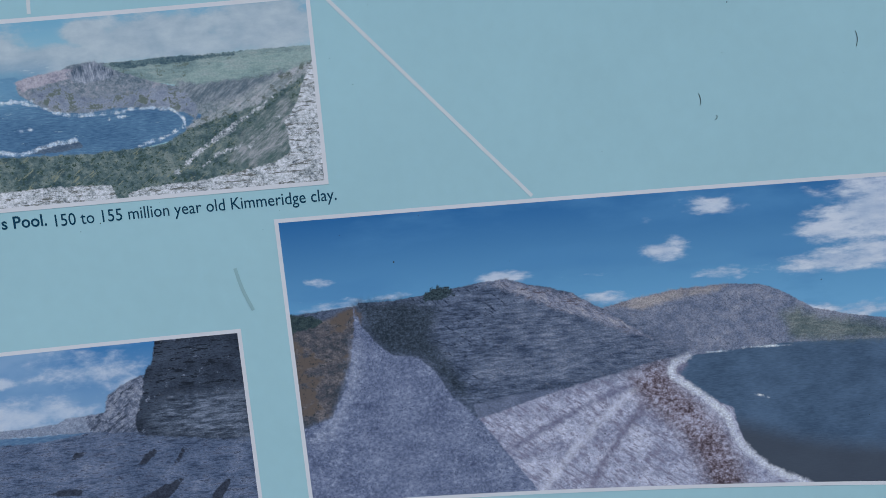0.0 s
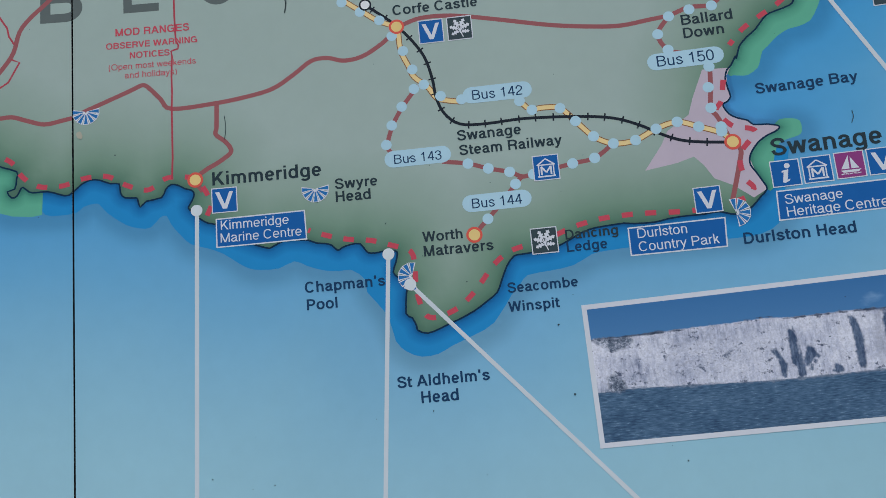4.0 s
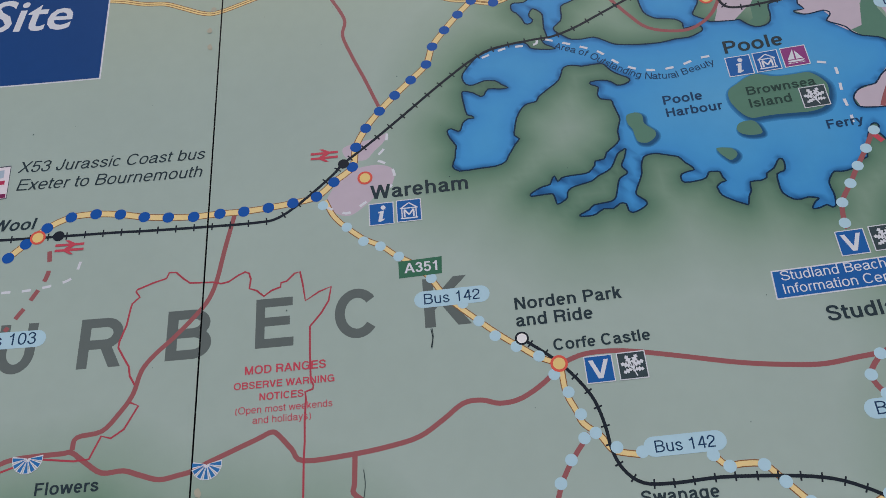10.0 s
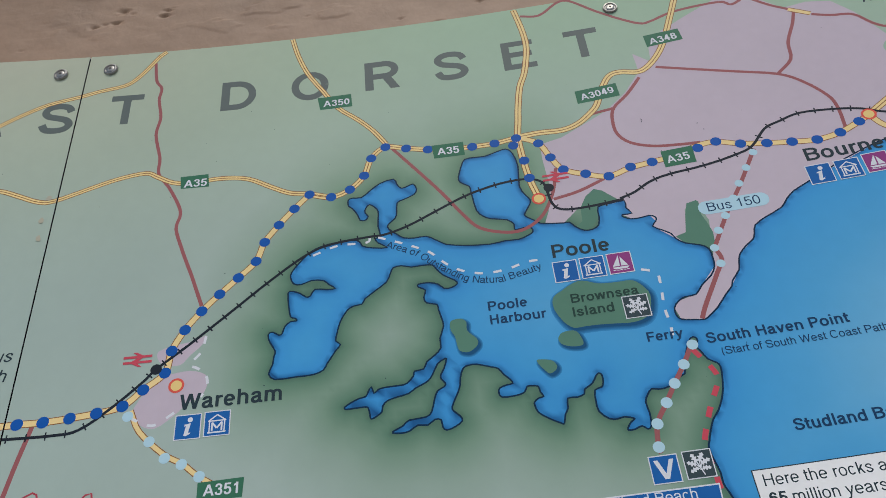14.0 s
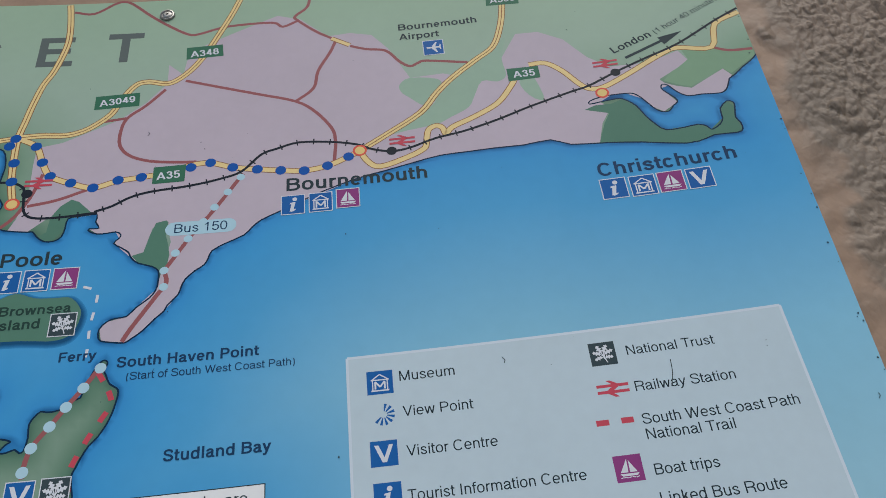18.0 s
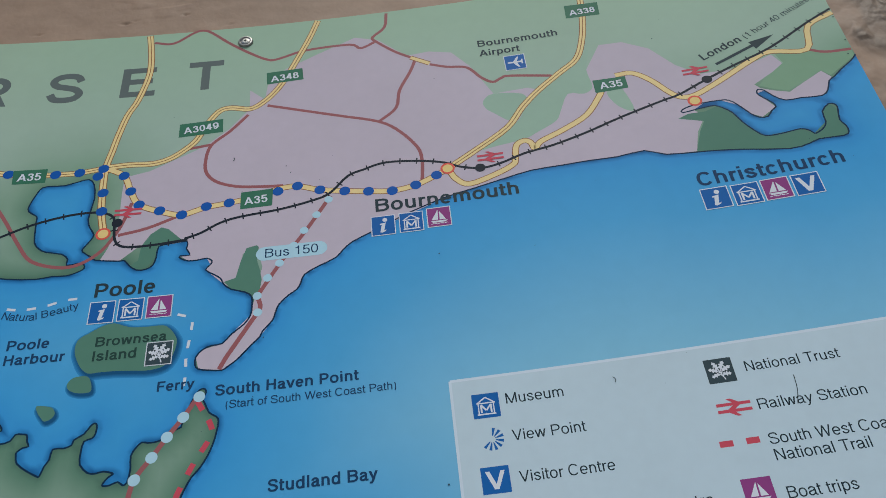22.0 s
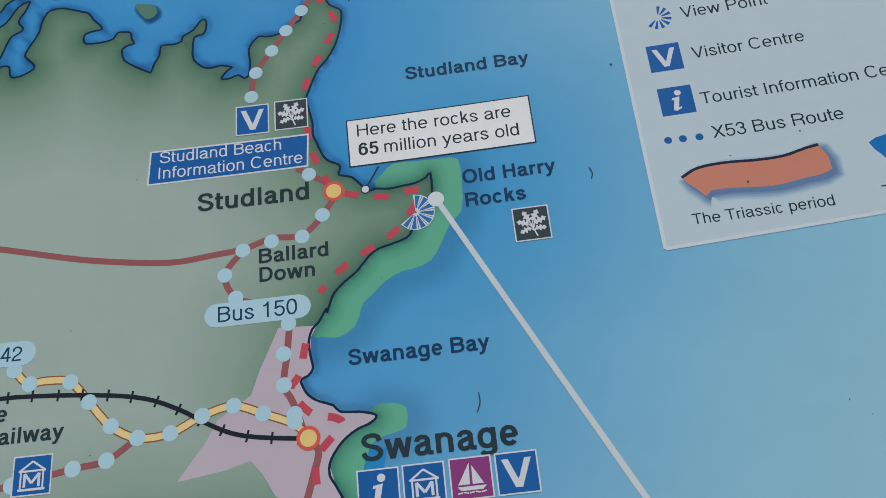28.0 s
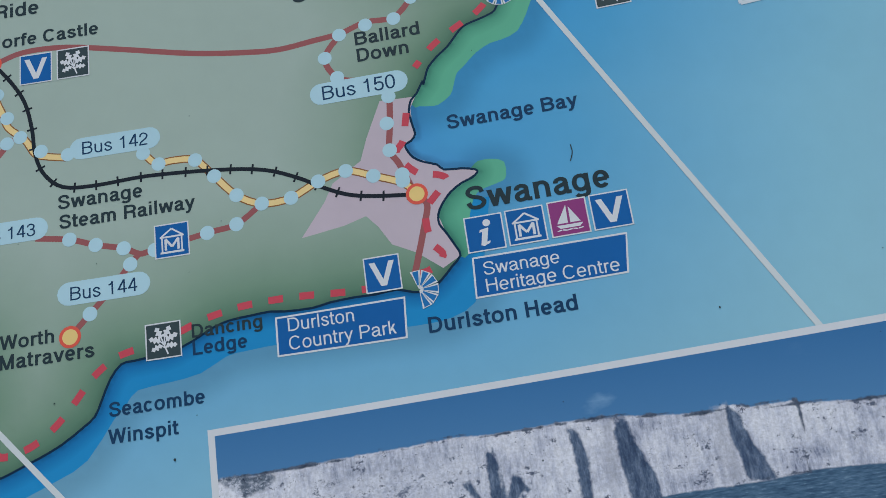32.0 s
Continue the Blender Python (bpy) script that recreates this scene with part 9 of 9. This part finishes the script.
def rise(x, z, rough):
    """How far the plaster stands out at a place, in metres."""
    warp = noise.noise_vector(Vector((x * 34, 0, z * 26))) * 0.75
    q = Vector((x * 84, 0, z * 62)) + warp
    s = Vector((x * 165, 5, z * 128)) + warp * 1.6
    (big, at_big), (little, at_little) = noise.voronoi(q, distance_metric="DISTANCE"), noise.voronoi(s, distance_metric="DISTANCE")
    tall, short = 0.5 + 0.9 * noise.noise(at_big[0] * 3.7), 0.55 + 0.8 * noise.noise(at_little[0] * 2.9)
    patch = min(1.0, max(0.0, 0.35 + 1.7 * noise.noise(Vector((x * 15, 2, z * 11)))))
    soft = lambda d, wide: max(0.0, 1.0 - (d / wide) ** 2)  # noqa: E731
    lump = patch * max(0.0, tall) * soft(big[0], 0.82) * 1.5 + (1.0 - 0.55 * patch) * max(0.0, short) * soft(little[0], 0.85) * 0.85
    swell = noise.noise(Vector((x * 26, 9, z * 19)))
    broad = noise.noise(Vector((x * 9, 7, z * 7)))
    dent = sum(0.7 * r * soft(math.hypot(x - u, (z - v) * 1.5) * (1 + 0.9 * noise.noise(Vector((x * 330, 4, z * 330)))), r) ** 0.6 for u, v, r in CHIPS) if x < 0.7 else 0.0
    flake = 0.0
    if x < 1.16:
        skin = noise.noise(Vector((x * 22, 15, z * 40))) + 0.45 * noise.noise(Vector((x * 70, 16, z * 110)))
        flake = 0.0009 * min(1.0, max(0.0, (skin - 0.12) / 0.06)) * min(1.0, max(0.0, (z - 2.235) / 0.02)) * min(1.0, max(0.0, 0.5 + 2.5 * noise.noise(Vector((x * 5, 18, z * 6)))))
    return rough * (lump * 0.0044 + swell * 0.0024 + noise.noise(Vector((x * 210, 6, z * 170))) * 0.0005) + broad * 0.003 * (0.3 + rough) + noise.noise(Vector((x * 34, 1, z * 52))) * 0.0008 - dent + flake + (noise.noise(Vector((x * 55, 12, z * 42))) * 0.0016 * (1 - rough) if x > 1.16 else 0.0)


xs = np.unique(np.r_[np.linspace(-3.0, -0.42, 8), np.arange(-0.42, 1.16, 0.0035), np.arange(1.16, 1.46, 0.0013), np.arange(1.46, 1.62, 0.004), np.linspace(1.62, 4.0, 10)])
zs = np.unique(np.r_[np.linspace(0, 1.4, 6), np.arange(1.4, 2.5, 0.0017), np.linspace(2.5, 3.0, 6)])
verts, faces, grit = [], [], []
for z in zs:
    for x in xs:
        hidden = (x < 1.16 and z < 2.15) or x < -0.42 or x > 1.62 or z > 2.5 or z < 1.4
        c = 0.3 if hidden else coarseness(x, z)
        grit.append(0.15 + 0.85 * c)
        verts.append((x, 0.010 if hidden else 0.010 - max(-0.006, rise(x, z, c)), z))
w = len(xs)
for j in range(len(zs) - 1):
    for i in range(w - 1):
        k = j * w + i
        faces.append((k, k + 1, k + w + 1, k + w))
me = bpy.data.meshes.new("wall_north")
me.from_pydata(verts, [], faces)
me.polygons.foreach_set("use_smooth", [True] * len(faces))
me.attributes.new("coarse", "FLOAT", "POINT").data.foreach_set("value", np.array(grit, np.float32))
me.materials.append(RENDER)
wall = tagged(new("wall_north", me), "rough rendered wall thickly painted beige-brown", "wall", kind="structure")
bm = bmesh.new()
bmesh.ops.create_cube(bm, size=1)
for v in bm.verts:
    v.co = Vector((4.0 if v.co.x > 0 else -3.0, 0.35 if v.co.y > 0 else 0.03, 3.0 if v.co.z > 0 else 0.0))
body = new("wall_core", as_mesh("wall_core", bm))
body.data.materials.append(RENDER)
tagged(body, "solid body of the rendered wall", "wall", kind="structure")

# unseen slab, added above to dim the top of the wall and boards
bm = bmesh.new()
bmesh.ops.create_cube(bm, size=1)
for v in bm.verts:
    v.co = Vector((4.0 if v.co.x > 0 else -3.0, 0.35 if v.co.y > 0 else -0.36, 3.55 if v.co.z > 0 else 3.0))
bmesh.ops.bevel(bm, geom=[e for e in bm.edges if e.verts[0].co.y < 0 and e.verts[1].co.y < 0], offset=0.02, segments=2, affect="EDGES")
shade_slab = new("unseen_shade_slab", as_mesh("unseen_shade_slab", bm))
shade_slab.data.materials.append(RENDER)
tagged(shade_slab, "added unseen overhang that shades the top of the wall", "coping", kind="structure")

gm, n, l, p = nodes_of("grey_paving")
col, mp = mottle(n, l, (0.22, 0.21, 0.2, 1), 3.0, 0.2)
l.new(col, p.inputs["Base Color"])
p.inputs["Roughness"].default_value = 0.85
bm = bmesh.new()
bmesh.ops.create_grid(bm, x_segments=8, y_segments=8, size=1500)
gr = new("ground", as_mesh("ground", bm))
gr.data.materials.append(gm)
tagged(gr, "plain grey paved ground", "ground", kind="structure")

# ---- the wall is part of a wide round, and the boards follow it ----
ROUND, MIDDLE = 4.288, 0.5617
FOLDS = np.arange(-0.6, 1.801, 0.025)
arc_at = (FOLDS - MIDDLE) / ROUND
BENT_X, BENT_Y = MIDDLE + ROUND * np.sin(arc_at), ROUND * (np.cos(arc_at) - 1)
for k, far in ((0, -4.0), (-1, 5.0)):
    run = far - FOLDS[k]
    end = (BENT_X[k] + run * math.cos(arc_at[k]), BENT_Y[k] - run * math.sin(arc_at[k]), far)
    BENT_X, BENT_Y, FOLDS = (np.insert(v, 0, e) if k == 0 else np.append(v, e) for v, e in zip((BENT_X, BENT_Y, FOLDS), end))


def bend(me):
    """Folds a flat print along fine upright lines, so that it follows the round of the wall."""
    co = np.empty(len(me.vertices) * 3, np.float32)
    me.vertices.foreach_get("co", co)
    co = co.reshape(-1, 3).astype(float)
    x = co[:, 0].copy()
    co[:, 0], co[:, 1] = np.interp(x, FOLDS, BENT_X), co[:, 1] + np.interp(x, FOLDS, BENT_Y)
    me.vertices.foreach_set("co", co.astype(np.float32).ravel())
    me.update()


for ob in list(scene.objects):
    if ob.type != "MESH" or ob.name == "ground" or ob.data.users > 1:
        continue
    if ob.name.startswith("screw"):
        if ob.parent is None:
            x = ob.location.x
            ob.location = (float(np.interp(x, FOLDS, BENT_X)), ob.location.y + float(np.interp(x, FOLDS, BENT_Y)), ob.location.z)
        continue
    if ob.name != "wall_north":
        xs = [v.co.x for v in ob.data.vertices]
        lines = [f for f in FOLDS if min(xs) < f < max(xs)]
        if lines:
            bm = bmesh.new()
            bm.from_mesh(ob.data)
            for f in lines:
                bmesh.ops.bisect_plane(bm, geom=bm.verts[:] + bm.edges[:] + bm.faces[:], plane_co=(f, 0, 0), plane_no=(1, 0, 0))
            bm.to_mesh(ob.data)
            bm.free()
    bend(ob.data)
